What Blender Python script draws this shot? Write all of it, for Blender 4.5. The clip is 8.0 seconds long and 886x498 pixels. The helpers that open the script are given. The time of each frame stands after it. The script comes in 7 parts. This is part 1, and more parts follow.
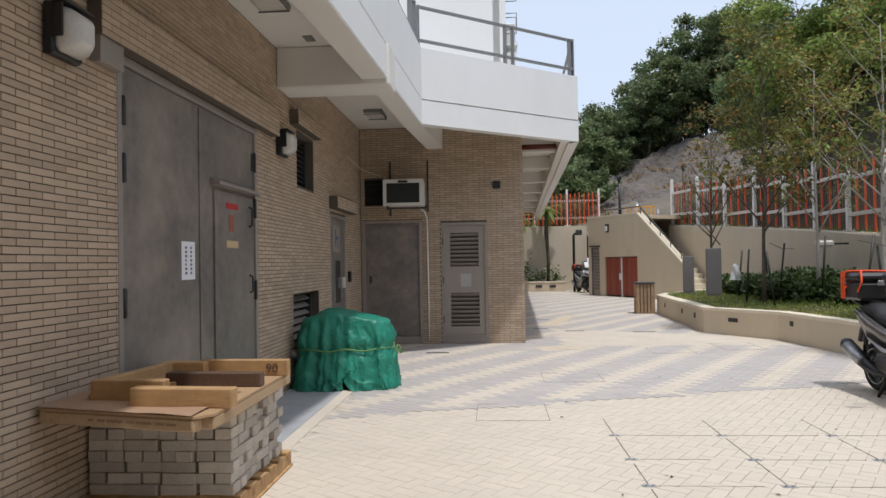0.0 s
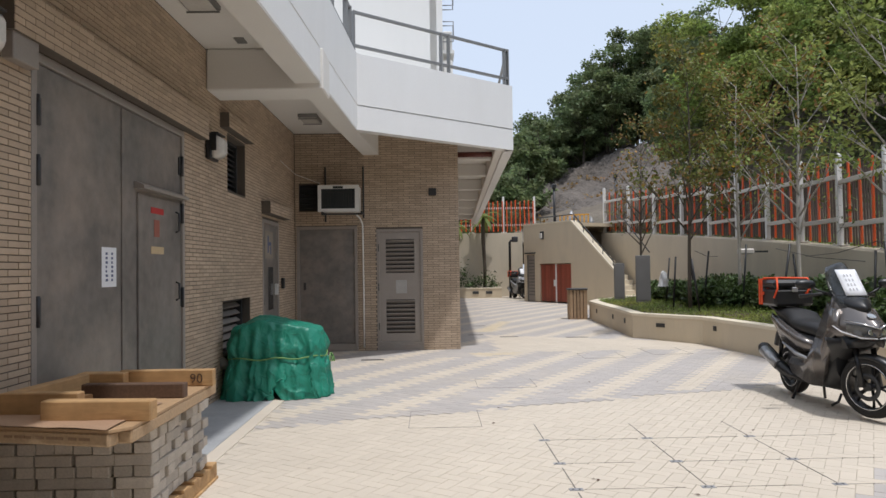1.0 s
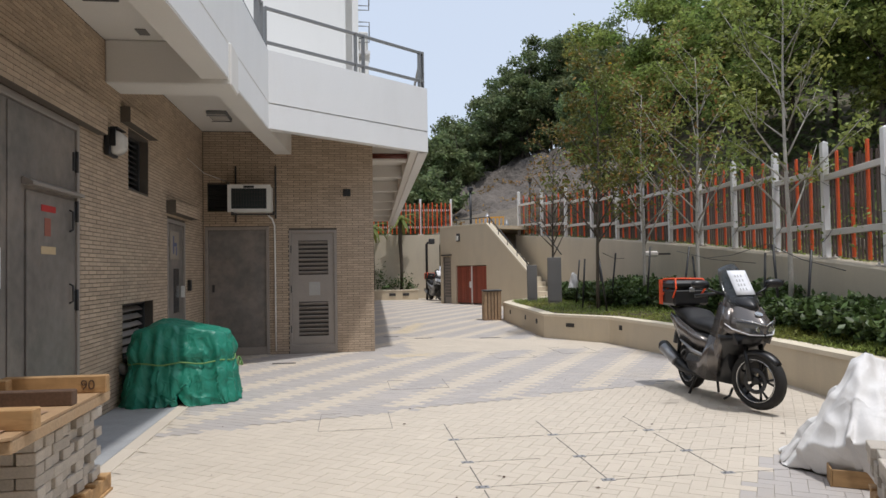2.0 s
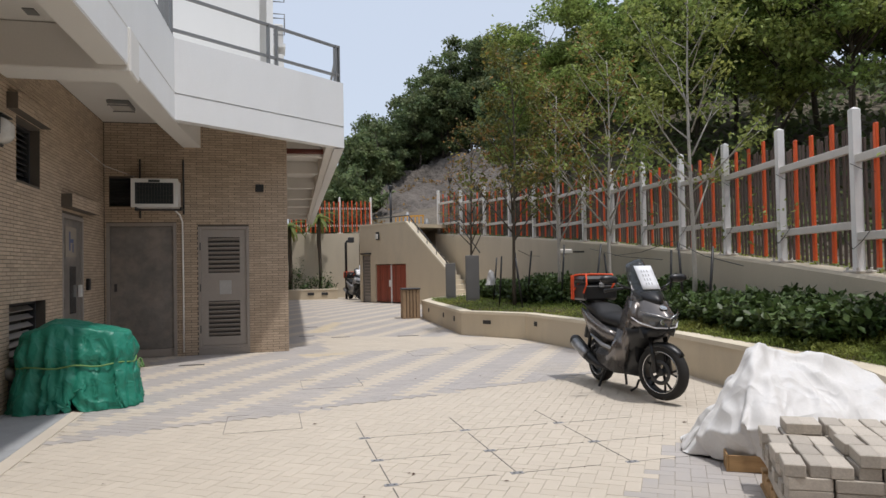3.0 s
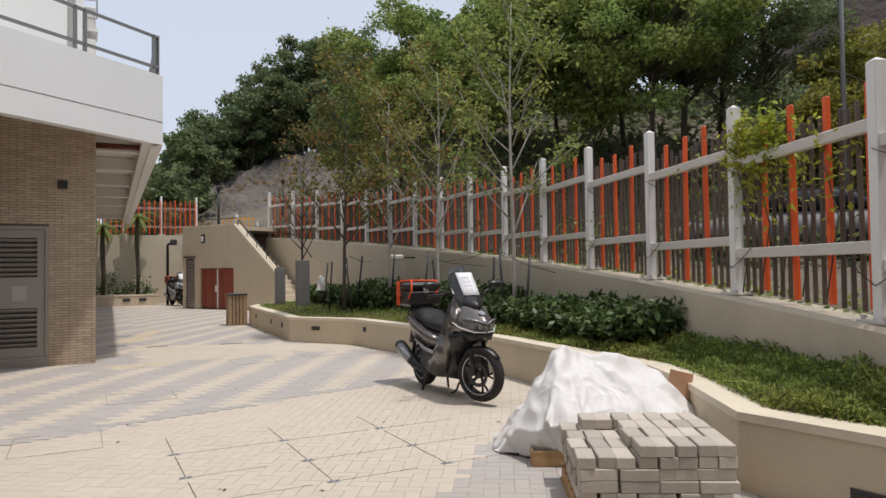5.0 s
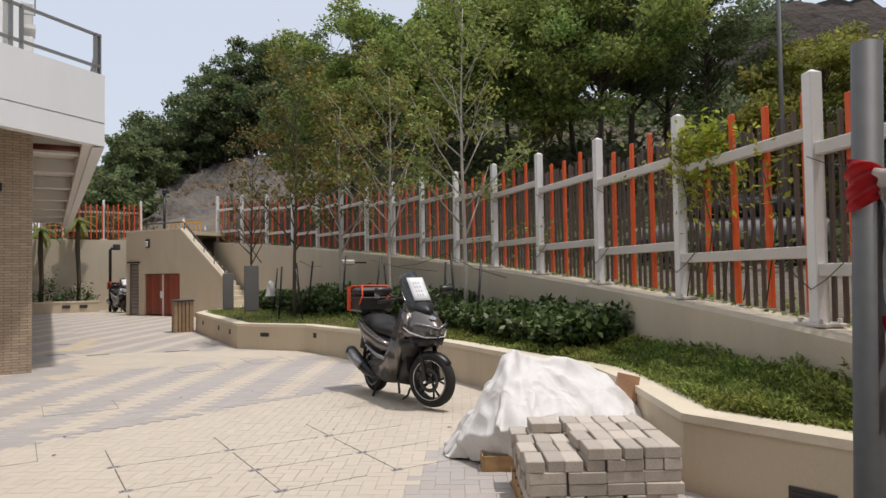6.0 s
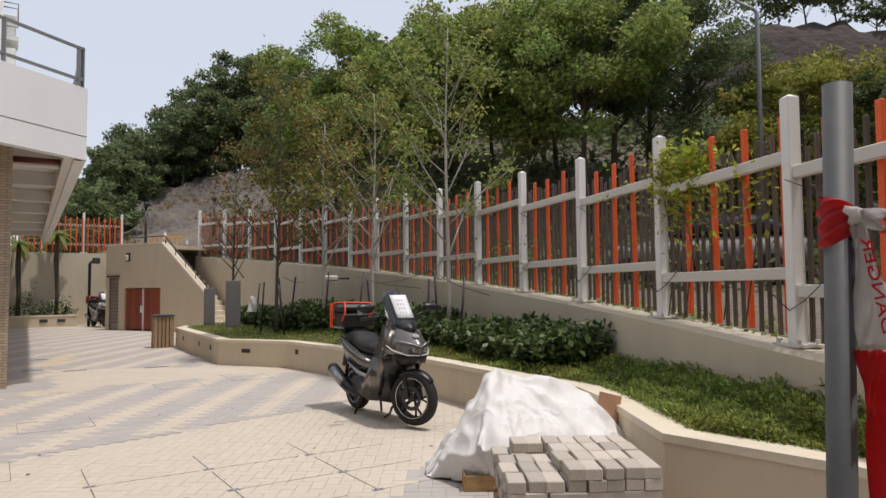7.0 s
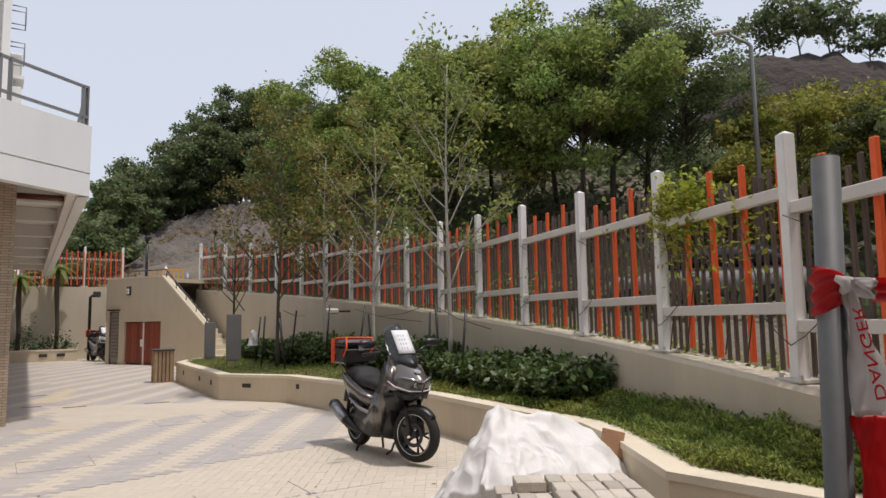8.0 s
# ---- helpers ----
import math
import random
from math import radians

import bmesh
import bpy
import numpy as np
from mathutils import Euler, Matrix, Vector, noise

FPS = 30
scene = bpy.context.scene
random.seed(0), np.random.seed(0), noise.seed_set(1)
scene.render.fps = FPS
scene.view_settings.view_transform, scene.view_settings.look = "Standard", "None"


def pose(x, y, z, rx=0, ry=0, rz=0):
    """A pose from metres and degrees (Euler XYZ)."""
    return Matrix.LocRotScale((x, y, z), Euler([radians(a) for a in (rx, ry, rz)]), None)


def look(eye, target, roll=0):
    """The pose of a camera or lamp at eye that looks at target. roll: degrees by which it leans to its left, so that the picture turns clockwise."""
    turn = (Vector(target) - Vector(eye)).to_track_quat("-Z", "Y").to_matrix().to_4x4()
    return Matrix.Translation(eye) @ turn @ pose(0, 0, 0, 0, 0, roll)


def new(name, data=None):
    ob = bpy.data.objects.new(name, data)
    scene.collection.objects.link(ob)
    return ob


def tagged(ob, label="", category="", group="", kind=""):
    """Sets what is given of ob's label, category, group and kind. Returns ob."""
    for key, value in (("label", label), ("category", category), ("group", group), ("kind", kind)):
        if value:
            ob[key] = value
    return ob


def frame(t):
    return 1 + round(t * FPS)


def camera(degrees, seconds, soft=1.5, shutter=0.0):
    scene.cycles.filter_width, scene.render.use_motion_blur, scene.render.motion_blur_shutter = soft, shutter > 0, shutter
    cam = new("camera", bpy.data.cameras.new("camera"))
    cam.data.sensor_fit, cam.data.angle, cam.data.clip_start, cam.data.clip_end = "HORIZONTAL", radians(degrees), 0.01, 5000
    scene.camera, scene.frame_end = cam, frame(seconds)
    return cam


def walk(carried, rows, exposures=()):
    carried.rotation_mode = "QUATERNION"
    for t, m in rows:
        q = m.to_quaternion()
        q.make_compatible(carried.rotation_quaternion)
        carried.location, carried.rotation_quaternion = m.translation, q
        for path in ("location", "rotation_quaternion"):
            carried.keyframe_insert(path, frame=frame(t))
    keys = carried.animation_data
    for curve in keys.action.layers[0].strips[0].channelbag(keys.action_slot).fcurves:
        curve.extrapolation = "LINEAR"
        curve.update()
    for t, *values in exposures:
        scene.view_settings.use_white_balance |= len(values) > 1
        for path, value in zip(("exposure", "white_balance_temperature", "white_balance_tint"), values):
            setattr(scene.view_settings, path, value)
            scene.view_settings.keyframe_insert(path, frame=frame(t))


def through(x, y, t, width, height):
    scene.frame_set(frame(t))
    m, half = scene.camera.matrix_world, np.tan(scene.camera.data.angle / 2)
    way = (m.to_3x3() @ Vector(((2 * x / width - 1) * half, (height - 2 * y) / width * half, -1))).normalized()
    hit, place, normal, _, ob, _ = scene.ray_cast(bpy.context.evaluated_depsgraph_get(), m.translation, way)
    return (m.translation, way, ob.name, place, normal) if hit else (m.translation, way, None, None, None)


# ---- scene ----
cam = camera(65.5, 8.0, soft=1.5)
PATH = [
    (0, (2.664, -0.445, 1.339), (2.515, 1.549, 1.38), -1.0),
    (0.5, (2.681, -0.44, 1.339), (2.604, 1.558, 1.384), -1.0),
    (1, (2.708, -0.44, 1.345), (2.738, 1.559, 1.401), -0.9),
    (1.5, (2.731, -0.46, 1.346), (2.878, 1.534, 1.404), -0.8),
    (3, (2.859, -0.387, 1.3), (3.348, 1.552, 1.353), -1.1),
    (3.5, (2.884, -0.379, 1.299), (3.471, 1.533, 1.349), -0.8),
    (4, (2.901, -0.414, 1.309), (3.602, 1.458, 1.361), -0.6),
    (4.5, (2.929, -0.432, 1.314), (3.759, 1.387, 1.366), -0.6),
    (6, (2.973, -0.422, 1.315), (4.024, 1.279, 1.386), -0.9),
    (6.5, (2.972, -0.425, 1.315), (4.054, 1.255, 1.388), -0.5),
    (7, (2.969, -0.432, 1.334), (4.059, 1.241, 1.45), -0.5),
    (7.5, (2.962, -0.445, 1.364), (4.052, 1.223, 1.532), -0.9),
    (8, (2.946, -0.457, 1.381), (4.032, 1.21, 1.584), -0.9),
]
walk(cam, [(t, look(eye, target, roll)) for t, eye, target, roll in PATH], exposures=[(0.0, 0.22, 6150, 10), (1.5, 0.16, 6200, 10), (3.0, 0.04, 6300, 10.5), (4.5, 0.05, 6450, 11), (8.0, 0.08, 6650, 13)])

# ---- light ----
SUN_DIR = Vector((0.18, -0.25, 1.0)).normalized()
sun_elevation = math.asin(SUN_DIR.z)
sun_azimuth = math.atan2(SUN_DIR.x, SUN_DIR.y)
world = bpy.data.worlds.new("world")
scene.world = world
world.use_nodes = True
wn = world.node_tree.nodes
sky = wn.new("ShaderNodeTexSky")
sky.sky_type = "NISHITA"
sky.sun_disc = False
sky.sun_elevation = sun_elevation
sky.sun_rotation = sun_azimuth
sky.air_density = 1.0
sky.dust_density = 4.0
sky.ozone_density = 1.5
haze = wn.new("ShaderNodeMix")      # thin even haze over the clear sky
haze.data_type = "RGBA"
haze.inputs["Factor"].default_value = 0.72
haze.inputs["B"].default_value = (5.35, 5.8, 6.5, 1)
world.node_tree.links.new(sky.outputs[0], haze.inputs["A"])
wn["Background"].inputs["Strength"].default_value = 0.14
world.node_tree.links.new(haze.outputs["Result"], wn["Background"].inputs["Color"])
sun = new("sun", bpy.data.lights.new("sun", "SUN"))
sun.data.energy = 2.3
sun.data.angle = radians(2.0)
sun.data.color = (1.0, 0.95, 0.895)
sun.matrix_world = look(SUN_DIR * 50, (0, 0, 0))

# ---- materials ----
def mat(name, colour, rough=0.7, metal=0.0, var=0.12, scale=6.0, fine=60.0, bump=0.15, dist=0.004, per=0.0, spec=0.5,
        tint=None, tint_amount=0.0, tint_scale=1.5, streak=None):
    """Principled paint with two scales of mottling, a little relief, optional stains of a second colour and a shift per object or island."""
    m = bpy.data.materials.new(name)
    m.use_nodes = True
    nt = m.node_tree
    n, l = nt.nodes, nt.links
    b = n["Principled BSDF"]
    b.inputs["Roughness"].default_value = rough
    b.inputs["Metallic"].default_value = metal
    b.inputs["Specular IOR Level"].default_value = spec
    co = n.new("ShaderNodeTexCoord").outputs["Object"]
    if streak:
        mp = n.new("ShaderNodeMapping")
        mp.inputs["Scale"].default_value = streak
        l.new(co, mp.inputs["Vector"])
        co_s = mp.outputs[0]
    else:
        co_s = co
    big = n.new("ShaderNodeTexNoise")
    big.inputs["Scale"].default_value = scale
    big.inputs["Detail"].default_value = 5
    l.new(co_s, big.inputs["Vector"])
    small = n.new("ShaderNodeTexNoise")
    small.inputs["Scale"].default_value = fine
    small.inputs["Detail"].default_value = 3
    l.new(co, small.inputs["Vector"])
    add = n.new("ShaderNodeMath")
    add.operation = "ADD"
    l.new(big.outputs["Fac"], add.inputs[0])
    l.new(small.outputs["Fac"], add.inputs[1])
    ramp = n.new("ShaderNodeMapRange")
    ramp.inputs["From Min"].default_value = 0.6
    ramp.inputs["From Max"].default_value = 1.4
    ramp.inputs["To Min"].default_value = 1 - var
    ramp.inputs["To Max"].default_value = 1 + var
    l.new(add.outputs[0], ramp.inputs["Value"])
    value = ramp.outputs[0]
    if per:
        oi = n.new("ShaderNodeObjectInfo")
        gi = n.new("ShaderNodeNewGeometry")
        s = n.new("ShaderNodeMath")
        s.operation = "ADD"
        l.new(oi.outputs["Random"], s.inputs[0])
        l.new(gi.outputs["Random Per Island"], s.inputs[1])
        fr = n.new("ShaderNodeMath")
        fr.operation = "FRACT"
        l.new(s.outputs[0], fr.inputs[0])
        pr = n.new("ShaderNodeMapRange")
        pr.inputs["To Min"].default_value = 1 - per
        pr.inputs["To Max"].default_value = 1 + per
        l.new(fr.outputs[0], pr.inputs["Value"])
        mu = n.new("ShaderNodeMath")
        mu.operation = "MULTIPLY"
        l.new(value, mu.inputs[0])
        l.new(pr.outputs[0], mu.inputs[1])
        value = mu.outputs[0]
    vm = n.new("ShaderNodeVectorMath")
    vm.operation = "SCALE"
    vm.inputs[0].default_value = colour
    l.new(value, vm.inputs["Scale"])
    out = vm.outputs[0]
    if tint:
        tn = n.new("ShaderNodeTexNoise")
        tn.inputs["Scale"].default_value = tint_scale
        tn.inputs["Detail"].default_value = 6
        tn.inputs["Roughness"].default_value = 0.7
        l.new(co_s, tn.inputs["Vector"])
        tr = n.new("ShaderNodeMapRange")
        tr.inputs["From Min"].default_value = 0.48
        tr.inputs["From Max"].default_value = 0.72
        tr.inputs["To Max"].default_value = tint_amount
        l.new(tn.outputs["Fac"], tr.inputs["Value"])
        mx = n.new("ShaderNodeMix")
        mx.data_type = "RGBA"
        l.new(tr.outputs[0], mx.inputs["Factor"])
        l.new(out, mx.inputs["A"])
        mx.inputs["B"].default_value = (*tint, 1)
        out = mx.outputs["Result"]
    l.new(out, b.inputs["Base Color"])
    if bump:
        bp = n.new("ShaderNodeBump")
        bp.inputs["Strength"].default_value = bump
        bp.inputs["Distance"].default_value = dist
        l.new(add.outputs[0], bp.inputs["Height"])
        l.new(bp.outputs[0], b.inputs["Normal"])
    rr = n.new("ShaderNodeMapRange")
    rr.inputs["To Min"].default_value = max(0.02, rough - 0.08)
    rr.inputs["To Max"].default_value = min(1.0, rough + 0.08)
    l.new(big.outputs["Fac"], rr.inputs["Value"])
    l.new(rr.outputs[0], b.inputs["Roughness"])
    return m


def glass(name, tint=(0.9, 0.95, 0.95), alpha=0.25, rough=0.05):
    m = bpy.data.materials.new(name)
    m.use_nodes = True
    b = m.node_tree.nodes["Principled BSDF"]
    b.inputs["Base Color"].default_value = (*tint, 1)
    b.inputs["Roughness"].default_value = rough
    b.inputs["Alpha"].default_value = alpha
    return m


def leaf_mat(name, colour, per=0.35, through=0.35, rough=0.55, spec=0.3):
    m = bpy.data.materials.new(name)
    m.use_nodes = True
    nt = m.node_tree
    n, l = nt.nodes, nt.links
    b = n["Principled BSDF"]
    b.inputs["Roughness"].default_value = rough
    b.inputs["Specular IOR Level"].default_value = spec
    gi = n.new("ShaderNodeNewGeometry")
    hs = n.new("ShaderNodeHueSaturation")
    hs.inputs["Color"].default_value = (*colour, 1)
    mr = n.new("ShaderNodeMapRange")
    mr.inputs["To Min"].default_value = 1 - per
    mr.inputs["To Max"].default_value = 1 + per
    l.new(gi.outputs["Random Per Island"], mr.inputs["Value"])
    l.new(mr.outputs[0], hs.inputs["Value"])
    no = n.new("ShaderNodeTexNoise")
    no.inputs["Scale"].default_value = 0.8
    tc = n.new("ShaderNodeTexCoord")
    l.new(tc.outputs["Object"], no.inputs["Vector"])
    hr = n.new("ShaderNodeMapRange")
    hr.inputs["From Min"].default_value = 0.3
    hr.inputs["From Max"].default_value = 0.7
    hr.inputs["To Min"].default_value = 0.47
    hr.inputs["To Max"].default_value = 0.53
    l.new(no.outputs["Fac"], hr.inputs["Value"])
    l.new(hr.outputs[0], hs.inputs["Hue"])
    l.new(hs.outputs[0], b.inputs["Base Color"])
    tr = n.new("ShaderNodeBsdfTranslucent")
    l.new(hs.outputs[0], tr.inputs["Color"])
    mix = n.new("ShaderNodeMixShader")
    mix.inputs[0].default_value = through
    l.new(b.outputs[0], mix.inputs[1])
    l.new(tr.outputs[0], mix.inputs[2])
    l.new(mix.outputs[0], n["Material Output"].inputs["Surface"])
    return m


M_TILE = mat("tan_wall_tile", (0.475, 0.372, 0.275), 0.7, spec=0.2, var=0.10, per=0.12, fine=90, bump=0.08)
M_GROUT = mat("wall_joint", (0.11, 0.09, 0.072), 0.9, var=0.15)
M_WHITE = mat("white_wall_paint", (0.80, 0.80, 0.79), 0.6, var=0.03, scale=1.2, tint=(0.62, 0.60, 0.56), tint_amount=0.18, tint_scale=0.8, bump=0.05, streak=(1.5, 1.5, 0.4))
M_SOFFIT = mat("soffit_paint", (0.74, 0.72, 0.68), 0.75, var=0.04, scale=1.5, bump=0.05)
M_CREAM = mat("cream_render", (0.60, 0.51, 0.375), 0.75, var=0.06, scale=1.3, tint=(0.40, 0.35, 0.27), tint_amount=0.35, tint_scale=1.2, streak=(1.2, 1.2, 0.35), bump=0.1)
M_COPING = mat("cream_coping", (0.72, 0.64, 0.50), 0.75, var=0.07, scale=2.0, tint=(0.45, 0.40, 0.32), tint_amount=0.35, tint_scale=2.5, bump=0.1)
M_GREYWALL = mat("grey_retaining_render", (0.57, 0.50, 0.39), 0.8, var=0.09, scale=0.9, tint=(0.40, 0.36, 0.29), tint_amount=0.5, tint_scale=0.8, streak=(1, 1, 0.3), bump=0.12)
M_DOOR = mat("grey_steel_door", (0.205, 0.187, 0.172), 0.5, metal=0.25, var=0.26, scale=1.6, fine=10, tint=(0.43, 0.35, 0.29), tint_amount=0.6, tint_scale=1.1, bump=0.04)
M_DOORFRAME = mat("grey_steel_frame", (0.33, 0.295, 0.265), 0.5, metal=0.25, var=0.08, bump=0.04)
M_DARKSTEEL = mat("dark_steel", (0.05, 0.05, 0.052), 0.5, metal=0.3, var=0.15, bump=0.05)
M_RAIL = mat("grey_rail_paint", (0.22, 0.22, 0.215), 0.45, metal=0.4, var=0.06, bump=0.03)
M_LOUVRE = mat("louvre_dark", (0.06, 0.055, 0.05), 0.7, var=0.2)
M_BLACK = mat("black_plastic", (0.016, 0.016, 0.017), 0.45, var=0.1, bump=0.05)
M_PAVE_C = mat("cream_paver", (0.575, 0.510, 0.422), 0.85, var=0.07, scale=1.1, per=0.028, fine=150, bump=0.2, dist=0.002, tint=(0.48, 0.42, 0.34), tint_amount=0.40, tint_scale=0.7)
M_PAVE_G = mat("grey_paver", (0.425, 0.395, 0.374), 0.85, var=0.08, scale=1.1, per=0.05, fine=150, bump=0.2, dist=0.002, tint=(0.52, 0.46, 0.38), tint_amount=0.5, tint_scale=0.9)
M_JOINT = mat("paving_joint_sand", (0.52, 0.465, 0.39), 0.95, var=0.15, scale=8)
M_APRON = mat("grey_concrete_apron", (0.36, 0.37, 0.38), 0.8, var=0.1, scale=2.2, tint=(0.22, 0.23, 0.24), tint_amount=0.6, tint_scale=1.7, bump=0.12)
M_POST = mat("white_post_paint", (0.78, 0.77, 0.75), 0.5, var=0.04, scale=3, tint=(0.55, 0.52, 0.48), tint_amount=0.3, tint_scale=3, bump=0.03)
M_FRAIL = mat("pale_rail_paint", (0.62, 0.585, 0.54), 0.55, var=0.06, scale=3, bump=0.03)
M_ORANGE = mat("orange_slat_paint", (0.72, 0.10, 0.018), 0.45, var=0.10, scale=4, per=0.12, bump=0.03)
M_BROWN = mat("brown_slat_paint", (0.095, 0.064, 0.05), 0.6, var=0.15, scale=5, per=0.2, bump=0.05)
M_SOIL = mat("planter_soil", (0.10, 0.075, 0.05), 0.95, var=0.3, scale=5, bump=0.4, dist=0.02)
M_GROUND = mat("ground_earth", (0.30, 0.27, 0.22), 0.95, var=0.15, scale=0.4, bump=0.2)
M_HILL = mat("hill_earth", (0.15, 0.125, 0.095), 0.95, var=0.3, scale=0.25, fine=2.5, bump=0.6, dist=0.3, tint=(0.06, 0.075, 0.03), tint_amount=0.8, tint_scale=0.2)
M_ROCK = mat("sprayed_rock_slope", (0.130, 0.112, 0.097), 0.95, var=0.4, scale=0.22, fine=2.2, bump=0.8, dist=0.4, tint=(0.08, 0.068, 0.058), tint_amount=0.8, tint_scale=0.35)
M_BARE = mat("bare_brown_hill", (0.048, 0.036, 0.030), 0.95, var=0.3, scale=0.15, fine=1.2, bump=0.8, dist=0.5, tint=(0.03, 0.024, 0.02), tint_amount=0.7, tint_scale=0.25)
M_REDGATE = mat("red_brown_gate_wood", (0.26, 0.062, 0.035), 0.5, var=0.15, scale=5, per=0.15, bump=0.1)
M_TOWER = mat("tower_white", (0.76, 0.75, 0.72), 0.7, var=0.03, scale=0.5, tint=(0.6, 0.58, 0.55), tint_amount=0.25, tint_scale=0.5, streak=(1, 1, 0.2))
M_WOOD = mat("raw_pallet_wood", (0.46, 0.285, 0.130), 0.75, var=0.24, scale=9, fine=14, per=0.15, bump=0.25, tint=(0.20, 0.095, 0.04), tint_amount=0.75, tint_scale=4, streak=(0.4, 3, 3))
M_PLY = mat("plywood_sheet", (0.41, 0.27, 0.15), 0.7, var=0.14, scale=2.5, fine=40, bump=0.15, tint=(0.34, 0.21, 0.11), tint_amount=0.6, tint_scale=1.5)
M_DWOOD = mat("dark_stained_wood", (0.10, 0.058, 0.036), 0.75, var=0.35, scale=5, bump=0.2)
M_BLOCK = mat("concrete_paver_block", (0.505, 0.455, 0.392), 0.9, var=0.18, scale=8, fine=120, per=0.2, bump=0.45, dist=0.003, tint=(0.30, 0.27, 0.24), tint_amount=0.6, tint_scale=7)
M_TARP_G = mat("green_tarpaulin", (0.018, 0.215, 0.145), 0.46, var=0.12, scale=5, bump=0.1)
def creased(m, scale, depth):
    """Gives a sheet sharp little fold lines by ridged relief."""
    n, l = m.node_tree.nodes, m.node_tree.links
    co = n.new("ShaderNodeTexCoord").outputs["Object"]
    last = None
    for k, (s, d) in enumerate(((scale, depth), (scale * 2.6, depth * 0.4))):
        tx = n.new("ShaderNodeTexNoise")
        tx.inputs["Scale"].default_value = s
        tx.inputs["Detail"].default_value = 1.0
        tx.inputs["Distortion"].default_value = 0.9
        l.new(co, tx.inputs["Vector"])
        sb = n.new("ShaderNodeMath")
        sb.operation = "SUBTRACT"
        l.new(tx.outputs["Fac"], sb.inputs[0])
        sb.inputs[1].default_value = 0.5
        ab = n.new("ShaderNodeMath")
        ab.operation = "ABSOLUTE"
        l.new(sb.outputs[0], ab.inputs[0])
        bp = n.new("ShaderNodeBump")
        bp.invert = True
        bp.inputs["Strength"].default_value = 1.0
        bp.inputs["Distance"].default_value = d
        l.new(ab.outputs[0], bp.inputs["Height"])
        if last:
            l.new(last, bp.inputs["Normal"])
        last = bp.outputs[0]
    l.new(last, n["Principled BSDF"].inputs["Normal"])
    return m


M_TARP_W = mat("white_plastic_sheet", (0.74, 0.73, 0.72), 0.55, var=0.05, scale=5, bump=0.15, tint=(0.58, 0.55, 0.50), tint_amount=0.3, tint_scale=3)
creased(M_TARP_G, 2.8, 0.06)
creased(M_TARP_W, 1.7, 0.085)
M_TRUNK = mat("pale_bark", (0.44, 0.41, 0.36), 0.9, var=0.25, scale=9, bump=0.4, streak=(1, 1, 0.4))
M_DTRUNK = mat("dark_bark", (0.085, 0.068, 0.05), 0.9, var=0.3, scale=6, bump=0.5, streak=(1, 1, 0.3))
L_SAPLING = leaf_mat("sapling_leaf", (0.25, 0.29, 0.08), 0.5, 0.4)
L_TREE = leaf_mat("tree_leaf", (0.255, 0.315, 0.088), 0.6, 0.48)
L_DARK = leaf_mat("dark_tree_leaf", (0.145, 0.185, 0.078), 0.5, 0.5)
L_FARTREE = leaf_mat("far_tree_leaf", (0.158, 0.200, 0.092), 0.45, 0.35)
L_SHRUB = leaf_mat("shrub_leaf", (0.072, 0.118, 0.036), 0.65, 0.2, 0.45, 0.35)
L_GRASS = leaf_mat("ground_cover_leaf", (0.235, 0.285, 0.070), 0.6, 0.45)
L_LIME = leaf_mat("lime_leaf", (0.34, 0.36, 0.05), 0.35, 0.5)
L_OLIVE = leaf_mat("olive_leaf", (0.15, 0.155, 0.04), 0.4, 0.35)
L_BRIGHT = leaf_mat("yellow_green_leaf", (0.27, 0.27, 0.055), 0.45, 0.4)
L_DRY = leaf_mat("dry_leaf", (0.26, 0.16, 0.05), 0.4)
L_YELLOW = leaf_mat("yellow_leaf", (0.55, 0.36, 0.03), 0.2)
M_TANK = mat("galvanised_steel", (0.118, 0.125, 0.133), 0.6, metal=0.15, var=0.12, scale=6, bump=0.05, streak=(1, 1, 0.2))

# ---- building helpers ----
def mesh_from(name, bm, material, smooth=False):
    me = bpy.data.meshes.new(name)
    bm.to_mesh(me)
    bm.free()
    for m in (material if isinstance(material, (list, tuple)) else [material]):
        me.materials.append(m)
    if smooth:
        me.polygons.foreach_set("use_smooth", [True] * len(me.polygons))
    return me


def part(name, bm, material, parent=None, label="", smooth=False):
    ob = new(name, mesh_from(name, bm, material, smooth))
    if parent is not None:
        ob.parent = parent
    if label:
        tagged(ob, label)
    return ob


def thing(name, label, category, group="", kind="", at=(0, 0, 0), rz=0.0):
    ob = new(name)
    ob.empty_display_size = 0.1
    ob.matrix_basis = pose(*at, 0, 0, rz)
    return tagged(ob, label, category, group, kind)


def box(bm, x0, x1, y0, y1, z0, z1, bevel=0.0, m=None, mi=0):
    """An axis-aligned box, with chamfered edges if bevel is given, added to bm."""
    t = bmesh.new()
    bmesh.ops.create_cube(t, size=1.0)
    bmesh.ops.transform(t, matrix=Matrix.LocRotScale(((x0 + x1) / 2, (y0 + y1) / 2, (z0 + z1) / 2), None, (abs(x1 - x0), abs(y1 - y0), abs(z1 - z0))), verts=t.verts)
    if bevel:
        bmesh.ops.bevel(t, geom=t.edges[:], offset=bevel, segments=1, affect="EDGES")
    return merge(bm, t, m, mi)


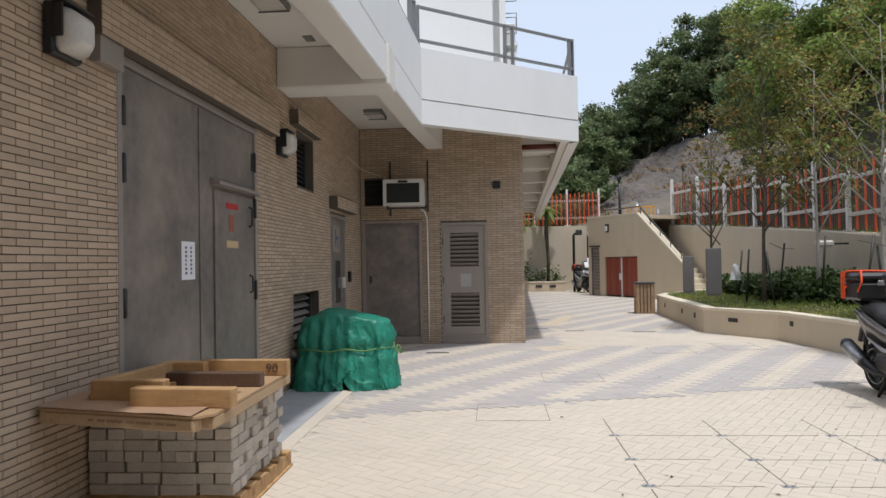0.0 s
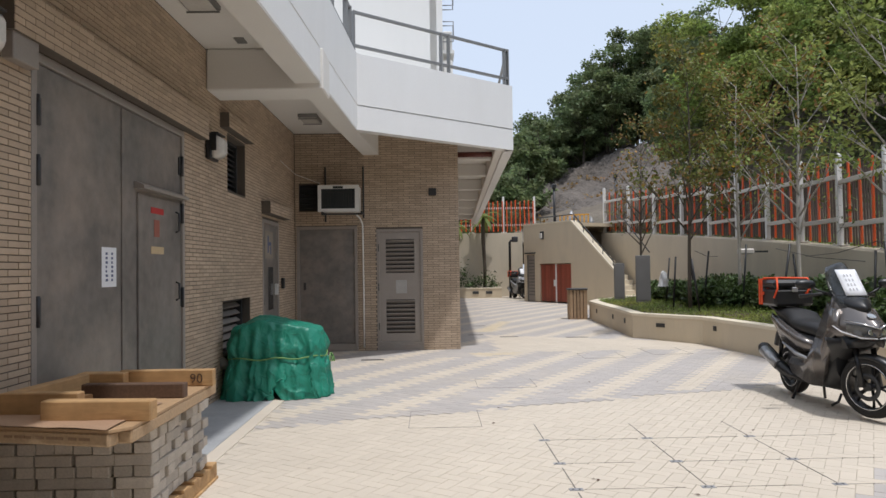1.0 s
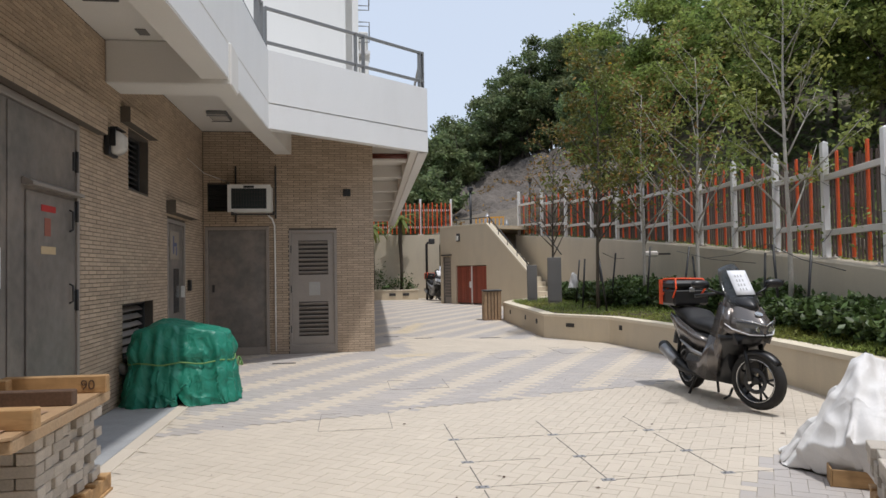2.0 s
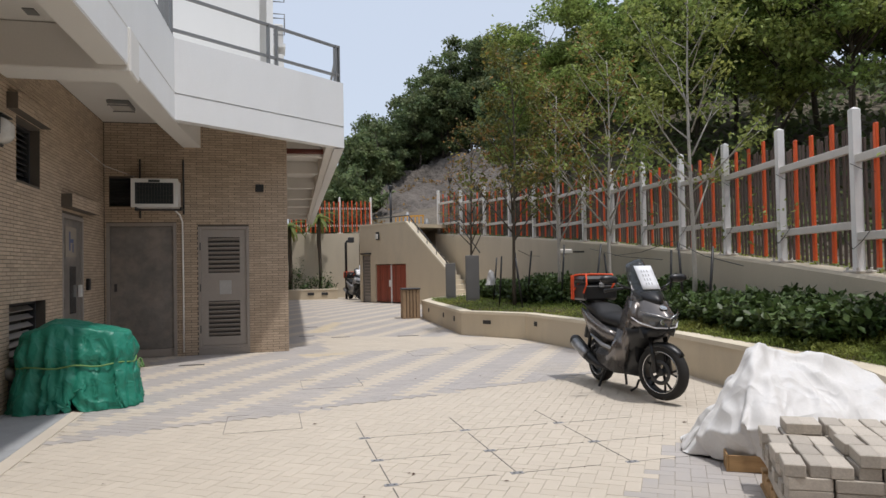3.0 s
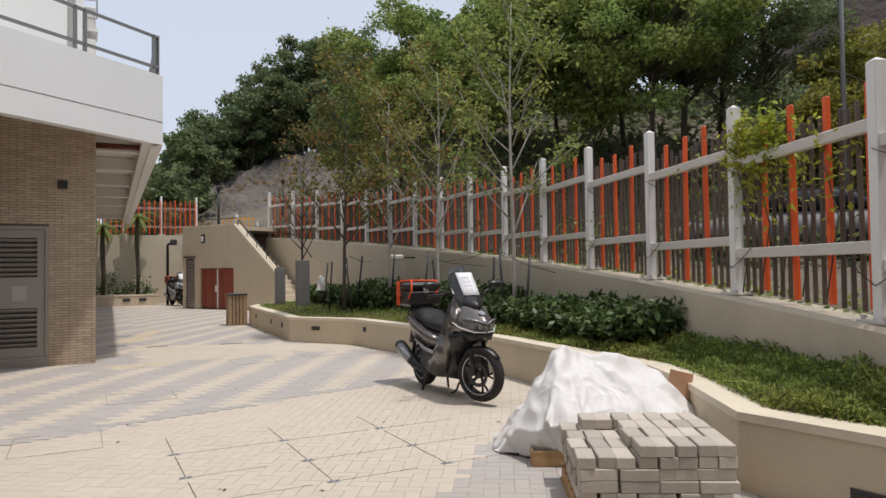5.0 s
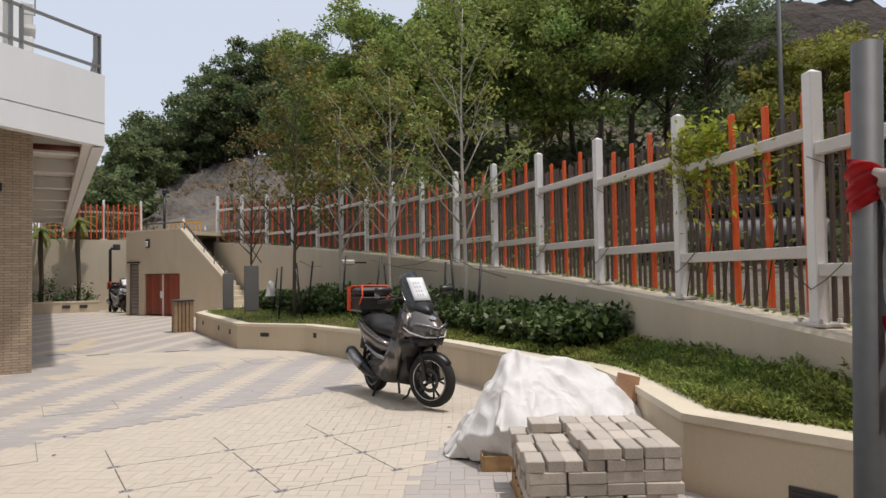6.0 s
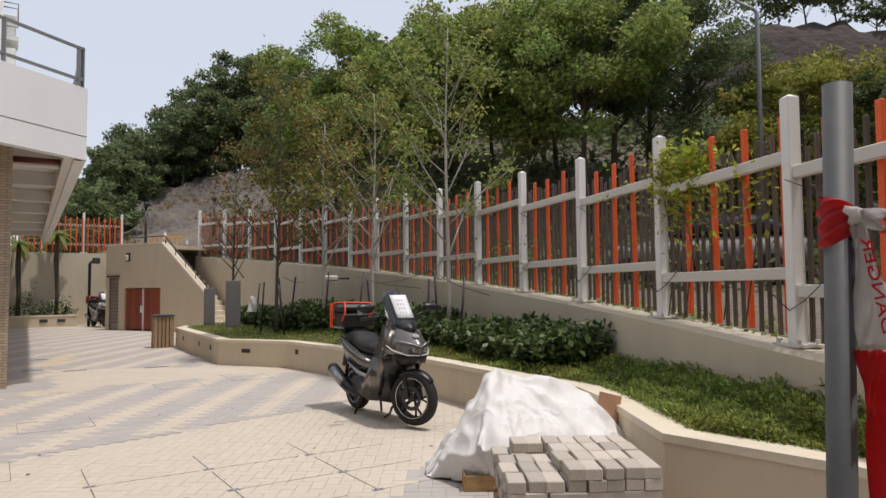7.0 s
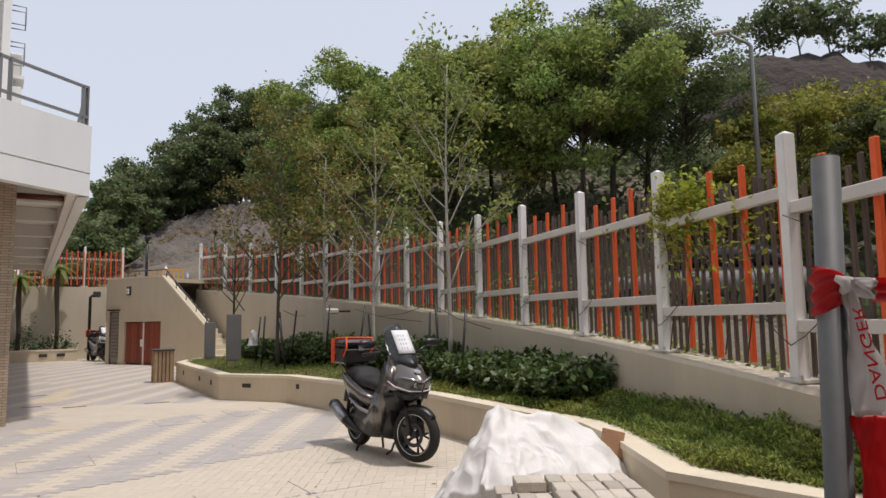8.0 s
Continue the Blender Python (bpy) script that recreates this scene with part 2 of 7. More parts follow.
def merge(bm, t, m=None, mi=0):
    if m is not None:
        bmesh.ops.transform(t, matrix=m, verts=t.verts)
    off = {}
    for v in t.verts:
        off[v.index] = bm.verts.new(v.co)
    for f in t.faces:
        try:
            nf = bm.faces.new([off[v.index] for v in f.verts])
            nf.material_index = mi
            nf.smooth = f.smooth
        except ValueError:
            pass
    t.free()
    return bm


def boxes(*args, bevel=0.0):
    bm = bmesh.new()
    for a in args:
        box(bm, *a, bevel=bevel)
    return bm


def tube(bm, pts, r, seg=8, cap=True, mi=0):
    """A round bar along pts; r is one radius or one a point."""
    pts = [Vector(p) for p in pts]
    rs = r if isinstance(r, (list, tuple)) else [r] * len(pts)
    rings = []
    side = None
    for i, p in enumerate(pts):
        d = (pts[min(i + 1, len(pts) - 1)] - pts[max(i - 1, 0)]).normalized()
        if side is None:
            side = d.orthogonal().normalized()
        else:
            side = (side - d * side.dot(d)).normalized()
        up = d.cross(side)
        rings.append([bm.verts.new(p + (side * math.cos(a) + up * math.sin(a)) * rs[i]) for a in (2 * math.pi * k / seg for k in range(seg))])
    for a, b in zip(rings, rings[1:]):
        for k in range(seg):
            f = bm.faces.new((a[k], a[(k + 1) % seg], b[(k + 1) % seg], b[k]))
            f.smooth = True
            f.material_index = mi
    if cap:
        bm.faces.new(rings[0][::-1]).material_index = mi
        bm.faces.new(rings[-1]).material_index = mi
    return bm


def prism(bm, outline, z0, z1, mi=0):
    """A plan outline (counter-clockwise) raised from z0 to z1; z1 may be a list, one height a corner."""
    tops = z1 if isinstance(z1, (list, tuple)) else [z1] * len(outline)
    lo = [bm.verts.new((x, y, z0)) for x, y in outline]
    hi = [bm.verts.new((x, y, z)) for (x, y), z in zip(outline, tops)]
    k = len(outline)
    fs = [bm.faces.new(lo[::-1]), bm.faces.new(hi)]
    for i in range(k):
        fs.append(bm.faces.new((lo[i], lo[(i + 1) % k], hi[(i + 1) % k], hi[i])))
    for f in fs:
        f.material_index = mi
    return bm


def loft(bm, rings, cap=True, closed=True, mi=0):
    """Skin over rings of points with the same count."""
    vs = [[bm.verts.new(p) for p in ring] for ring in rings]
    k = len(vs[0])
    for a, b in zip(vs, vs[1:]):
        for i in range(k if closed else k - 1):
            f = bm.faces.new((a[i], a[(i + 1) % k], b[(i + 1) % k], b[i]))
            f.smooth = True
            f.material_index = mi
    if cap and closed:
        bm.faces.new(vs[0][::-1]).material_index = mi
        bm.faces.new(vs[-1]).material_index = mi
    return bm


def offset_line(pts, d):
    """A plan polyline moved d metres to its left."""
    out = []
    for i, p in enumerate(pts):
        a = Vector(pts[max(i - 1, 0)])
        b = Vector(pts[min(i + 1, len(pts) - 1)])
        t = (b - a).normalized()
        n = Vector((-t.y, t.x))
        k = 1.0
        if 0 < i < len(pts) - 1:
            t1 = (Vector(p) - a).normalized()
            k = 1 / max(0.5, n.dot(Vector((-t1.y, t1.x))))
        out.append((p[0] + n.x * d * k, p[1] + n.y * d * k))
    return out


def smooth_line(pts, n=6):
    """A Catmull-Rom line through pts."""
    P = [np.array(p, float) for p in pts]
    P = [2 * P[0] - P[1]] + P + [2 * P[-1] - P[-2]]
    out = []
    for i in range(1, len(P) - 2):
        for k in range(n):
            t = k / n
            out.append(tuple(0.5 * (2 * P[i] + (P[i + 1] - P[i - 1]) * t + (2 * P[i - 1] - 5 * P[i] + 4 * P[i + 1] - P[i + 2]) * t * t + (3 * P[i] - P[i - 1] - 3 * P[i + 1] + P[i + 2]) * t ** 3)))
    out.append(tuple(P[-2]))
    return out


def fast_mesh(name, verts, faces, mats, mat_index=None, parent=None, label="", smooth=False):
    me = bpy.data.meshes.new(name)
    me.from_pydata(verts, [], faces)
    for m in (mats if isinstance(mats, (list, tuple)) else [mats]):
        me.materials.append(m)
    if mat_index is not None:
        me.polygons.foreach_set("material_index", mat_index)
    if smooth:
        me.polygons.foreach_set("use_smooth", [True] * len(me.polygons))
    ob = new(name, me)
    if parent is not None:
        ob.parent = parent
    if label:
        tagged(ob, label)
    return ob


def leaf_cloud(name, centres, sizes, material, parent, seed, flat=0.3, label="", aspect=0.55, rise=-0.2):
    """Leaves as bent quads (two faces, one island) at random turns round given centres."""
    rng = np.random.default_rng(seed)
    n = len(centres)
    c = np.asarray(centres, float)
    s = np.asarray(sizes, float).reshape(n, 1)
    d = rng.normal(size=(n, 3))
    d[:, 2] = d[:, 2] * 0.7 + rise
    d /= np.linalg.norm(d, axis=1, keepdims=True)
    u = np.cross(d, rng.normal(size=(n, 3)) * np.array((flat, flat, 1.0)))
    u /= np.linalg.norm(u, axis=1, keepdims=True) + 1e-9
    w = np.cross(d, u)
    mid_l = c + d * s * 0.5 + u * s * aspect * 0.5 + w * s * 0.08
    mid_r = c + d * s * 0.5 - u * s * aspect * 0.5 + w * s * 0.08
    tip = c + d * s
    verts = np.stack([c, mid_l, tip, mid_r], axis=1).reshape(-1, 3)
    me = bpy.data.meshes.new(name)
    me.vertices.add(4 * n)
    me.vertices.foreach_set("co", verts.ravel())
    idx = np.arange(4 * n).reshape(n, 4)
    loops = np.stack([idx[:, 0], idx[:, 1], idx[:, 2], idx[:, 0], idx[:, 2], idx[:, 3]], axis=1).ravel()
    me.loops.add(6 * n)
    me.loops.foreach_set("vertex_index", loops)
    me.polygons.add(2 * n)
    me.polygons.foreach_set("loop_start", np.arange(0, 6 * n, 3))
    me.update(calc_edges=True)
    me.materials.append(material)
    ob = new(name, me)
    if parent is not None:
        ob.parent = parent
    if label:
        tagged(ob, label)
    return ob

# ---- draped cloth ----
def settle(w, d, n, m, height, z0, squeeze, steps, seed, grip=0.35, at=(0.0, 0.0), stiff=0.25):
    """Lets a sheet of w by d metres (n by m cells) fall on a height field; squeezed at the start, so that it creases. Returns its points."""
    rg = np.random.default_rng(seed)
    gx, gy = np.meshgrid(np.linspace(-w / 2, w / 2, n + 1), np.linspace(-d / 2, d / 2, m + 1), indexing="ij")
    P = np.stack([gx * squeeze + at[0], gy * squeeze + at[1], np.full_like(gx, z0)], axis=2)
    for f, a in ((3.0, 0.05), (7.0, 0.035), (15.0, 0.015)):
        ph = rg.uniform(0, 6.28, 6)
        P[:, :, 2] += a * (np.sin(gx * f + ph[0] + 2 * np.sin(gy * f * 0.7 + ph[1])) * np.cos(gy * f * 1.1 + ph[2] + 1.5 * np.sin(gx * f * 0.6 + ph[3])))
    P += rg.normal(size=P.shape) * 0.003
    Q = P.copy()
    hx, hy = w / n, d / m
    links = []
    for di, dj, s in ((1, 0, 1.0), (0, 1, 1.0), (1, 1, 0.6), (1, -1, 0.6), (2, 0, stiff), (0, 2, stiff)):
        L = math.hypot(di * hx, dj * hy)
        links.append((di, dj, L, s))
    for step in range(steps):
        V = (P - Q) * 0.93
        Q = P.copy()
        P = P + V
        P[:, :, 2] -= 9.81 * 0.012 ** 2
        for it in range(5):
            for di, dj, L, s in links:
                for odd in range(2 if max(di, dj) < 2 else 4):
                    k = 2 if max(di, dj) < 2 else 4
                    if di:
                        ia = np.arange(odd, n + 1 - di, k)
                        if dj >= 0:
                            a, b = np.s_[ia, : m + 1 - dj], np.s_[ia + di, dj:]
                        else:
                            a, b = np.s_[ia, 1:], np.s_[ia + di, :m]
                    else:
                        ja = np.arange(odd, m + 1 - dj, k)
                        a, b = np.s_[:, ja], np.s_[:, ja + dj]
                    A, B = P[a], P[b]
                    D = B - A
                    ln = np.linalg.norm(D, axis=2, keepdims=True) + 1e-9
                    C = D * (0.5 * s * (ln - L) / ln)
                    P[a] = A + C
                    P[b] = B - C
            H = height(P[:, :, 0], P[:, :, 1]) + 0.006
            hit = P[:, :, 2] < H
            P[:, :, 2] = np.where(hit, H, P[:, :, 2])
        hit3 = hit[:, :, None]
        Q[:, :, 2] = np.where(hit, P[:, :, 2], Q[:, :, 2])
        slow = Q[:, :, :2] + (P[:, :, :2] - Q[:, :, :2]) * grip
        P[:, :, :2] = np.where(hit3, slow, P[:, :, :2])
    return P


def cloth_part(name, P, material, parent, shape=None, thick=0.003):
    n, m = P.shape[0], P.shape[1]
    V = [tuple(v) for v in P.reshape(-1, 3)]
    if shape:
        V = [shape(*v) for v in V]
    F = [(i * m + j, (i + 1) * m + j, (i + 1) * m + j + 1, i * m + j + 1) for i in range(n - 1) for j in range(m - 1)]
    ob = fast_mesh(name, V, F, material, parent=parent, smooth=True)
    md = ob.modifiers.new("thick", "SOLIDIFY")
    md.thickness = thick
    return ob

# ---- setting: ground, building, retaining walls ----
WX = 0.429      # face of the long tiled wall
FY = 11.0       # face of the tiled end wall
CX = 3.15       # outer corner of the end wall
SLAB = 3.62     # underside of the deck

gr = bmesh.new()
bmesh.ops.create_grid(gr, x_segments=8, y_segments=8, size=450)
bmesh.ops.translate(gr, vec=(0, 0, -0.03), verts=gr.verts)
tagged(part("ground", gr, M_GROUND), "bare earth ground reaching to the horizon", "ground", kind="structure")

bed = boxes((-1.0, 12.5, -6.0, 33.0, -0.02, -0.004))
pavement = tagged(part("pavement", bed, M_JOINT), "cream and grey block paving of the courtyard with sandy joints", "paving", kind="structure")

apron = boxes((WX, 1.03, -5.0, 6.9, -0.01, 0.006))
tagged(part("apron", apron, M_APRON), "blue-grey concrete apron strip along the tiled wall", "apron", kind="structure")
kerb = bmesh.new()
for k in range(13):
    box(kerb, 1.034, 1.15, -5 + k * 0.92, -5 + k * 0.92 + 0.912, -0.01, 0.009, bevel=0.003)
tagged(part("kerb", kerb, M_PAVE_C), "flush cream kerb edging between apron and paving", "kerb", kind="structure")


def pierced(axis, at, thick, a0, a1, z0, z1, holes):
    """A wall face across x or y with rectangular holes (a0, a1, z0, z1) through it, as boxes that butt."""
    bm = bmesh.new()
    cuts = sorted({a0, a1, *[h[0] for h in holes], *[h[1] for h in holes]})
    for p, q in zip(cuts, cuts[1:]):
        mid = (p + q) / 2
        spans = sorted([(h[2], h[3]) for h in holes if h[0] < mid < h[1]])
        z = z0
        for lo, hi in spans + [(z1, z1)]:
            if lo > z + 1e-4:
                if axis == "x":
                    box(bm, at - thick, at, p, q, z, lo)
                else:
                    box(bm, p, q, at, at + thick, z, lo)
            z = max(z, hi)
    bmesh.ops.remove_doubles(bm, verts=bm.verts, dist=0.0005)
    return bm


BIG = (3.50, 5.92, 0.0, 2.64)
SIDE = (8.82, 9.79, 0.0, 2.05)
VENT = (7.06, 8.18, 0.42, 1.02)
HIGH = (7.26, 8.00, 2.26, 2.88)
wall_long = tagged(part("wall_long", pierced("x", WX - 0.006, 0.28, -5.0, FY + 0.3, 0.0, SLAB + 0.3, [BIG, SIDE, VENT, HIGH]), M_GROUT),
                   "long building wall clad in tan brick-size tiles", "wall", kind="structure")
PLAIN = (0.455, 1.46, 0.0, 2.07)
LOUV = (1.775, 2.545, 0.10, 2.01)
GRILL = (0.50, 0.84, 2.33, 2.76)
wall_end = tagged(part("wall_end", pierced("y", FY + 0.006, 0.28, WX, CX - 0.006, 0.0, SLAB + 0.3, [PLAIN, LOUV, GRILL]), M_GROUT),
                  "end wall clad in tan tiles under the deck", "wall", kind="structure")
tagged(part("wall_back", boxes((CX - 0.29, CX - 0.006, FY + 0.29, 30.0, 0, SLAB)), M_TILE), "side wall of the building behind the corner", "wall", kind="structure")
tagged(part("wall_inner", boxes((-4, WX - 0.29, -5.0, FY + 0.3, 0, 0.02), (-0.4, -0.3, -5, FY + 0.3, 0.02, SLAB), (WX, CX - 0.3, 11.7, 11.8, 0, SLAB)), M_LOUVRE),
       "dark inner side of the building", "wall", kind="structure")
# Unseen wall added behind the camera; it keeps sky light off the near-left wall.
tagged(part("wall_rear", boxes((-0.3, 11.0, -2.5, -2.2, 0, 7.5)), M_CREAM), "unseen plain wall added behind the camera to block sky light", "wall", kind="structure")

# deck: plan outline A (re-entrant corner) to B (outer corner)
AX, AY, BX, BY = 1.70, 9.0, 4.06, 10.82
NEAR = (1.08, -5.0)
FAR = (4.70, 30.0)
deck = bmesh.new()
prism(deck, [(-4.0, -5.0), (NEAR[0] - 0.03, -5.0), (AX - 0.03, AY + 0.02), (BX - 0.03, BY + 0.02), (FAR[0] - 0.03, 30.0), (-4.0, 30.0)], SLAB, SLAB + 0.25)
tagged(part("ceiling", deck, M_SOFFIT), "pale painted concrete soffit of the deck", "ceiling", kind="structure")

beams = tagged(new("deck_beam"), "painted concrete downstand beams under the deck", "beam", kind="structure")
bm = boxes((WX, 1.62, 6.55, 6.98, 3.19, SLAB), bevel=0.015)
part("cross_beam", bm, M_SOFFIT, beams)
bm = bmesh.new()
prism(bm, [(NEAR[0] - 0.26, -5.0), (NEAR[0] - 0.004, -5.0), (AX - 0.004, AY), (1.83, FY - 0.002), (1.57, FY - 0.002), (AX - 0.26, AY)], 3.25, SLAB)
part("edge_beam", bm, M_SOFFIT, beams)
bm = bmesh.new()
prism(bm, [(BX - 0.28, BY + 0.2), (BX - 0.02, BY + 0.2), (FAR[0] - 0.02, 30), (FAR[0] - 0.28, 30)], 3.30, SLAB)
part("edge_beam", bm, M_SOFFIT, beams)
for k, y in enumerate((12.3, 14.6, 17.2, 19.9, 22.6, 25.3, 28.0)):
    part("cross_beam", boxes((CX + 0.005, BX - 0.20 + (y - BY) * 0.033, y, y + 0.22, 3.36, SLAB), bevel=0.01), M_SOFFIT, beams)

# parapet: two white upstands with a groove
PT = 4.33
parapet = tagged(new("parapet"), "white painted balcony parapet with a drip groove", "parapet", kind="structure")


def upstand(p, q, thick, z0, z1, name="parapet_wall"):
    d = (Vector(q) - Vector(p)).normalized()
    n = Vector((-d.y, d.x)) * thick
    bm = bmesh.new()
    prism(bm, [p, q, (q[0] + n.x, q[1] + n.y), (p[0] + n.x, p[1] + n.y)], z0, z1)
    return part(name, bm, M_WHITE, parapet)


GR = 3.61
for z0, z1, inset in ((3.27, GR - 0.011, 0.0), (GR - 0.011, GR + 0.011, 0.035), (GR + 0.011, PT, 0.0)):
    for p, q in ((NEAR, (AX, AY)), ((AX, AY), (BX, BY)), ((BX, BY), FAR)):
        d = (Vector(q) - Vector(p)).normalized()
        n = Vector((-d.y, d.x)) * inset
        upstand((p[0] + n.x, p[1] + n.y), (q[0] + n.x, q[1] + n.y), 0.16 - inset, z0, z1)

# guard rail on the parapet
guard = thing("balcony_rail", "grey painted steel guard rail with two bars", "railing")


def rail_run(p, q, posts, bars=(4.46, 4.93), shade=0.08):
    p, q = Vector((*p, 0)), Vector((*q, 0))
    d = (q - p).normalized()
    n = Vector((-d.y, d.x, 0)) * shade
    ang = math.degrees(math.atan2(d.y, d.x))
    ln = (q - p).length
    for z in bars:
        bm = boxes((0, ln, -0.02, 0.02, z - 0.022, z + 0.022), bevel=0.006)
        ob = part("bar", bm, M_RAIL, guard)
        ob.matrix_basis = pose(p.x + n.x, p.y + n.y, 0, 0, 0, ang)
    for s in posts:
        bm = boxes((-0.012, 0.012, -0.035, 0.035, PT, 4.95), bevel=0.004)
        ob = part("post", bm, M_RAIL, guard)
        c = p + d * s + n
        ob.matrix_basis = pose(c.x, c.y, 0, 0, 0, ang)


LAB = math.hypot(BX - AX, BY - AY)
rail_run((AX, AY), (BX, BY), (0.0, LAB * 0.52, LAB * 0.57, LAB - 0.10, LAB - 0.03))
rail_run(NEAR, (AX, AY), (7.0, 9.0, 11.0, 12.6, 13.6, 13.9))
rail_run((BX, BY), FAR, (0.05, 2.5, 5.0, 7.5, 10, 12.5, 15, 17.5))

# tower on the deck
tower = thing("apartment_tower", "white high-rise block with air conditioners at its edge", "building")
part("wall", boxes((-8, 2.72, 14.0, 24.0, SLAB + 0.25, 42)), M_TOWER, tower)
part("wall", boxes((2.72, 2.86, 14.25, 24.0, SLAB + 0.25, 42)), M_TOWER, tower)
part("wall", boxes((2.86, 2.99, 14.05, 24.0, SLAB + 0.25, 42)), M_TOWER, tower)
for k, z in enumerate((5.3, 6.0, 8.2, 9.3, 11.2, 12.3, 14.2)):
    part("ledge", boxes((2.995, 3.24, 14.15 + 0.2 * (k % 2), 15.0, z, z + 0.07)), M_TOWER, tower)
    part("air_conditioner", boxes((3.0, 3.2, 14.2 + 0.2 * (k % 2), 14.85, z + 0.075, z + 0.50), bevel=0.02), M_SOFFIT, tower)
    for q in range(2):
        bm = bmesh.new()
        tube(bm, [(2.995, 14.1 + 0.25 * q, z + 0.95), (3.22, 14.1 + 0.25 * q, z + 0.95), (3.22, 14.1 + 0.25 * q, z + 1.3), (2.995, 14.1 + 0.25 * q, z + 1.3)], 0.012, 6)
        part("drying_bar", bm, M_RAIL, tower)

# ---- planter and fence wall ----
PH = 0.46
PL = [(9.7, 20.9), (8.1, 19.35), (7.08, 17.95), (6.67, 17.05), (6.40, 12.32), (7.22, 11.08), (7.42, 9.3), (7.55, 6.9), (7.42, 5.4), (7.32, 4.05), (7.02, 3.42), (6.36, 2.36), (6.50, 1.36), (6.45, 0.6), (6.3, -2.0)]
inner = offset_line(PL, 0.20)
planter = tagged(new("planter_wall"), "low cream rendered planter wall with a pale coping", "planter wall", kind="structure")
for i in range(len(PL) - 1):
    p, q, p2, q2 = PL[i], PL[i + 1], inner[i], inner[i + 1]
    bm = bmesh.new()
    prism(bm, [p, q, q2, p2], 0.0, PH - 0.05)
    part("wall_run", bm, M_CREAM, planter)
cop_o, cop_i = offset_line(PL, -0.012), offset_line(PL, 0.225)
for i in range(len(PL) - 1):
    bm = bmesh.new()
    prism(bm, [cop_o[i], cop_o[i + 1], cop_i[i + 1], cop_i[i]], PH - 0.05, PH)
    part("coping", bm, M_COPING, planter)

FENCE_POSTS = [(6.11, -0.98), (6.78, 0.58), (7.47, 2.15), (8.16, 3.81), (8.72, 5.42), (9.18, 7.04), (9.6, 8.69), (9.94, 10.37), (10.18, 12.06), (10.38, 13.75), (10.51, 15.45), (10.56, 17.15), (10.53, 18.86), (10.37, 20.56), (10.06, 22.24), (9.69, 23.9), (9.25, 25.55)]
FENCE = smooth_line([(5.8, -1.7)] + FENCE_POSTS, 4)


def wall_top(y):
    """Height of the retaining wall's top, which climbs with the ramp."""
    return 0.777 + 0.0716 * y - 0.00005 * max(0.0, y - 8) ** 2


fr = offset_line(FENCE, 0.16)
bk = offset_line(FENCE, -0.20)
bm = bmesh.new()
rings = [[(*f, 0.0), (*f, wall_top(c[1]) - 0.03), (f[0] + (b[0] - f[0]) * 0.06, f[1] + (b[1] - f[1]) * 0.06, wall_top(c[1])), (*b, wall_top(c[1])), (*b, 0.0)] for f, b, c in zip(fr, bk, FENCE)]
loft(bm, rings)
for f in bm.faces:
    f.smooth = False
bmesh.ops.recalc_face_normals(bm, faces=bm.faces[:])
tagged(part("retaining_wall", bm, M_GREYWALL), "cream-grey rendered retaining wall rising along the ramp", "wall", kind="structure")

# planting soil between planter and retaining wall
def bed_edge(y, pts):
    for p, q in zip(pts, pts[1:]):
        lo, hi = sorted((p[1], q[1]))
        if lo <= y <= hi and hi > lo:
            return p[0] + (q[0] - p[0]) * (y - p[1]) / (q[1] - p[1])
    return None


EDGE = offset_line(PL, 0.10)
WALLF = offset_line(FENCE, 0.12)


def bed_z(u):
    return PH - 0.035 + 0.20 * u ** 1.5


def bed_span(y):
    a = bed_edge(y, EDGE)
    b = bed_edge(y, WALLF)
    return a, b


bm = bmesh.new()
rows = []
ys = [-1.4 + k * 0.25 for k in range(88)]
for y in ys:
    a, b = bed_span(y)
    if a is None or b is None:
        continue
    rows.append([bm.verts.new((a + (b - a) * k / 10, y, bed_z(k / 10) + 0.015 * noise.noise((a + k, y * 2, 0)))) for k in range(11)])
for p, q in zip(rows, rows[1:]):
    for k in range(10):
        bm.faces.new((p[k], p[k + 1], q[k + 1], q[k])).smooth = True
bmesh.ops.recalc_face_normals(bm, faces=bm.faces[:])
tagged(part("planting_bed", bm, M_SOIL), "dark soil of the raised planting bed", "soil", kind="structure")

# ---- fence on the wall ----
POST_H = 1.68
bm = boxes((-0.045, 0.045, -0.045, 0.045, 0, POST_H - 0.02), bevel=0.005)
t = bmesh.new()
bmesh.ops.create_cone(t, cap_ends=True, segments=4, radius1=0.0625, radius2=0.01, depth=0.025)
merge(bm, t, pose(0, 0, POST_H - 0.0085, 0, 0, 45))
POST_ME = mesh_from("fence_post", bm, M_POST)
PLATE_ME = mesh_from("base_plate", boxes((-0.13, 0.13, -0.10, 0.10, 0, 0.025), bevel=0.005), M_FRAIL)
BOLT_ME = mesh_from("bolt", boxes((-0.012, 0.012, -0.012, 0.012, 0, 0.03), bevel=0.003), M_FRAIL)
SLAT_O = mesh_from("slat_orange", boxes((-0.027, 0.027, -0.016, 0.016, 0.02, 1.0), bevel=0.004), M_ORANGE)
SLAT_B = mesh_from("slat_brown", boxes((-0.0165, 0.0165, -0.012, 0.012, 0.02, 1.0), bevel=0.003), M_BROWN)
rng = random.Random(4)


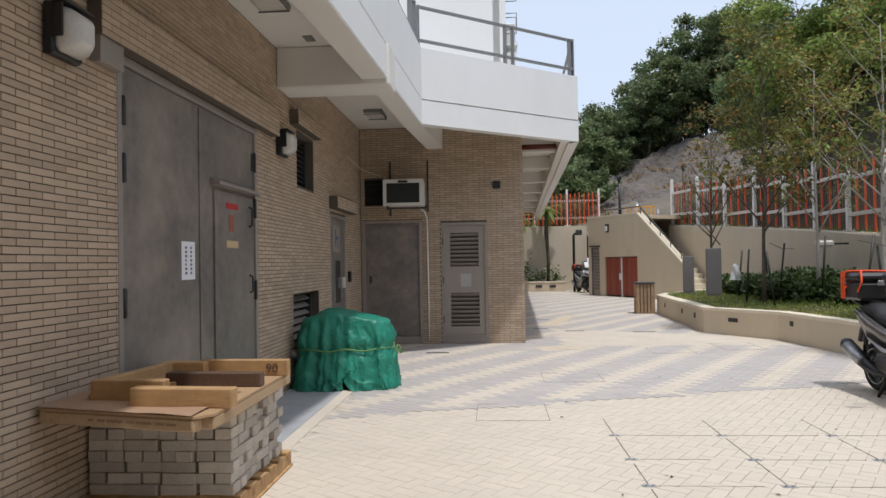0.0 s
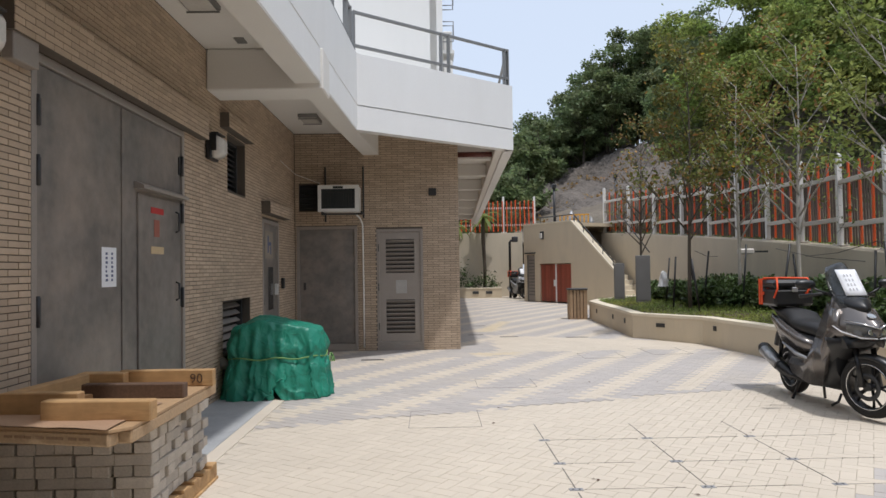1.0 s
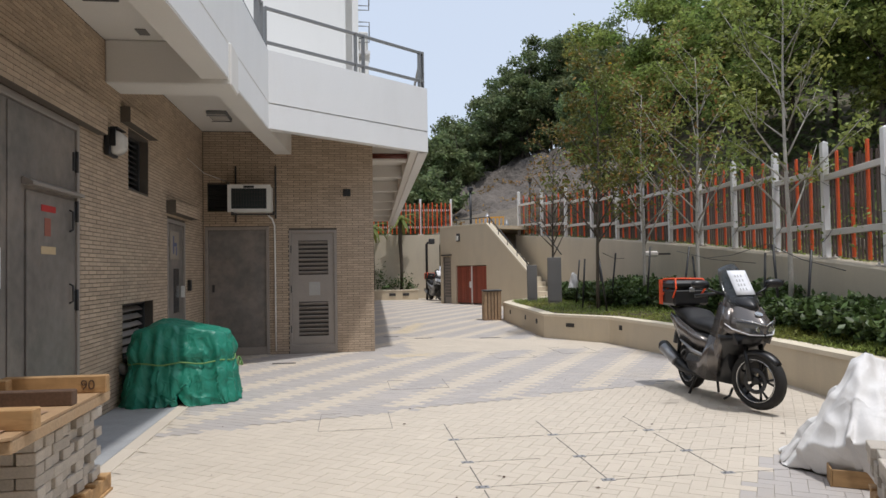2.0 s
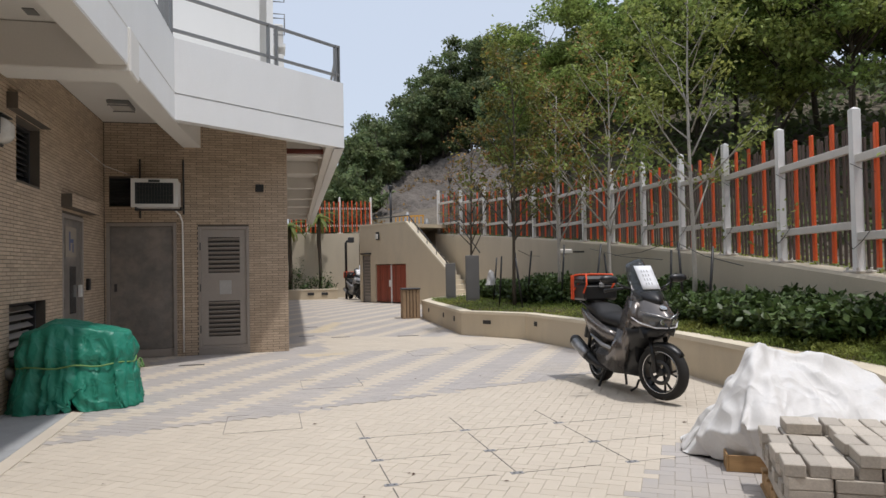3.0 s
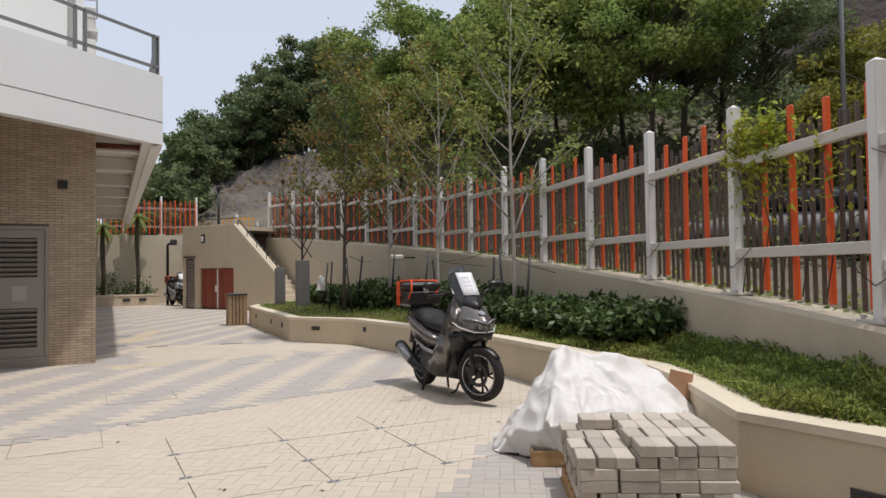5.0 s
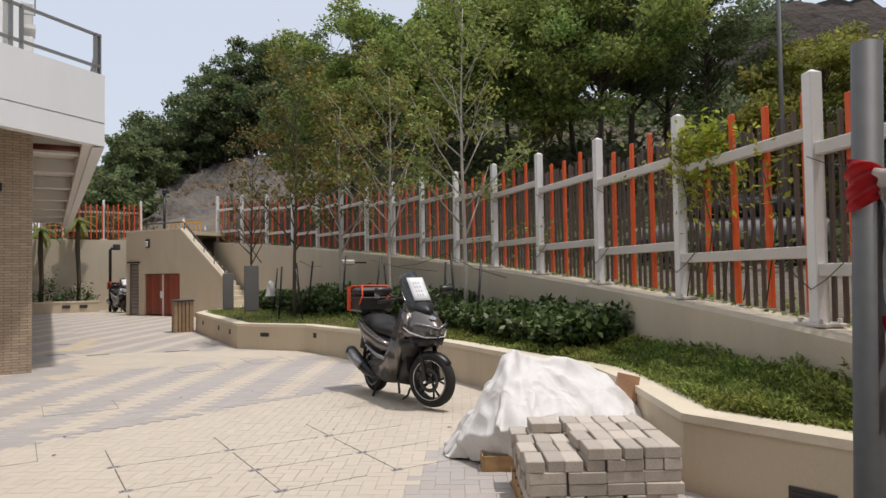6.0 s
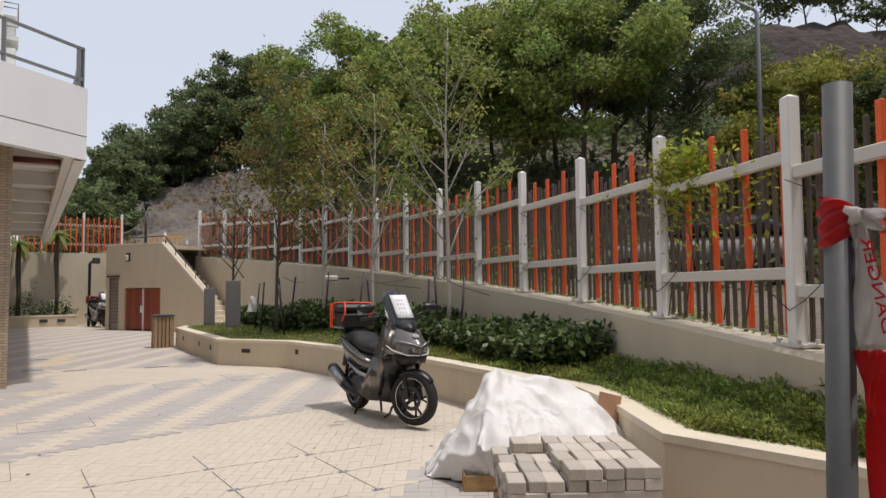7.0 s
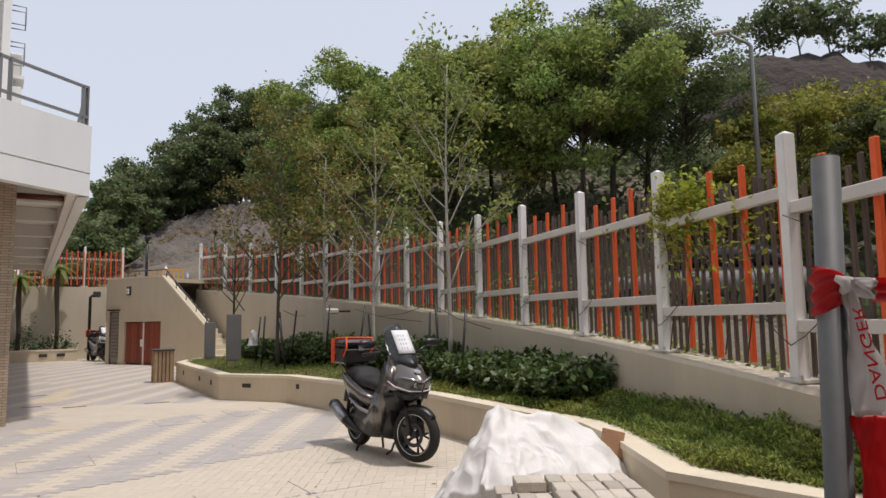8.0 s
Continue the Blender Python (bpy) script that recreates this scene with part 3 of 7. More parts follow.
def fence_run(posts, heights, every=4):
    """Posts with base plates; each bay has two level rails, stepped at the posts, with orange and brown slats behind."""
    n = len(posts)
    for i, ((x, y, h), z) in enumerate(zip(posts, heights)):
        ob = tagged(new("fence_post", POST_ME), "white square steel fence post with pyramid cap", "fence post", "fence posts on the wall")
        ob.matrix_basis = pose(x, y, z + 0.02, 0, 0, h)
        pl = new("base_plate", PLATE_ME)
        pl.parent = ob
        pl.matrix_basis = pose(0, 0, -0.022)
        for sx, sy in ((-0.10, -0.07), (0.10, -0.07), (-0.10, 0.07), (0.10, 0.07)):
            bo = new("bolt", BOLT_ME)
            bo.parent = ob
            bo.matrix_basis = pose(sx, sy, 0.003)
        if i == n - 1:
            break
        x1, y1, z1 = posts[i + 1][0], posts[i + 1][1], heights[i + 1]
        ln = math.hypot(x1 - x, y1 - y)
        ang = math.degrees(math.atan2(y1 - y, x1 - x))
        bay = thing("fence_bay", "fence bay of orange and brown vertical slats on level pale rails", "fence", "fence bays on the wall", at=(x, y, z1), rz=ang)
        for rz in (0.37, 1.165):
            r = part("rail", boxes((0.045, ln - 0.045, -0.03, 0.03, -0.042, 0.042), bevel=0.006), M_FRAIL, bay)
            r.matrix_basis = pose(0, 0, rz)
        count = max(4, round(ln / 0.107))
        for k in range(count):
            u = (k + 0.5) / count
            orange = k % every == 1
            sl = new("slat", SLAT_O if orange else SLAT_B)
            sl.parent = bay
            top = (1.46 + rng.random() * 0.07) if orange else (1.33 + rng.random() * 0.09)
            foot = (z - z1) * (1 - u) + (rng.random() * 0.05 if orange else 0.01)
            sl.matrix_basis = pose(u * ln, -0.062 - (0.0 if orange else 0.01), foot, rng.uniform(-0.5, 0.5), rng.uniform(-0.6, 0.6), 0) @ Matrix.Diagonal((1, 1, top - foot, 1))


fence_line = [(5.8, -1.7)] + FENCE_POSTS
posts = []
for k, (x, y) in enumerate(FENCE_POSTS):
    a, b = fence_line[k], fence_line[min(k + 2, len(fence_line) - 1)]
    posts.append((x, y, math.degrees(math.atan2(b[1] - a[1], b[0] - a[0]))))
fence_run(posts, [wall_top(p[1]) for p in posts])
picks = posts
for k in range(2, 9):
    (x, y, h), (x1, y1, _) = posts[k], posts[k + 1]
    z, z1 = wall_top(y), wall_top(y1)
    d = Vector((x1 - x, y1 - y, 0)).normalized()
    out = Vector((-d.y, d.x, 0)) * 0.055
    wire = thing("tie_wire", "thin dark wire tied round a fence post", "wire", "tie wires on the fence")
    foot = Vector((x, y, z + 0.24)) + out
    for a in (foot + d * 0.28 + Vector((0, 0, 0.20)), foot - d * 0.30 + Vector((0, 0, 0.17)), Vector((x, y, z + 1.12)) + out):
        b = foot if a.z < z + 1.0 else Vector((x, y, z + 0.98)) + out - d * 0.42
        bm = bmesh.new()
        tube(bm, [a, (a + b) / 2 - Vector((0, 0, 0.015)), b], 0.0035, 4)
        part("strand", bm, M_BLACK, wire)

# ---- far end: shed wall, stair, back wall ----
S0, S1, S2 = (6.28, 26.5), (7.66, 24.15), (8.72, 22.32)
ST, SLO = 2.95, 1.15
sd = (Vector(S2) - Vector(S0)).normalized()
shed = tagged(new("shed_wall"), "cream rendered end wall with a raking parapet beside the stair", "wall", kind="structure")
u1 = (Vector(S1) - Vector(S0)).length
u2 = (Vector(S2) - Vector(S0)).length
SHED_M = Matrix.Translation((*S0, 0)) @ Matrix.Rotation(math.atan2(sd.y, sd.x), 4, "Z")
GATE = (0.95, 2.72, 0.0, 1.46)
SDOOR = (0.16, 0.66, 0.0, 1.82)
bm = pierced("y", 0.0, 0.22, 0.0, u1, 0.0, ST, [GATE, SDOOR])
pts = [(u1, 0), (u2, 0), (u2, SLO), (u1, ST)]
lo = [bm.verts.new((x, 0, z)) for x, z in pts]
hi = [bm.verts.new((x, 0.22, z)) for x, z in pts]
bm.faces.new(lo)
bm.faces.new(hi[::-1])
for i in range(4):
    bm.faces.new((lo[i], hi[i], hi[(i + 1) % 4], lo[(i + 1) % 4]))
bmesh.ops.recalc_face_normals(bm, faces=bm.faces[:])
ob = part("wall_run", bm, M_CREAM, shed)
ob.matrix_basis = SHED_M
bm = boxes((-0.03, u1 + 0.02, -0.02, 0.24, ST, ST + 0.05))
ob = part("coping", bm, M_COPING, shed)
ob.matrix_basis = SHED_M
bm = boxes((0, (Vector((u2 - u1, SLO - ST))).length, -0.02, 0.24, 0, 0.06))
ob = part("coping", bm, M_COPING, shed)
ob.matrix_basis = SHED_M @ pose(u1, 0, ST, 0, math.degrees(math.atan2(ST - SLO, u2 - u1)), 0)
bm = boxes((0.02, u1, 0.24, 4.5, ST - 0.15, ST - 0.02), (0.0, 0.2, 0.24, 5.5, 0, ST - 0.16))
ob = part("roof_slab", bm, M_CREAM, shed)
ob.matrix_basis = SHED_M
stair = tagged(new("stair"), "cream concrete stair climbing behind the raking parapet", "stair", kind="structure")
for k in range(16):
    z = 0.17 * (k + 1)
    u = u2 + 0.45 - k * 0.205
    ob = part("step", boxes((u - 0.215, u, 0.24, 1.25, max(0, z - 0.4), z), bevel=0.008), M_COPING, stair)
    ob.matrix_basis = SHED_M
wall_far = tagged(part("wall_far", boxes((-6, 6.9, 31.6, 31.9, 0, 2.95)), M_GREYWALL), "pale rendered back retaining wall", "wall", kind="structure")
far_pl = tagged(new("planter_wall"), "low cream planter wall before the back wall", "planter wall", kind="structure")
part("wall_run", boxes((-5, 5.75, 30.2, 30.4, 0, 0.40), (5.55, 5.75, 30.41, 31.58, 0, 0.40)), M_CREAM, far_pl)
part("coping", boxes((-5, 5.77, 30.18, 30.42, 0.40, 0.45)), M_COPING, far_pl)
tagged(part("planting_bed", boxes((-5, 5.54, 30.41, 31.59, 0.0, 0.38)), M_SOIL), "dark soil of the far planter", "soil", kind="structure")
far_posts = [(x, 31.75, 0.0) for x in (-3.6, -1.9, -0.2, 1.5, 3.05, 4.55, 6.05, 7.5)]
fence_run(far_posts, [2.95] * 8, 2)
# ---- hillside ----
def hill_z(x, y):
    """Height of the land behind the fence: a road shelf, then a wooded slope."""
    r = math.hypot(x - 2.9, y + 0.5)
    az = math.degrees(math.atan2(x - 2.9, y + 0.5))
    base = 0.75 + 0.065 * min(max(y, -5), 28)
    start = 15.0 if az > 30 else 15 + (30 - az) * 0.95
    rise = max(0.0, r - start)
    z = base + 14.0 * (1 - math.exp(-rise / 26.0))
    if az < 26:
        z = base + (z - base) * 0.45
    return z + 0.5 * noise.noise((x * 0.13, y * 0.13, 3)) * min(1, rise / 4)


bm = bmesh.new()
AZ = [2 + i * 2.2 for i in range(58)]
R = [0, 0.5, 1.5, 3.0, 5, 7.5, 10, 13, 17, 22, 28, 35, 43, 52, 62, 74, 88, 105]


def fence_reach(az):
    """Distance from the path's middle to the land's near rim in that direction."""
    a = math.radians(az)
    best = 33.0
    for p, q in zip(FENCE, FENCE[1:]):
        d = (math.sin(a), math.cos(a))
        e = (q[0] - p[0], q[1] - p[1])
        w = (p[0] - 2.9, p[1] + 0.5)
        det = d[0] * -e[1] + d[1] * e[0]
        if abs(det) < 1e-9:
            continue
        t = (w[0] * -e[1] + w[1] * e[0]) / det
        s = (d[0] * w[1] - d[1] * w[0]) / det
        if -0.01 <= s <= 1.01 and t > 0:
            best = min(best, t + 0.16)
    return best


grid = []
for az in AZ:
    r0 = fence_reach(az) if az < 118 else 6
    row = []
    for k, rr in enumerate(R):
        r = r0 + rr
        x, y = 2.9 + r * math.sin(math.radians(az)), -0.5 + r * math.cos(math.radians(az))
        z = hill_z(x, y) if k else min(hill_z(x, y), wall_top(y)) - 0.08
        row.append(bm.verts.new((x, y, z)))
    grid.append(row)
for a, b in zip(grid, grid[1:]):
    for k in range(len(R) - 1):
        f = bm.faces.new((a[k], b[k], b[k + 1], a[k + 1]))
        f.smooth = True
bmesh.ops.recalc_face_normals(bm, faces=bm.faces[:])
tagged(part("hillside", bm, M_HILL), "earth hillside with leaf litter behind the fence", "hill", kind="structure")


def polar(az, r):
    a = math.radians(az)
    return 2.9 + r * math.sin(a), -0.5 + r * math.cos(a)


def rock_z(az, r):
    """Cut slope in benches, climbing away and to the right."""
    u = (r - 40) / 4.2
    step = math.floor(u)
    k = u - step
    z = 2.3 + 2.15 * (step + min(1.0, k / 0.62))
    z *= 0.60 + 0.34 * min(1, max(0, (az - 3) / 13))
    x, y = polar(az, r)
    return z + 0.9 * noise.noise((x * 0.22, y * 0.22, z * 0.3)) + 0.85 * noise.noise((x * 0.6, y * 0.6, 2)) + 0.5 * noise.noise((x * 1.7, y * 1.7, 6))


bm = bmesh.new()
rows = []
for i in range(70):
    az = 1.5 + i * 0.38
    rows.append([bm.verts.new((*polar(az, 38 + j * 0.45), rock_z(az, 38 + j * 0.45) if j else 1.5)) for j in range(46)])
for a, b in zip(rows, rows[1:]):
    for k in range(45):
        bm.faces.new((a[k], b[k], b[k + 1], a[k + 1])).smooth = True
bmesh.ops.recalc_face_normals(bm, faces=bm.faces[:])
tagged(part("rock_slope", bm, M_ROCK), "grey-brown benched rock cut on the hillside", "rock slope", kind="structure")

def bare_z(az, r):
    """A bare knoll that rises behind the wood to a rounded top."""
    x, y = polar(az, r)
    prof = 1 / (1 + math.exp(-(r - 54) / 2.6))
    top = float(np.interp(az, (44, 50, 52.5, 54, 55.5, 58.2, 61, 64, 66, 70, 78, 92), (3, 6, 12.5, 17.5, 19.9, 21.8, 21.4, 20.3, 19.0, 17.5, 16.0, 14.0)))
    return 2 + top * prof + 1.3 * noise.noise((x * 0.13, y * 0.13, 1)) + 1.1 * noise.noise((x * 0.35, y * 0.35, 5)) + 0.7 * noise.noise((x * 0.8, y * 0.8, 8))


bm = bmesh.new()
rows = []
for i in range(110):
    az = 46 + i * 0.4
    rows.append([bm.verts.new((*polar(az, 44 + j * 0.55), bare_z(az, 44 + j * 0.55))) for j in range(40)])
for a, b in zip(rows, rows[1:]):
    for k in range(39):
        bm.faces.new((a[k], b[k], b[k + 1], a[k + 1])).smooth = True
bmesh.ops.recalc_face_normals(bm, faces=bm.faces[:])
tagged(part("bare_hill", bm, M_BARE), "bare brown earth hill above the trees", "hill", kind="structure")
# ---- doors, vents and fixtures of the building ----
def slats(parent, axis, a0, a1, z0, z1, at, n, mat_s=None, depth=0.045, tilt=38):
    """Sloping louvre blades across an opening."""
    for k in range(n):
        z = z0 + (k + 0.5) * (z1 - z0) / n
        h = (z1 - z0) / n * 0.62
        if axis == "x":
            bm = boxes((-depth / 2, depth / 2, a0, a1, -0.006, 0.006))
            ob = part("louvre_blade", bm, mat_s or M_DOORFRAME, parent)
            ob.matrix_basis = pose(at, 0, z, 0, tilt, 0)
        else:
            bm = boxes((a0, a1, -depth / 2, depth / 2, -0.006, 0.006))
            ob = part("louvre_blade", bm, mat_s or M_DOORFRAME, parent)
            ob.matrix_basis = pose(0, at, z, tilt, 0, 0)


def frame_x(parent, a0, a1, z0, z1, x0, x1, w, sill=False, m=None):
    part("jamb", boxes((x0, x1, a0, a0 + w, z0, z1), bevel=0.003), m or M_DOORFRAME, parent)
    part("jamb", boxes((x0, x1, a1 - w, a1, z0, z1), bevel=0.003), m or M_DOORFRAME, parent)
    part("head", boxes((x0, x1, a0 + w, a1 - w, z1 - w, z1), bevel=0.003), m or M_DOORFRAME, parent)
    if sill:
        part("sill", boxes((x0, x1, a0 + w, a1 - w, z0, z0 + w), bevel=0.003), m or M_DOORFRAME, parent)


def frame_y(parent, a0, a1, z0, z1, y0, y1, w, sill=False, m=None):
    part("jamb", boxes((a0, a0 + w, y0, y1, z0, z1), bevel=0.003), m or M_DOORFRAME, parent)
    part("jamb", boxes((a1 - w, a1, y0, y1, z0, z1), bevel=0.003), m or M_DOORFRAME, parent)
    part("head", boxes((a0 + w, a1 - w, y0, y1, z1 - w, z1), bevel=0.003), m or M_DOORFRAME, parent)
    if sill:
        part("sill", boxes((a0 + w, a1 - w, y0, y1, z0, z0 + w), bevel=0.003), m or M_DOORFRAME, parent)


M_RED = mat("red_label", (0.45, 0.03, 0.03), 0.5, var=0.1, bump=0)
M_STICKER = mat("tan_label", (0.55, 0.42, 0.25), 0.6, var=0.1, bump=0)
M_PAPER = mat("white_paper", (0.78, 0.79, 0.82), 0.8, var=0.03, bump=0.05)
M_INK = mat("blue_black_print", (0.10, 0.12, 0.22), 0.8, var=0.1, bump=0)
M_GLASS_D = mat("dark_door_glass", (0.02, 0.022, 0.025), 0.12, var=0.1, bump=0)
M_LENS = mat("frosted_lamp_glass", (0.62, 0.60, 0.56), 0.18, var=0.08, scale=10, bump=0.3)
M_ACWHITE = mat("ac_casing", (0.74, 0.73, 0.70), 0.5, var=0.05, bump=0.03)
M_ACFIN = mat("ac_fins", (0.035, 0.045, 0.045), 0.5, metal=0.4, var=0.2)

# double steel door
door = tagged(new("door_1"), "large grey steel double door with a wicket door and hinges", "door", kind="structure")
frame_x(door, 3.50, 5.92, 0.0, 2.64, WX - 0.13, WX + 0.004, 0.055)
part("leaf", boxes((WX - 0.10, WX - 0.05, 3.557, 4.685, 0.012, 2.58), bevel=0.004), M_DOOR, door)
part("leaf", boxes((WX - 0.10, WX - 0.05, 4.692, 5.862, 0.012, 2.58), bevel=0.004), M_DOOR, door)
part("wicket_door", boxes((WX - 0.052, WX - 0.034, 4.93, 5.80, 0.05, 1.97), bevel=0.004), M_DOOR, door)
bm = bmesh.new()
prism(bm, [(WX - 0.048, 4.88), (WX + 0.03, 4.88), (WX + 0.03, 5.86), (WX - 0.048, 5.86)], 2.0, [2.06, 2.025, 2.025, 2.06])
part("rain_hood", bm, M_DOORFRAME, door)
part("cover_strip", boxes((WX - 0.05, WX - 0.04, 4.66, 4.70, 0.02, 2.57), bevel=0.002), M_DOOR, door)
for y, zs in ((3.56, (2.30, 1.95, 1.13, 0.35)), (5.855, (2.31, 1.88, 1.12, 0.35))):
    for z in zs:
        bm = bmesh.new()
        tube(bm, [(WX - 0.032, y, z - 0.09), (WX - 0.032, y, z + 0.09)], 0.014, 8)
        box(bm, WX - 0.05, WX - 0.04, y, y + (0.05 if y < 4 else -0.05), z - 0.08, z + 0.08)
        part("hinge", bm, M_DARKSTEEL, door)
for z0, z1 in ((1.70, 1.88), (1.10, 1.26)):
    bm = bmesh.new()
    tube(bm, [(WX - 0.034, 5.70, z0), (WX - 0.005, 5.70, z0 + 0.015), (WX - 0.005, 5.70, z1 - 0.015), (WX - 0.034, 5.70, z1)], 0.009, 6)
    part("pull_handle", bm, M_DARKSTEEL, door)
part("label_plate", boxes((WX - 0.0335, WX - 0.031, 5.16, 5.42, 1.83, 1.88)), M_RED, door, "small red notice plate")
part("label_plate", boxes((WX - 0.0335, WX - 0.031, 5.22, 5.33, 1.64, 1.78)), mat("brown_label", (0.30, 0.10, 0.07), 0.6, bump=0), door)
part("label_plate", boxes((WX - 0.0335, WX - 0.031, 5.16, 5.42, 1.50, 1.56)), M_STICKER, door, "small tan notice plate")

notice = thing("paper_notice", "white paper notice with two printed columns on the steel door", "notice")
part("sheet", boxes((WX - 0.049, WX - 0.0475, 4.36, 4.58, 1.25, 1.53)), M_PAPER, notice)
nr = random.Random(2)
for c in (4.415, 4.50):
    for k in range(7):
        z = 1.29 + k * 0.031
        part("print_bar", boxes((WX - 0.0474, WX - 0.0468, c, c + 0.035 * nr.uniform(0.6, 1), z, z + 0.018)), M_INK, notice)

for o in list(door.children) + [notice]:
    if o.name.split(".")[0] not in ("jamb", "head"):
        o.matrix_basis = pose(0.036, 0, 0) @ o.matrix_basis

# tile-clad lintel bands
for nm, y0, y1, z0, z1, d in (("lintel", 3.20, 6.36, 2.647, 2.90, 0.085), ("lintel", 7.0, 8.05, 2.91, 3.07, 0.10), ("lintel", 8.78, 10.15, 2.12, 2.28, 0.12)):
    bm = boxes((WX + 0.001, WX + d, y0, y1, z0, z1))
    li = tagged(part("lintel_band", bm, M_GROUT), "projecting tiled band over the opening", "lintel", kind="structure")
    n_rows = max(2, round((z1 - z0) / 0.0392))
    rh = (z1 - z0) / n_rows
    for r in range(n_rows):
        y = y0 - (0.095 if r % 2 else 0)
        while y < y1:
            a, b = max(y + 0.003, y0), min(y + 0.187, y1)
            if b - a > 0.02:
                part("tile", boxes((WX + d - 0.002, WX + d + 0.005, a, b, z0 + r * rh + 0.003, z0 + (r + 1) * rh - 0.003), bevel=0.0015), M_TILE, li)
            y += 0.19
tagged(part("lintel_bracket", boxes((WX + 0.001, WX + 0.07, 3.22, 3.46, 2.50, 2.66), bevel=0.005), M_DOORFRAME), "grey steel bracket at the end of the lintel", "bracket", kind="structure")

# side door on the long wall
door = tagged(new("door_2"), "grey steel door with a dark glass panel and a poster", "door", kind="structure")
frame_x(door, 8.95, 9.92, 0.0, 2.05, WX - 0.12, WX + 0.004, 0.05)
part("leaf", boxes((WX - 0.10, WX - 0.055, 9.002, 9.868, 0.012, 1.998), bevel=0.004), M_DOOR, door)
part("glass_panel", boxes((WX - 0.0545, WX - 0.051, 9.34, 9.62, 0.80, 1.40)), M_GLASS_D, door)
part("handle", boxes((WX - 0.05, WX - 0.0, 9.70, 9.73, 1.0, 1.16), bevel=0.006), M_ACWHITE, door)
for z in (1.75, 0.95, 0.3):
    part("hinge", boxes((WX - 0.054, WX - 0.03, 9.0, 9.02, z - 0.07, z + 0.07), bevel=0.004), M_DARKSTEEL, door)
poster = thing("poster", "beige notice with a dark emblem fixed to the door", "notice")
part("sheet", boxes((WX - 0.052, WX - 0.049, 9.15, 9.62, 1.52, 1.90)), mat("beige_sheet", (0.30, 0.26, 0.21), 0.7, bump=0.02), poster)
part("emblem", boxes((WX - 0.0488, WX - 0.048, 9.30, 9.36, 1.60, 1.84), (WX - 0.0488, WX - 0.048, 9.37, 9.50, 1.70, 1.75), (WX - 0.0488, WX - 0.048, 9.45, 9.50, 1.58, 1.69)), M_INK, poster)
for o in list(door.children) + [poster]:
    if o.name.split(".")[0] not in ("jamb", "head"):
        o.matrix_basis = pose(0.034, 0, 0) @ o.matrix_basis
door.matrix_basis = pose(0, -0.13, 0)
poster.matrix_basis = pose(0, -0.13, 0) @ poster.matrix_basis
kp = thing("keypad", "small black entry keypad box on the tiled wall", "keypad")
part("case", boxes((WX + 0.005, WX + 0.05, 9.90, 9.98, 1.08, 1.24), bevel=0.006), M_BLACK, kp)

# vents in the long wall
for nm, (y0, y1, z0, z1), n in (("window_1", VENT, 6), ("window_2", HIGH, 9)):
    v = tagged(new(nm), "recessed dark metal louvre vent in the tiled wall", "vent", kind="structure")
    frame_x(v, y0, y1, z0, z1, WX - 0.20, WX - 0.10, 0.03, True, M_DARKSTEEL)
    part("backing", boxes((WX - 0.26, WX - 0.25, y0, y1, z0, z1)), M_LOUVRE, v)
    slats(v, "x", y0 + 0.03, y1 - 0.03, z0 + 0.03, z1 - 0.03, WX - 0.15, n, M_DOORFRAME if nm == "window_1" else M_DARKSTEEL, 0.07)

# end wall: plain door, louvre door, grille
door = tagged(new("door_3"), "plain grey steel door in a steel frame", "door", kind="structure")
frame_y(door, 0.455, 1.46, 0.0, 2.07, FY - 0.004, FY + 0.12, 0.05)
part("leaf", boxes((0.507, 1.408, FY + 0.03, FY + 0.08, 0.13, 2.018), bevel=0.004), M_DOOR, door)
part("kick_plate", boxes((0.507, 1.408, FY + 0.015, FY + 0.08, 0.005, 0.125), bevel=0.003), M_DOORFRAME, door)
part("lock", boxes((0.56, 0.60, FY + 0.02, FY + 0.03, 1.02, 1.14), bevel=0.003), M_DARKSTEEL, door)
door = tagged(new("door_4"), "grey steel door with two louvred panels and a label plate", "door", kind="structure")
frame_y(door, 1.775, 2.545, 0.10, 2.01, FY - 0.008, FY + 0.10, 0.045, True)
bm = pierced("y", FY + 0.02, 0.04, 1.822, 2.498, 0.147, 1.963, [(1.925, 2.40, 1.28, 1.84), (1.925, 2.40, 0.28, 0.84)])
part("leaf", bm, M_DOORFRAME, door)
for z0, z1 in ((1.28, 1.84), (0.28, 0.84)):
    lp = part("louvre_panel", boxes((1.925, 2.40, FY + 0.062, FY + 0.07, z0, z1)), M_LOUVRE, door)
    slats(lp, "y", 1.927, 2.398, z0, z1, FY + 0.038, 8, M_DOORFRAME, 0.052, -40)
part("label_plate", boxes((2.09, 2.27, FY + 0.014, FY + 0.019, 0.94, 1.16), bevel=0.002), mat("steel_label", (0.42, 0.41, 0.40), 0.4, metal=0.3, bump=0.02), door)
for z in (1.7, 1.05, 0.4):
    part("hinge", boxes((1.80, 1.815, FY - 0.012, FY + 0.01, z - 0.06, z + 0.06), bevel=0.003), M_DARKSTEEL, door)
tagged(part("plinth", boxes((1.775, 2.545, FY - 0.012, FY + 0.1, 0.0, 0.098), bevel=0.004), M_DOORFRAME), "grey steel sill below the louvred door", "sill", kind="structure")
gv = tagged(new("window_3"), "dark louvre grille beside the air conditioner", "vent", kind="structure")
part("backing", boxes((0.50, 0.84, FY + 0.10, FY + 0.11, 2.33, 2.76)), M_LOUVRE, gv)
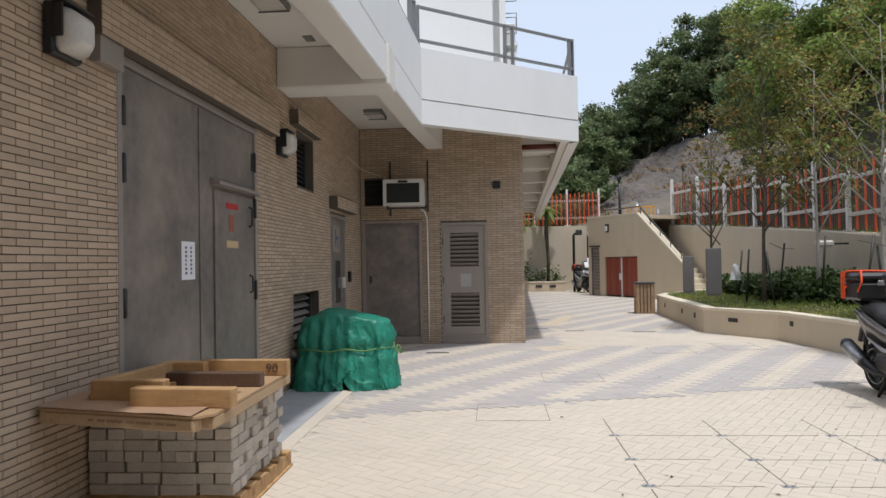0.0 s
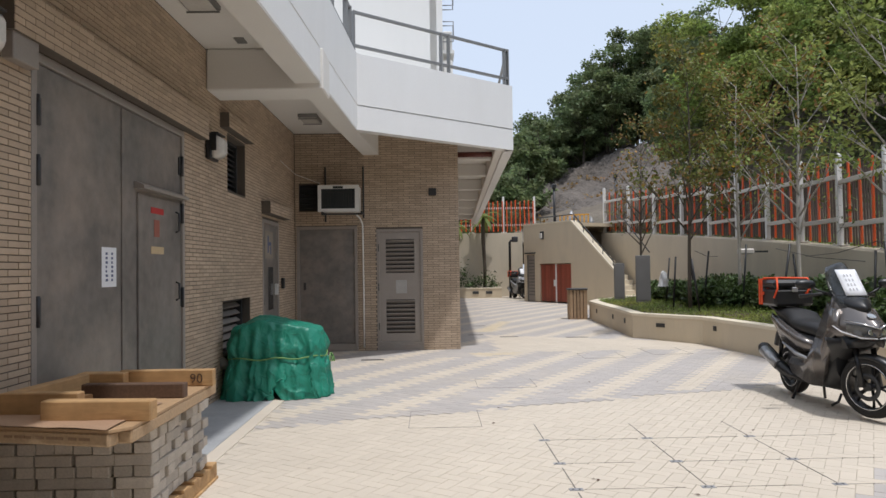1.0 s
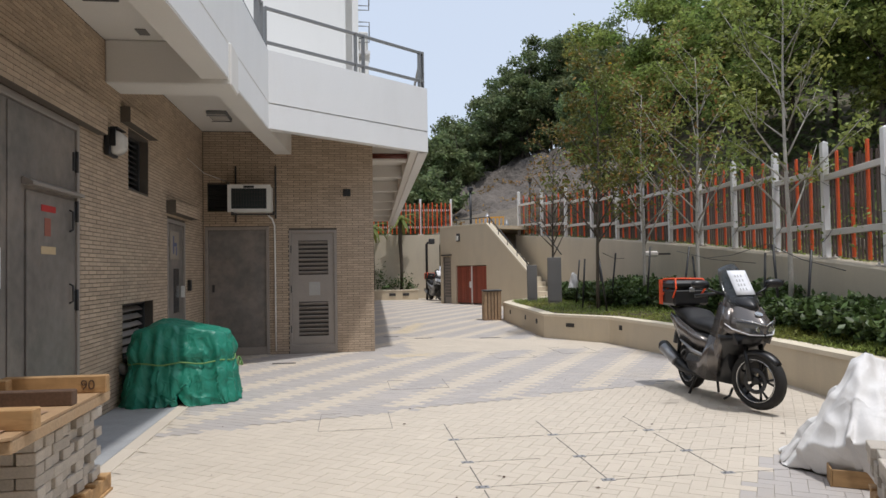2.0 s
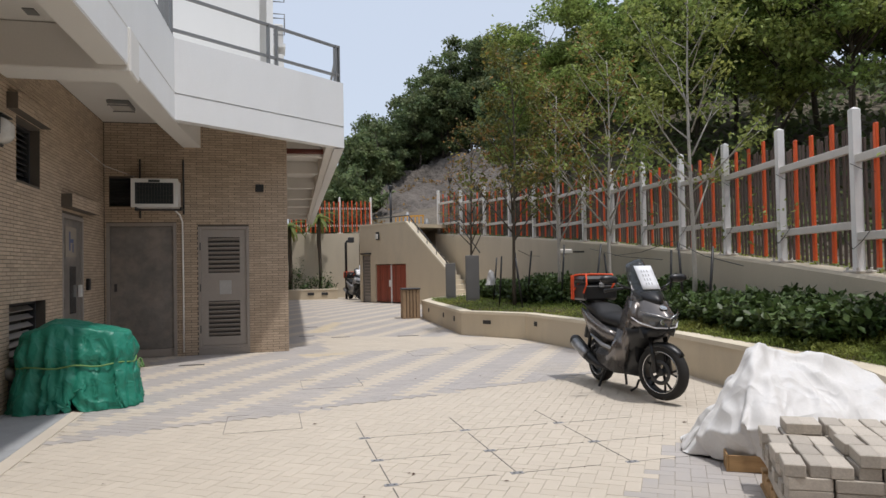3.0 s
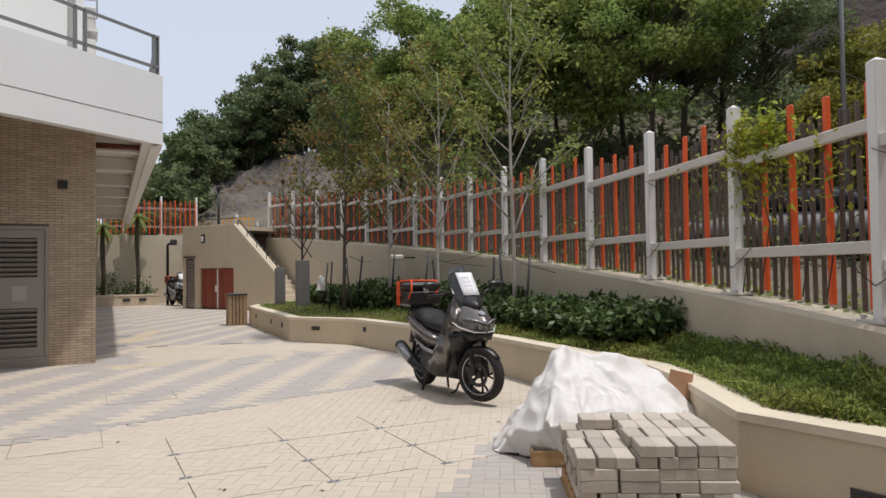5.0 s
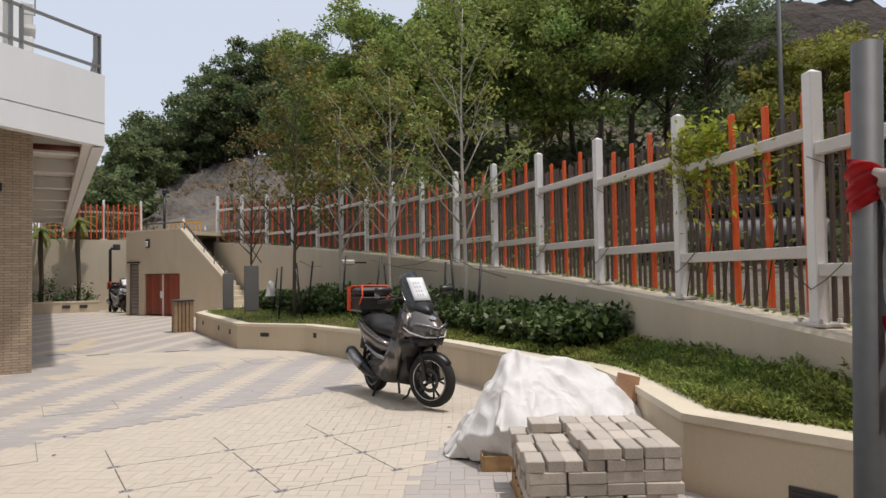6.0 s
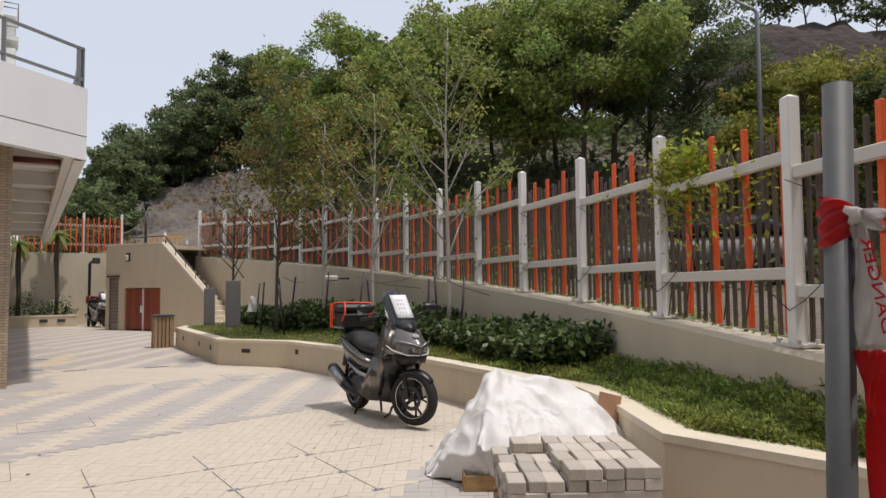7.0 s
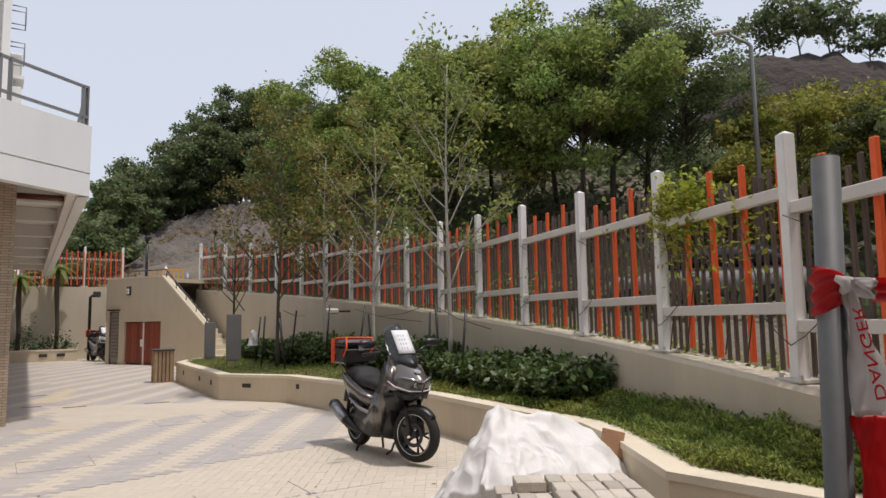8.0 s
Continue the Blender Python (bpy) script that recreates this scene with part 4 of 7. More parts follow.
slats(gv, "y", 0.505, 0.835, 2.335, 2.755, FY + 0.05, 10, M_DARKSTEEL, 0.06, -35)
vb = thing("wall_vent", "small square black vent cover on the tiled wall", "vent")
part("cover", boxes((2.655, 2.78, FY - 0.03, FY - 0.001, 2.56, 2.68), bevel=0.006), M_BLACK, vb)

# window air conditioner on a bracket
ac = thing("air_conditioner", "white window air conditioner on a black bracket on the wall", "air conditioner")
part("casing", boxes((0.90, 1.53, 10.64, FY - 0.001, 2.29, 2.70), bevel=0.012), M_ACWHITE, ac)
part("front_frame", pierced("y", 10.618, 0.02, 0.875, 1.535, 2.28, 2.71, [(0.93, 1.47, 2.33, 2.65)]), M_ACWHITE, ac)
part("condenser", boxes((0.93, 1.47, 10.632, 10.638, 2.33, 2.65)), M_ACFIN, ac)
for k in range(13):
    x = 0.95 + k * 0.0415
    part("guard_wire", boxes((x, x + 0.006, 10.62, 10.630, 2.331, 2.649)), M_DARKSTEEL, ac)
for k in range(4):
    z = 2.39 + k * 0.066
    part("guard_wire", boxes((0.931, 1.469, 10.612, 10.619, z, z + 0.006)), M_DARKSTEEL, ac)
part("badge", boxes((1.12, 1.28, 10.607, 10.617, 2.655, 2.69)), M_ACFIN, ac)
br = thing("wall_bracket", "black steel angle bracket holding the air conditioner", "bracket")
for x in (0.93, 1.56):
    part("upright", boxes((x, x + 0.025, FY - 0.04, FY - 0.002, 2.14 if x < 1 else 2.2, 3.05), bevel=0.003), M_DARKSTEEL, br)
    part("arm", boxes((x, x + 0.025, 10.60, FY - 0.042, 2.255, 2.28), bevel=0.003), M_DARKSTEEL, br)
part("crossbar", boxes((0.93, 1.585, 10.60, 10.63, 2.225, 2.253), bevel=0.003), M_DARKSTEEL, br)
pipe = thing("drain_pipe", "thin white plastic drain pipe down the tiled wall", "pipe")
bm = bmesh.new()
tube(bm, [(1.45, 10.7, 2.27), (1.53, 10.85, 2.18), (1.555, 10.955, 2.08), (1.56, 10.965, 1.0), (1.56, 10.965, 0.06)], 0.013, 8)
part("pipe", bm, M_ACWHITE, pipe)
cable = thing("cable", "thin pale cable strung across the corner", "cable")
bm = bmesh.new()
tube(bm, [(WX + 0.01, 9.9, 3.0), (0.55, 10.5, 2.87), (0.86, FY - 0.02, 2.78)], 0.005, 5)
part("strand", bm, M_SOFFIT, cable)


def bulkhead(y, z):
    """A bulkhead lamp: black back box with hood, and a bulging frosted lens."""
    la = thing("wall_lamp", "black bulkhead wall lamp with a frosted glass lens", "wall lamp", "bulkhead lamps on the wall", at=(WX + 0.006, y, z))
    part("back_box", boxes((0, 0.06, -0.125, 0.125, -0.135, 0.135), bevel=0.012), M_BLACK, la)
    bm = bmesh.new()
    rings = []
    for k in range(7):
        u = k / 6
        s = math.sqrt(max(0.0, 1 - u * u * 0.75))
        rings.append([(0.06 + 0.11 * u, 0.105 * s * sx, 0.115 * s * sz) for sx, sz in ((-1, -0.8), (-0.8, -1), (0.8, -1), (1, -0.8), (1, 0.8), (0.8, 1), (-0.8, 1), (-1, 0.8))])
    loft(bm, rings)
    part("lens", bm, M_LENS, la)
    bm = boxes((0.055, 0.13, -0.128, 0.128, 0.122, 0.138), (0.055, 0.11, -0.128, -0.114, -0.05, 0.121), bevel=0.004)
    part("hood", bm, M_BLACK, la)
    return la


bulkhead(2.93, 2.555)
bulkhead(6.62, 2.62)


def soffit_light(x, y, lx, ly):
    la = thing("ceiling_light", "flush pale ceiling light with a wire guard", "ceiling light", at=(x, y, SLAB))
    part("case", boxes((-lx, lx, -ly, ly, -0.05, 0.0), bevel=0.01), M_RAIL, la)
    part("diffuser", boxes((-lx + 0.025, lx - 0.025, -ly + 0.025, ly - 0.025, -0.062, -0.051), bevel=0.005), M_LENS, la)
    for s in (-1, 1):
        part("guard_bar", boxes((-lx, lx, s * ly * 0.8 - 0.006, s * ly * 0.8 + 0.006, -0.075, -0.063)), M_RAIL, la)


soffit_light(0.92, 9.75, 0.14, 0.24)
soffit_light(0.79, 5.22, 0.14, 0.2)
sd_ = thing("ceiling_sensor", "small square ceiling vent cover", "vent", at=(0.85, 6.3, SLAB))
part("cover", boxes((-0.05, 0.05, -0.08, 0.08, -0.012, 0), bevel=0.004), M_RAIL, sd_)
rp = thing("pipe", "dark red pipe run under the far soffit", "pipe")
bm = bmesh.new()
tube(bm, [(CX + 0.01, 12.0, 3.40), (3.95, 12.0, 3.40)], 0.05, 10)
part("pipe", bm, mat("red_brown_pipe", (0.13, 0.035, 0.025), 0.5), rp)
# ---- block stack on a pallet by the wall ----
BLOCK_ME = mesh_from("block", boxes((-0.0965, 0.0965, -0.0465, 0.0465, 0.0, 0.0580), bevel=0.004), M_BLOCK)


def pallet(parent_label, at, rz, lx, ly, boards=6):
    p = thing("pallet", parent_label, "pallet", at=at, rz=rz)
    for k in range(boards):
        y = -ly / 2 + (k + 0.5) * ly / boards
        part("deck_board", boxes((-lx / 2, lx / 2, y - 0.045, y + 0.045, 0.098, 0.118), bevel=0.003), M_WOOD, p)
    for k in range(3):
        x = -lx / 2 + 0.05 + k * (lx - 0.1) / 2
        part("stringer", boxes((x - 0.04, x + 0.04, -ly / 2, ly / 2, 0.02, 0.097), bevel=0.003), M_WOOD, p)
        part("foot_board", boxes((x - 0.05, x + 0.05, -ly / 2, ly / 2, 0.0, 0.019), bevel=0.003), M_WOOD, p)
    return p


def block_stack(label, at, rz, nx, ny, courses, seed, skip=0.06, drop=None, turned=()):
    """Concrete paving blocks stacked in courses that change direction, not quite true."""
    st = thing("block_stack", label, "paving blocks", at=at, rz=rz)
    r = random.Random(seed)
    lx, ly = nx * 0.2, ny * 0.1
    for c in range(courses):
        turn = int(c in turned) if turned else c % 2
        a, b = (nx, ny) if not turn else (round(lx / 0.1), max(1, round(ly / 0.2)))
        for i in range(a):
            for j in range(b):
                sx, sy = (0.2, 0.1) if not turn else (0.1, 0.2)
                x, y = -lx / 2 + (i + 0.5) * sx, -ly / 2 + (j + 0.5) * sy
                edge = i in (0, a - 1) or j in (0, b - 1)
                top = c >= courses - 2
                if not edge and not top:
                    continue
                if drop and drop(c, x, y):
                    continue
                if edge and r.random() < skip and c < courses - 1:
                    x *= 0.94
                o = new("block", BLOCK_ME)
                o.parent = st
                o.matrix_basis = pose(x + r.uniform(-0.011, 0.011), y + r.uniform(-0.011, 0.011), c * 0.0595, 0, 0, 90 * turn + r.uniform(-3, 3))
    return st


pallet("raw wooden pallet under the grey paving blocks", (0.86, 3.62, 0.0), 0, 0.86, 0.98)
block_stack("stack of grey concrete paving blocks on a pallet beside the wall", (0.85, 3.60, 0.119), 0, 4, 9, 9, 3, 0.16)

M_LIP = mat("worn_board_edge", (0.43, 0.30, 0.18), 0.75, var=0.25, scale=5, fine=60, bump=0.2, tint=(0.30, 0.18, 0.09), tint_amount=0.5, tint_scale=5)
M_FAINT = mat("faint_print", (0.27, 0.17, 0.10), 0.8)
sheet = thing("plywood_tray", "worn plywood sheet with raised edges lying on the block stack", "plywood")
bm = bmesh.new()
prism(bm, [(0.445, 2.75), (1.31, 2.55), (1.38, 2.62), (1.36, 3.85), (1.28, 4.0), (0.45, 4.05)], 0.660, 0.672)
bmesh.ops.recalc_face_normals(bm, faces=bm.faces[:])
part("panel", bm, M_PLY, sheet)
for p, q in (((0.445, 2.75), (1.31, 2.55)), ((1.38, 2.62), (1.36, 3.85))):
    d = Vector((q[0] - p[0], q[1] - p[1]))
    ang = math.degrees(math.atan2(d.y, d.x))
    ob = part("edge_strip", boxes((0, d.length, 0.0, 0.07, -0.062, -0.001), bevel=0.008), M_LIP, sheet)
    ob.matrix_basis = pose(p[0], p[1], 0.660, 0, 0, ang)
pp = thing("kraft_paper", "brown kraft paper sheet lying on the plywood", "paper")
V, F = [], []
for i in range(25):
    for j in range(13):
        u, v = i / 24, j / 12
        x = 0.435 + 0.87 * u
        y = 2.735 - 0.20 * u + v * 0.62 + (0.014 * noise.noise((u * 9, 0, 3)) if j == 0 else 0)
        V.append((x, y, 0.6765 + 0.010 * abs(noise.noise((u * 3.1, v * 2.3, 5))) + 0.010 * max(0.0, 0.22 - v) * (1 + noise.noise((u * 4, 1, 1)))))
F = [(i * 13 + j, (i + 1) * 13 + j, (i + 1) * 13 + j + 1, i * 13 + j + 1) for i in range(24) for j in range(12)]
fast_mesh("leaf", V, F, mat("kraft_paper", (0.36, 0.23, 0.145), 0.8, var=0.12, scale=3, bump=0.1), parent=pp, smooth=True)
for k in range(9):
    u = 0.30 + 0.055 * k
    ob = part("print_bar", boxes((u, u + 0.03 + 0.012 * (k % 3), -0.0015, -0.0003, -0.036, -0.024)), M_FAINT, sheet)
    ob.matrix_basis = pose(0.445, 2.75, 0.660, 0, 0, math.degrees(math.atan2(-0.20, 0.865)))


def plank(label, x, y, z, ln, rz, w=0.09, t=0.1, m=None, tilt=0.0):
    x, y, z = 2.67 + (x - 2.67) * 0.92, -0.51 + (y + 0.51) * 0.92, 0.673
    ln, w, t = ln * 0.92, w * 0.92, t * 0.92
    pk = thing("timber", label, "timber", at=(x, y, z), rz=rz)
    bm = boxes((-ln / 2, ln / 2, -w / 2, w / 2, 0, t), bevel=0.005)
    for v in bm.verts:
        v.co.z += 0.004 * noise.noise((v.co.x * 6 + x, v.co.y, z))
        v.co.y += 0.004 * noise.noise((v.co.x * 5, z + y, 2))
    ob = part("board", bm, m or M_WOOD, pk)
    ob.matrix_basis = pose(0, 0, 0, tilt, 0, 0)
    return pk


plank("raw pine offcut lying on the plywood", 1.03, 3.06, 0.613, 0.56, -3, 0.08, 0.10)
plank("dark stained timber offcut on the plywood", 0.95, 3.66, 0.613, 0.60, -2, 0.07, 0.085, M_DWOOD)
mk = plank("pine offcut with a stencilled number on the plywood", 0.99, 4.06, 0.613, 0.60, -1, 0.06, 0.105)
plank("raw pine board against the wall on the plywood", 0.66, 3.22, 0.613, 0.42, -4, 0.07, 0.115)
plank("pale pine board lying flat on the plywood", 0.64, 3.60, 0.613, 0.85, 62, 0.11, 0.03)
plank("thin pine board leaning on others", 0.60, 4.02, 0.613, 0.30, -2, 0.10, 0.10)
plank("pale pine board lying flat on the plywood", 0.50, 3.55, 0.613, 0.70, 84, 0.07, 0.11)
tx = bpy.data.curves.new("stencil", "FONT")
tx.body = "90"
tx.size = 0.078
tx.extrude = 0.0008
so = new("stencil", tx)
so.parent = mk
so.matrix_basis = pose(0.14, -0.031, 0.02, 90, 0, 0)
so.data.materials.append(M_DWOOD)

# ---- machine under a green tarpaulin ----
def drape(name, parent, outline, top, mats, folds, seed, lift=0.0, rows=26, cols=132, pinch=None, deep=0.05, crumple=0.02, pleat=0.0, fine=1.0):
    """A cloth thrown over a rounded load: outline(a) gives the base radius vector, top(x, y) the crown height; folds run down the sides."""
    bm = bmesh.new()
    rings = []
    for r in range(rows + 1):
        u = r / rows
        ring = []
        for c in range(cols):
            a = 2 * math.pi * c / cols
            bx, by = outline(a)
            if u < 0.45:                       # crown
                k = u / 0.45
                f = 0.86 * math.sin(k * math.pi / 2) ** 0.9
                x, y = bx * f, by * f
                z = top(x, y) * (1 - 0.13 * k ** 4)
                amp = 0.012 + 0.018 * k
            else:                               # sides
                k = (u - 0.45) / 0.55
                f = 0.86 + 0.14 * k ** 0.8
                x0, y0 = bx * 0.86, by * 0.86
                z = top(x0, y0) * 0.87 * (1 - k) + lift
                x, y = bx * f, by * f
                amp = 0.03 + deep * k
                if pinch:
                    w = math.exp(-((k - pinch) / 0.10) ** 2)
                    x, y = x * (1 - 0.075 * w), y * (1 - 0.075 * w)
                    amp *= 1 - 0.6 * w
            p1 = noise.noise((math.cos(a) * folds, math.sin(a) * folds, u * 1.6 + seed))
            p2 = noise.noise((math.cos(a) * folds * 2.7 + u * 2.2, math.sin(a) * folds * 2.7, u * 3.5 + seed * 2))
            p3 = abs(noise.noise((x * 9 + seed, y * 9, z * 9)))
            q = 1 - 2 * abs(p1)
            p4 = abs(noise.noise((x * 16 - seed, y * 16 + 2 * z, z * 14)))
            p5 = abs(noise.noise((x * 4.5 + 7, y * 4.5 - seed, z * 6.5)))
            o = amp * (0.9 * q + 0.7 * p2) - fine * (0.030 * p3 + 0.020 * p4) - crumple * p5 + pleat * (0.25 + min(1.0, u * 1.6)) * (0.5 - abs(noise.noise((math.cos(a + 0.9 * u) * 4.2, math.sin(a + 0.9 * u) * 4.2, u * 1.5 + seed))) * 2.2 - 0.8 * abs(noise.noise((math.cos(a - 1.3 * u) * 9.5, math.sin(a - 1.3 * u) * 9.5, u * 2.6))))
            ln = math.hypot(bx, by)
            ring.append((x + bx / ln * o, y + by / ln * o, max(0.004, z + (0.35 * o if u < 0.45 else 0.25 * amp * p2))))
        rings.append(ring)
    vs = [[bm.verts.new(p) for p in ring] for ring in rings[1:]]
    tip = bm.verts.new((0, 0, top(0, 0)))
    for c in range(cols):
        bm.faces.new((tip, vs[0][c], vs[0][(c + 1) % cols])).smooth = True
    for p, q in zip(vs, vs[1:]):
        for c in range(cols):
            bm.faces.new((p[c], q[c], q[(c + 1) % cols], p[(c + 1) % cols])).smooth = True
    bmesh.ops.recalc_face_normals(bm, faces=bm.faces[:])
    return part(name, bm, mats, parent)


def superell(ax, ay, n=3.2):
    def f(a):
        c, s = math.cos(a), math.sin(a)
        r = (abs(c / ax) ** n + abs(s / ay) ** n) ** (-1 / n)
        return r * c, r * s
    return f


gt = thing("covered_machine", "bulky machine wrapped in a creased green tarpaulin tied with cord", "tarpaulin", at=(0.99, 7.24, 0), rz=8)


def load_height(x, y):
    """The machine: a rounded body that falls to the right."""
    r = (np.abs(x / 0.48) ** 4 + np.abs(y / 0.40) ** 4) ** 0.25
    top = 0.86 - 0.24 * np.maximum(0, x + 0.10) - 0.45 * np.maximum(0, -x - 0.20) - 0.06 * np.abs(y)
    return np.maximum(0.0, top * np.clip((1.24 - r) / 0.24, 0, 1) ** 0.6)


def tied(x, y, z):
    k = math.exp(-((z - 0.42) / 0.08) ** 2)
    r = (abs(x / 0.56) ** 4 + abs(y / 0.49) ** 4) ** 0.25
    fan = math.atan2(y, x)
    pleat = abs(noise.noise((math.cos(fan) * 5.5, math.sin(fan) * 5.5, z * 0.9)))
    c = (0.10 + 0.14 * max(0.0, 1 - z / 0.5)) * pleat + 0.07 * abs(noise.noise((x * 4 + 3 * z, y * 4, z * 2))) + 0.03 * abs(noise.noise((x * 11, y * 11 + 4 * z, z * 8)))
    f = (1 - 0.07 * k - c * min(1.0, 2.2 * r)) * (1.0 if r < 1 else (1 - 0.05 * (r - 1)) / r) * (1.03 + 0.09 * max(0.0, 1 - z / 0.25))
    return x * f, y * f, max(z - 0.3 * c * (r < 0.9), 0.006)


cloth_part("cover", settle(2.5, 2.35, 100, 94, load_height, 0.98, 0.93, 260, 5, 0.3), M_TARP_G, gt, tied)
bm = bmesh.new()
ol = superell(0.545, 0.475, 3.4)
ring = [(*[v * 0.965 for v in ol(2 * math.pi * k / 40)], 0.43 + 0.012 * math.sin(k * 1.3)) for k in range(41)]
tube(bm, ring, 0.008, 6)
M_CORD = mat("green_cord", (0.16, 0.30, 0.10), 0.7)
part("cord", bm, M_CORD, gt)
bm = bmesh.new()
for q in range(3):
    c = Vector((0.57, -0.28 + 0.02 * q, 0.41))
    tube(bm, [c + Vector((0.02 * math.cos(t * 0.9 + q) + 0.01 * q, 0.05 * math.cos(t * 0.7), 0.045 * math.sin(t * 0.9))) for t in range(9)], 0.005, 5)
part("knot", bm, M_CORD, gt)
wh = bmesh.new()
tube(wh, [(-0.60, -0.12, 0.17), (-0.60, 0.0, 0.17)], 0.165, 20)
part("wheel", wh, M_BLACK, gt)
bm = bmesh.new()
tube(bm, [(-0.50, -0.14, 0.33), (-0.60, -0.16, 0.37), (-0.62, -0.10, 0.40)], [0.05, 0.07, 0.03], 10)
part("spout", bm, M_RAIL, gt)

# ---- paving blocks and white sheet by the planter ----
def low_corner(c, x, y):
    return c >= 4 and ((x < -0.06 and y < 0.2) or x < -0.27)


pallet("wooden pallet under the loose paving blocks", (5.72, 2.50, 0.0), -31, 0.80, 0.84)
block_stack("loose stack of grey concrete paving blocks beside the planter", (5.72, 2.50, 0.119), -31, 4, 8, 5, 11, 0.16, low_corner, (0, 3, 4))

ws = thing("covered_pallet", "pallet of blocks under a crumpled white plastic sheet", "plastic sheet", at=(6.34, 3.56, 0), rz=-27)


def heap_height(x, y):
    """Blocks under the sheet, with something pointed standing on them."""
    ridge = np.interp(x, (-0.78, -0.55, -0.36, -0.27, -0.1, 0.1, 0.45, 0.66, 0.75), (0.0, 0.36, 0.70, 0.77, 0.69, 0.64, 0.55, 0.28, 0.0))
    mid = 0.02 + 0.45 * np.minimum(0, x + 0.2) + 0.015 * np.sin(7 * x)
    d = y - mid
    side = np.clip(1 - np.abs(d) / np.where(d < 0, 0.66, 0.42), 0, 1) ** 0.65
    lump = 0.022 * np.sin(9 * x + 4 * y) * np.cos(8 * y - 3 * x) * np.clip(ridge / 0.4, 0, 1)
    return np.maximum(0.0, (ridge + lump) * side)


def gathered(x, y, z):
    a = math.atan2(y / 0.6, (x + 0.05) / 0.76)
    r = math.hypot(y / 0.6, (x + 0.05) / 0.76) / (1 + 0.05 * math.sin(3 * a + 0.6) + 0.04 * math.sin(8 * a))
    f = 1.0 if r < 1 else (1 - 0.22 * (r - 1)) / r
    fan = math.atan2(y - 0.02, x + 0.2)
    far = math.hypot(x + 0.2, y - 0.02)
    ridge = 1 - 2.2 * abs(noise.noise((math.cos(fan) * 2.6 + 0.8 * far, math.sin(fan) * 2.6, far * 1.1)))
    k = -0.045 * min(1.0, 3 * far) * ridge + 0.075 * abs(noise.noise((x * 3.2 + 2 * z, y * 4.2, z * 3))) + 0.028 * abs(noise.noise((x * 8 + 3, y * 8 - 3 * z, z * 7)))
    k *= min(1.0, 0.25 + 2.5 * z)
    return (x + 0.05) * f - 0.05, y * f, max(0.008, z - k + (0.05 * min(1.0, r - 1) if r > 1 else 0.0))


cloth_part("sheet", settle(2.1, 1.9, 116, 106, heap_height, 0.95, 0.90, 240, 9, 0.25, (-0.06, -0.03), 0.5), M_TARP_W, ws, gathered)
for k in range(3):
    part("pallet_board", boxes((-0.48, 0.42, -0.32 + 0.26 * k, -0.20 + 0.26 * k, 0.02, 0.10), bevel=0.004), M_WOOD, ws, "raw pallet board under the sheet")
crate = thing("wooden_crate", "small raw wooden crate half under the plastic sheet", "crate", at=(5.74, 3.36, 0), rz=-30)
for nm, a in (("side_board", (-0.12, 0.12, -0.08, -0.068, 0.004, 0.105)), ("side_board", (-0.12, 0.12, 0.068, 0.08, 0.004, 0.105)), ("end_board", (-0.132, -0.121, -0.08, 0.08, 0.0, 0.11)), ("end_board", (0.121, 0.132, -0.08, 0.08, 0.0, 0.11)), ("bottom_board", (-0.12, 0.12, -0.067, 0.067, 0.005, 0.015))):
    part(nm, boxes(a, bevel=0.003), M_WOOD, crate)
cb = thing("cardboard_piece", "brown cardboard piece standing behind the plastic sheet", "cardboard", at=(6.71, 3.26, 0.0), rz=-30)
ob = part("panel", boxes((-0.085, 0.085, -0.01, 0.01, 0.0, 0.56), bevel=0.003), mat("cardboard", (0.42, 0.24, 0.14), 0.8), cb)
ob.matrix_basis = pose(0, 0, 0, -8, 14, 0)

# ---- steel pole with barrier tape ----
PX, PY = 3.813, -0.008
right = Vector((0.838, -0.545, 0))
fwd = Vector((0.545, 0.838, 0))
LEAN = right * 0.029
pole = thing("steel_pole", "galvanised steel pole standing in the paving, leaning slightly", "pole", at=(PX - LEAN.x * 1.575, PY - LEAN.y * 1.575, 0))
bm = bmesh.new()
tube(bm, [(0, 0, 0.0), (LEAN.x * 1.575, LEAN.y * 1.575, 1.575)], 0.0164, 24)
part("tube", bm, M_TANK, pole)
# Black disc on the capped tube stands for the shade inside its hollow.
bm = bmesh.new()
tube(bm, [(LEAN.x * 1.575, LEAN.y * 1.575, 1.5752), (LEAN.x * 1.575, LEAN.y * 1.575, 1.5765)], 0.0140, 24)
part("bore", bm, M_BLACK, pole, "black disc on the pole's end, standing for the shade in its hollow")
bm = bmesh.new()
tube(bm, [(0, 0, 0.0), (0, 0, 0.012)], 0.06, 20)
part("base_flange", bm, M_TANK, pole)
M_TAPE_R = mat("red_tape", (0.72, 0.035, 0.045), 0.35, var=0.08, scale=20, bump=0.2)
M_TAPE_W = mat("white_tape", (0.80, 0.79, 0.79), 0.35, var=0.05, scale=20, bump=0.2)
for m in (M_TAPE_R, M_TAPE_W):       # thin film lets light through
    nt = m.node_tree
    tl = nt.nodes.new("ShaderNodeBsdfTranslucent")
    tl.inputs["Color"].default_value = (0.75, 0.04, 0.05, 1) if m is M_TAPE_R else (0.85, 0.83, 0.82, 1)
    mx = nt.nodes.new("ShaderNodeMixShader")
    mx.inputs[0].default_value = 0.55
    nt.links.new(nt.nodes["Principled BSDF"].outputs[0], mx.inputs[1])
    nt.links.new(tl.outputs[0], mx.inputs[2])
    nt.links.new(mx.outputs[0], nt.nodes["Material Output"].inputs["Surface"])
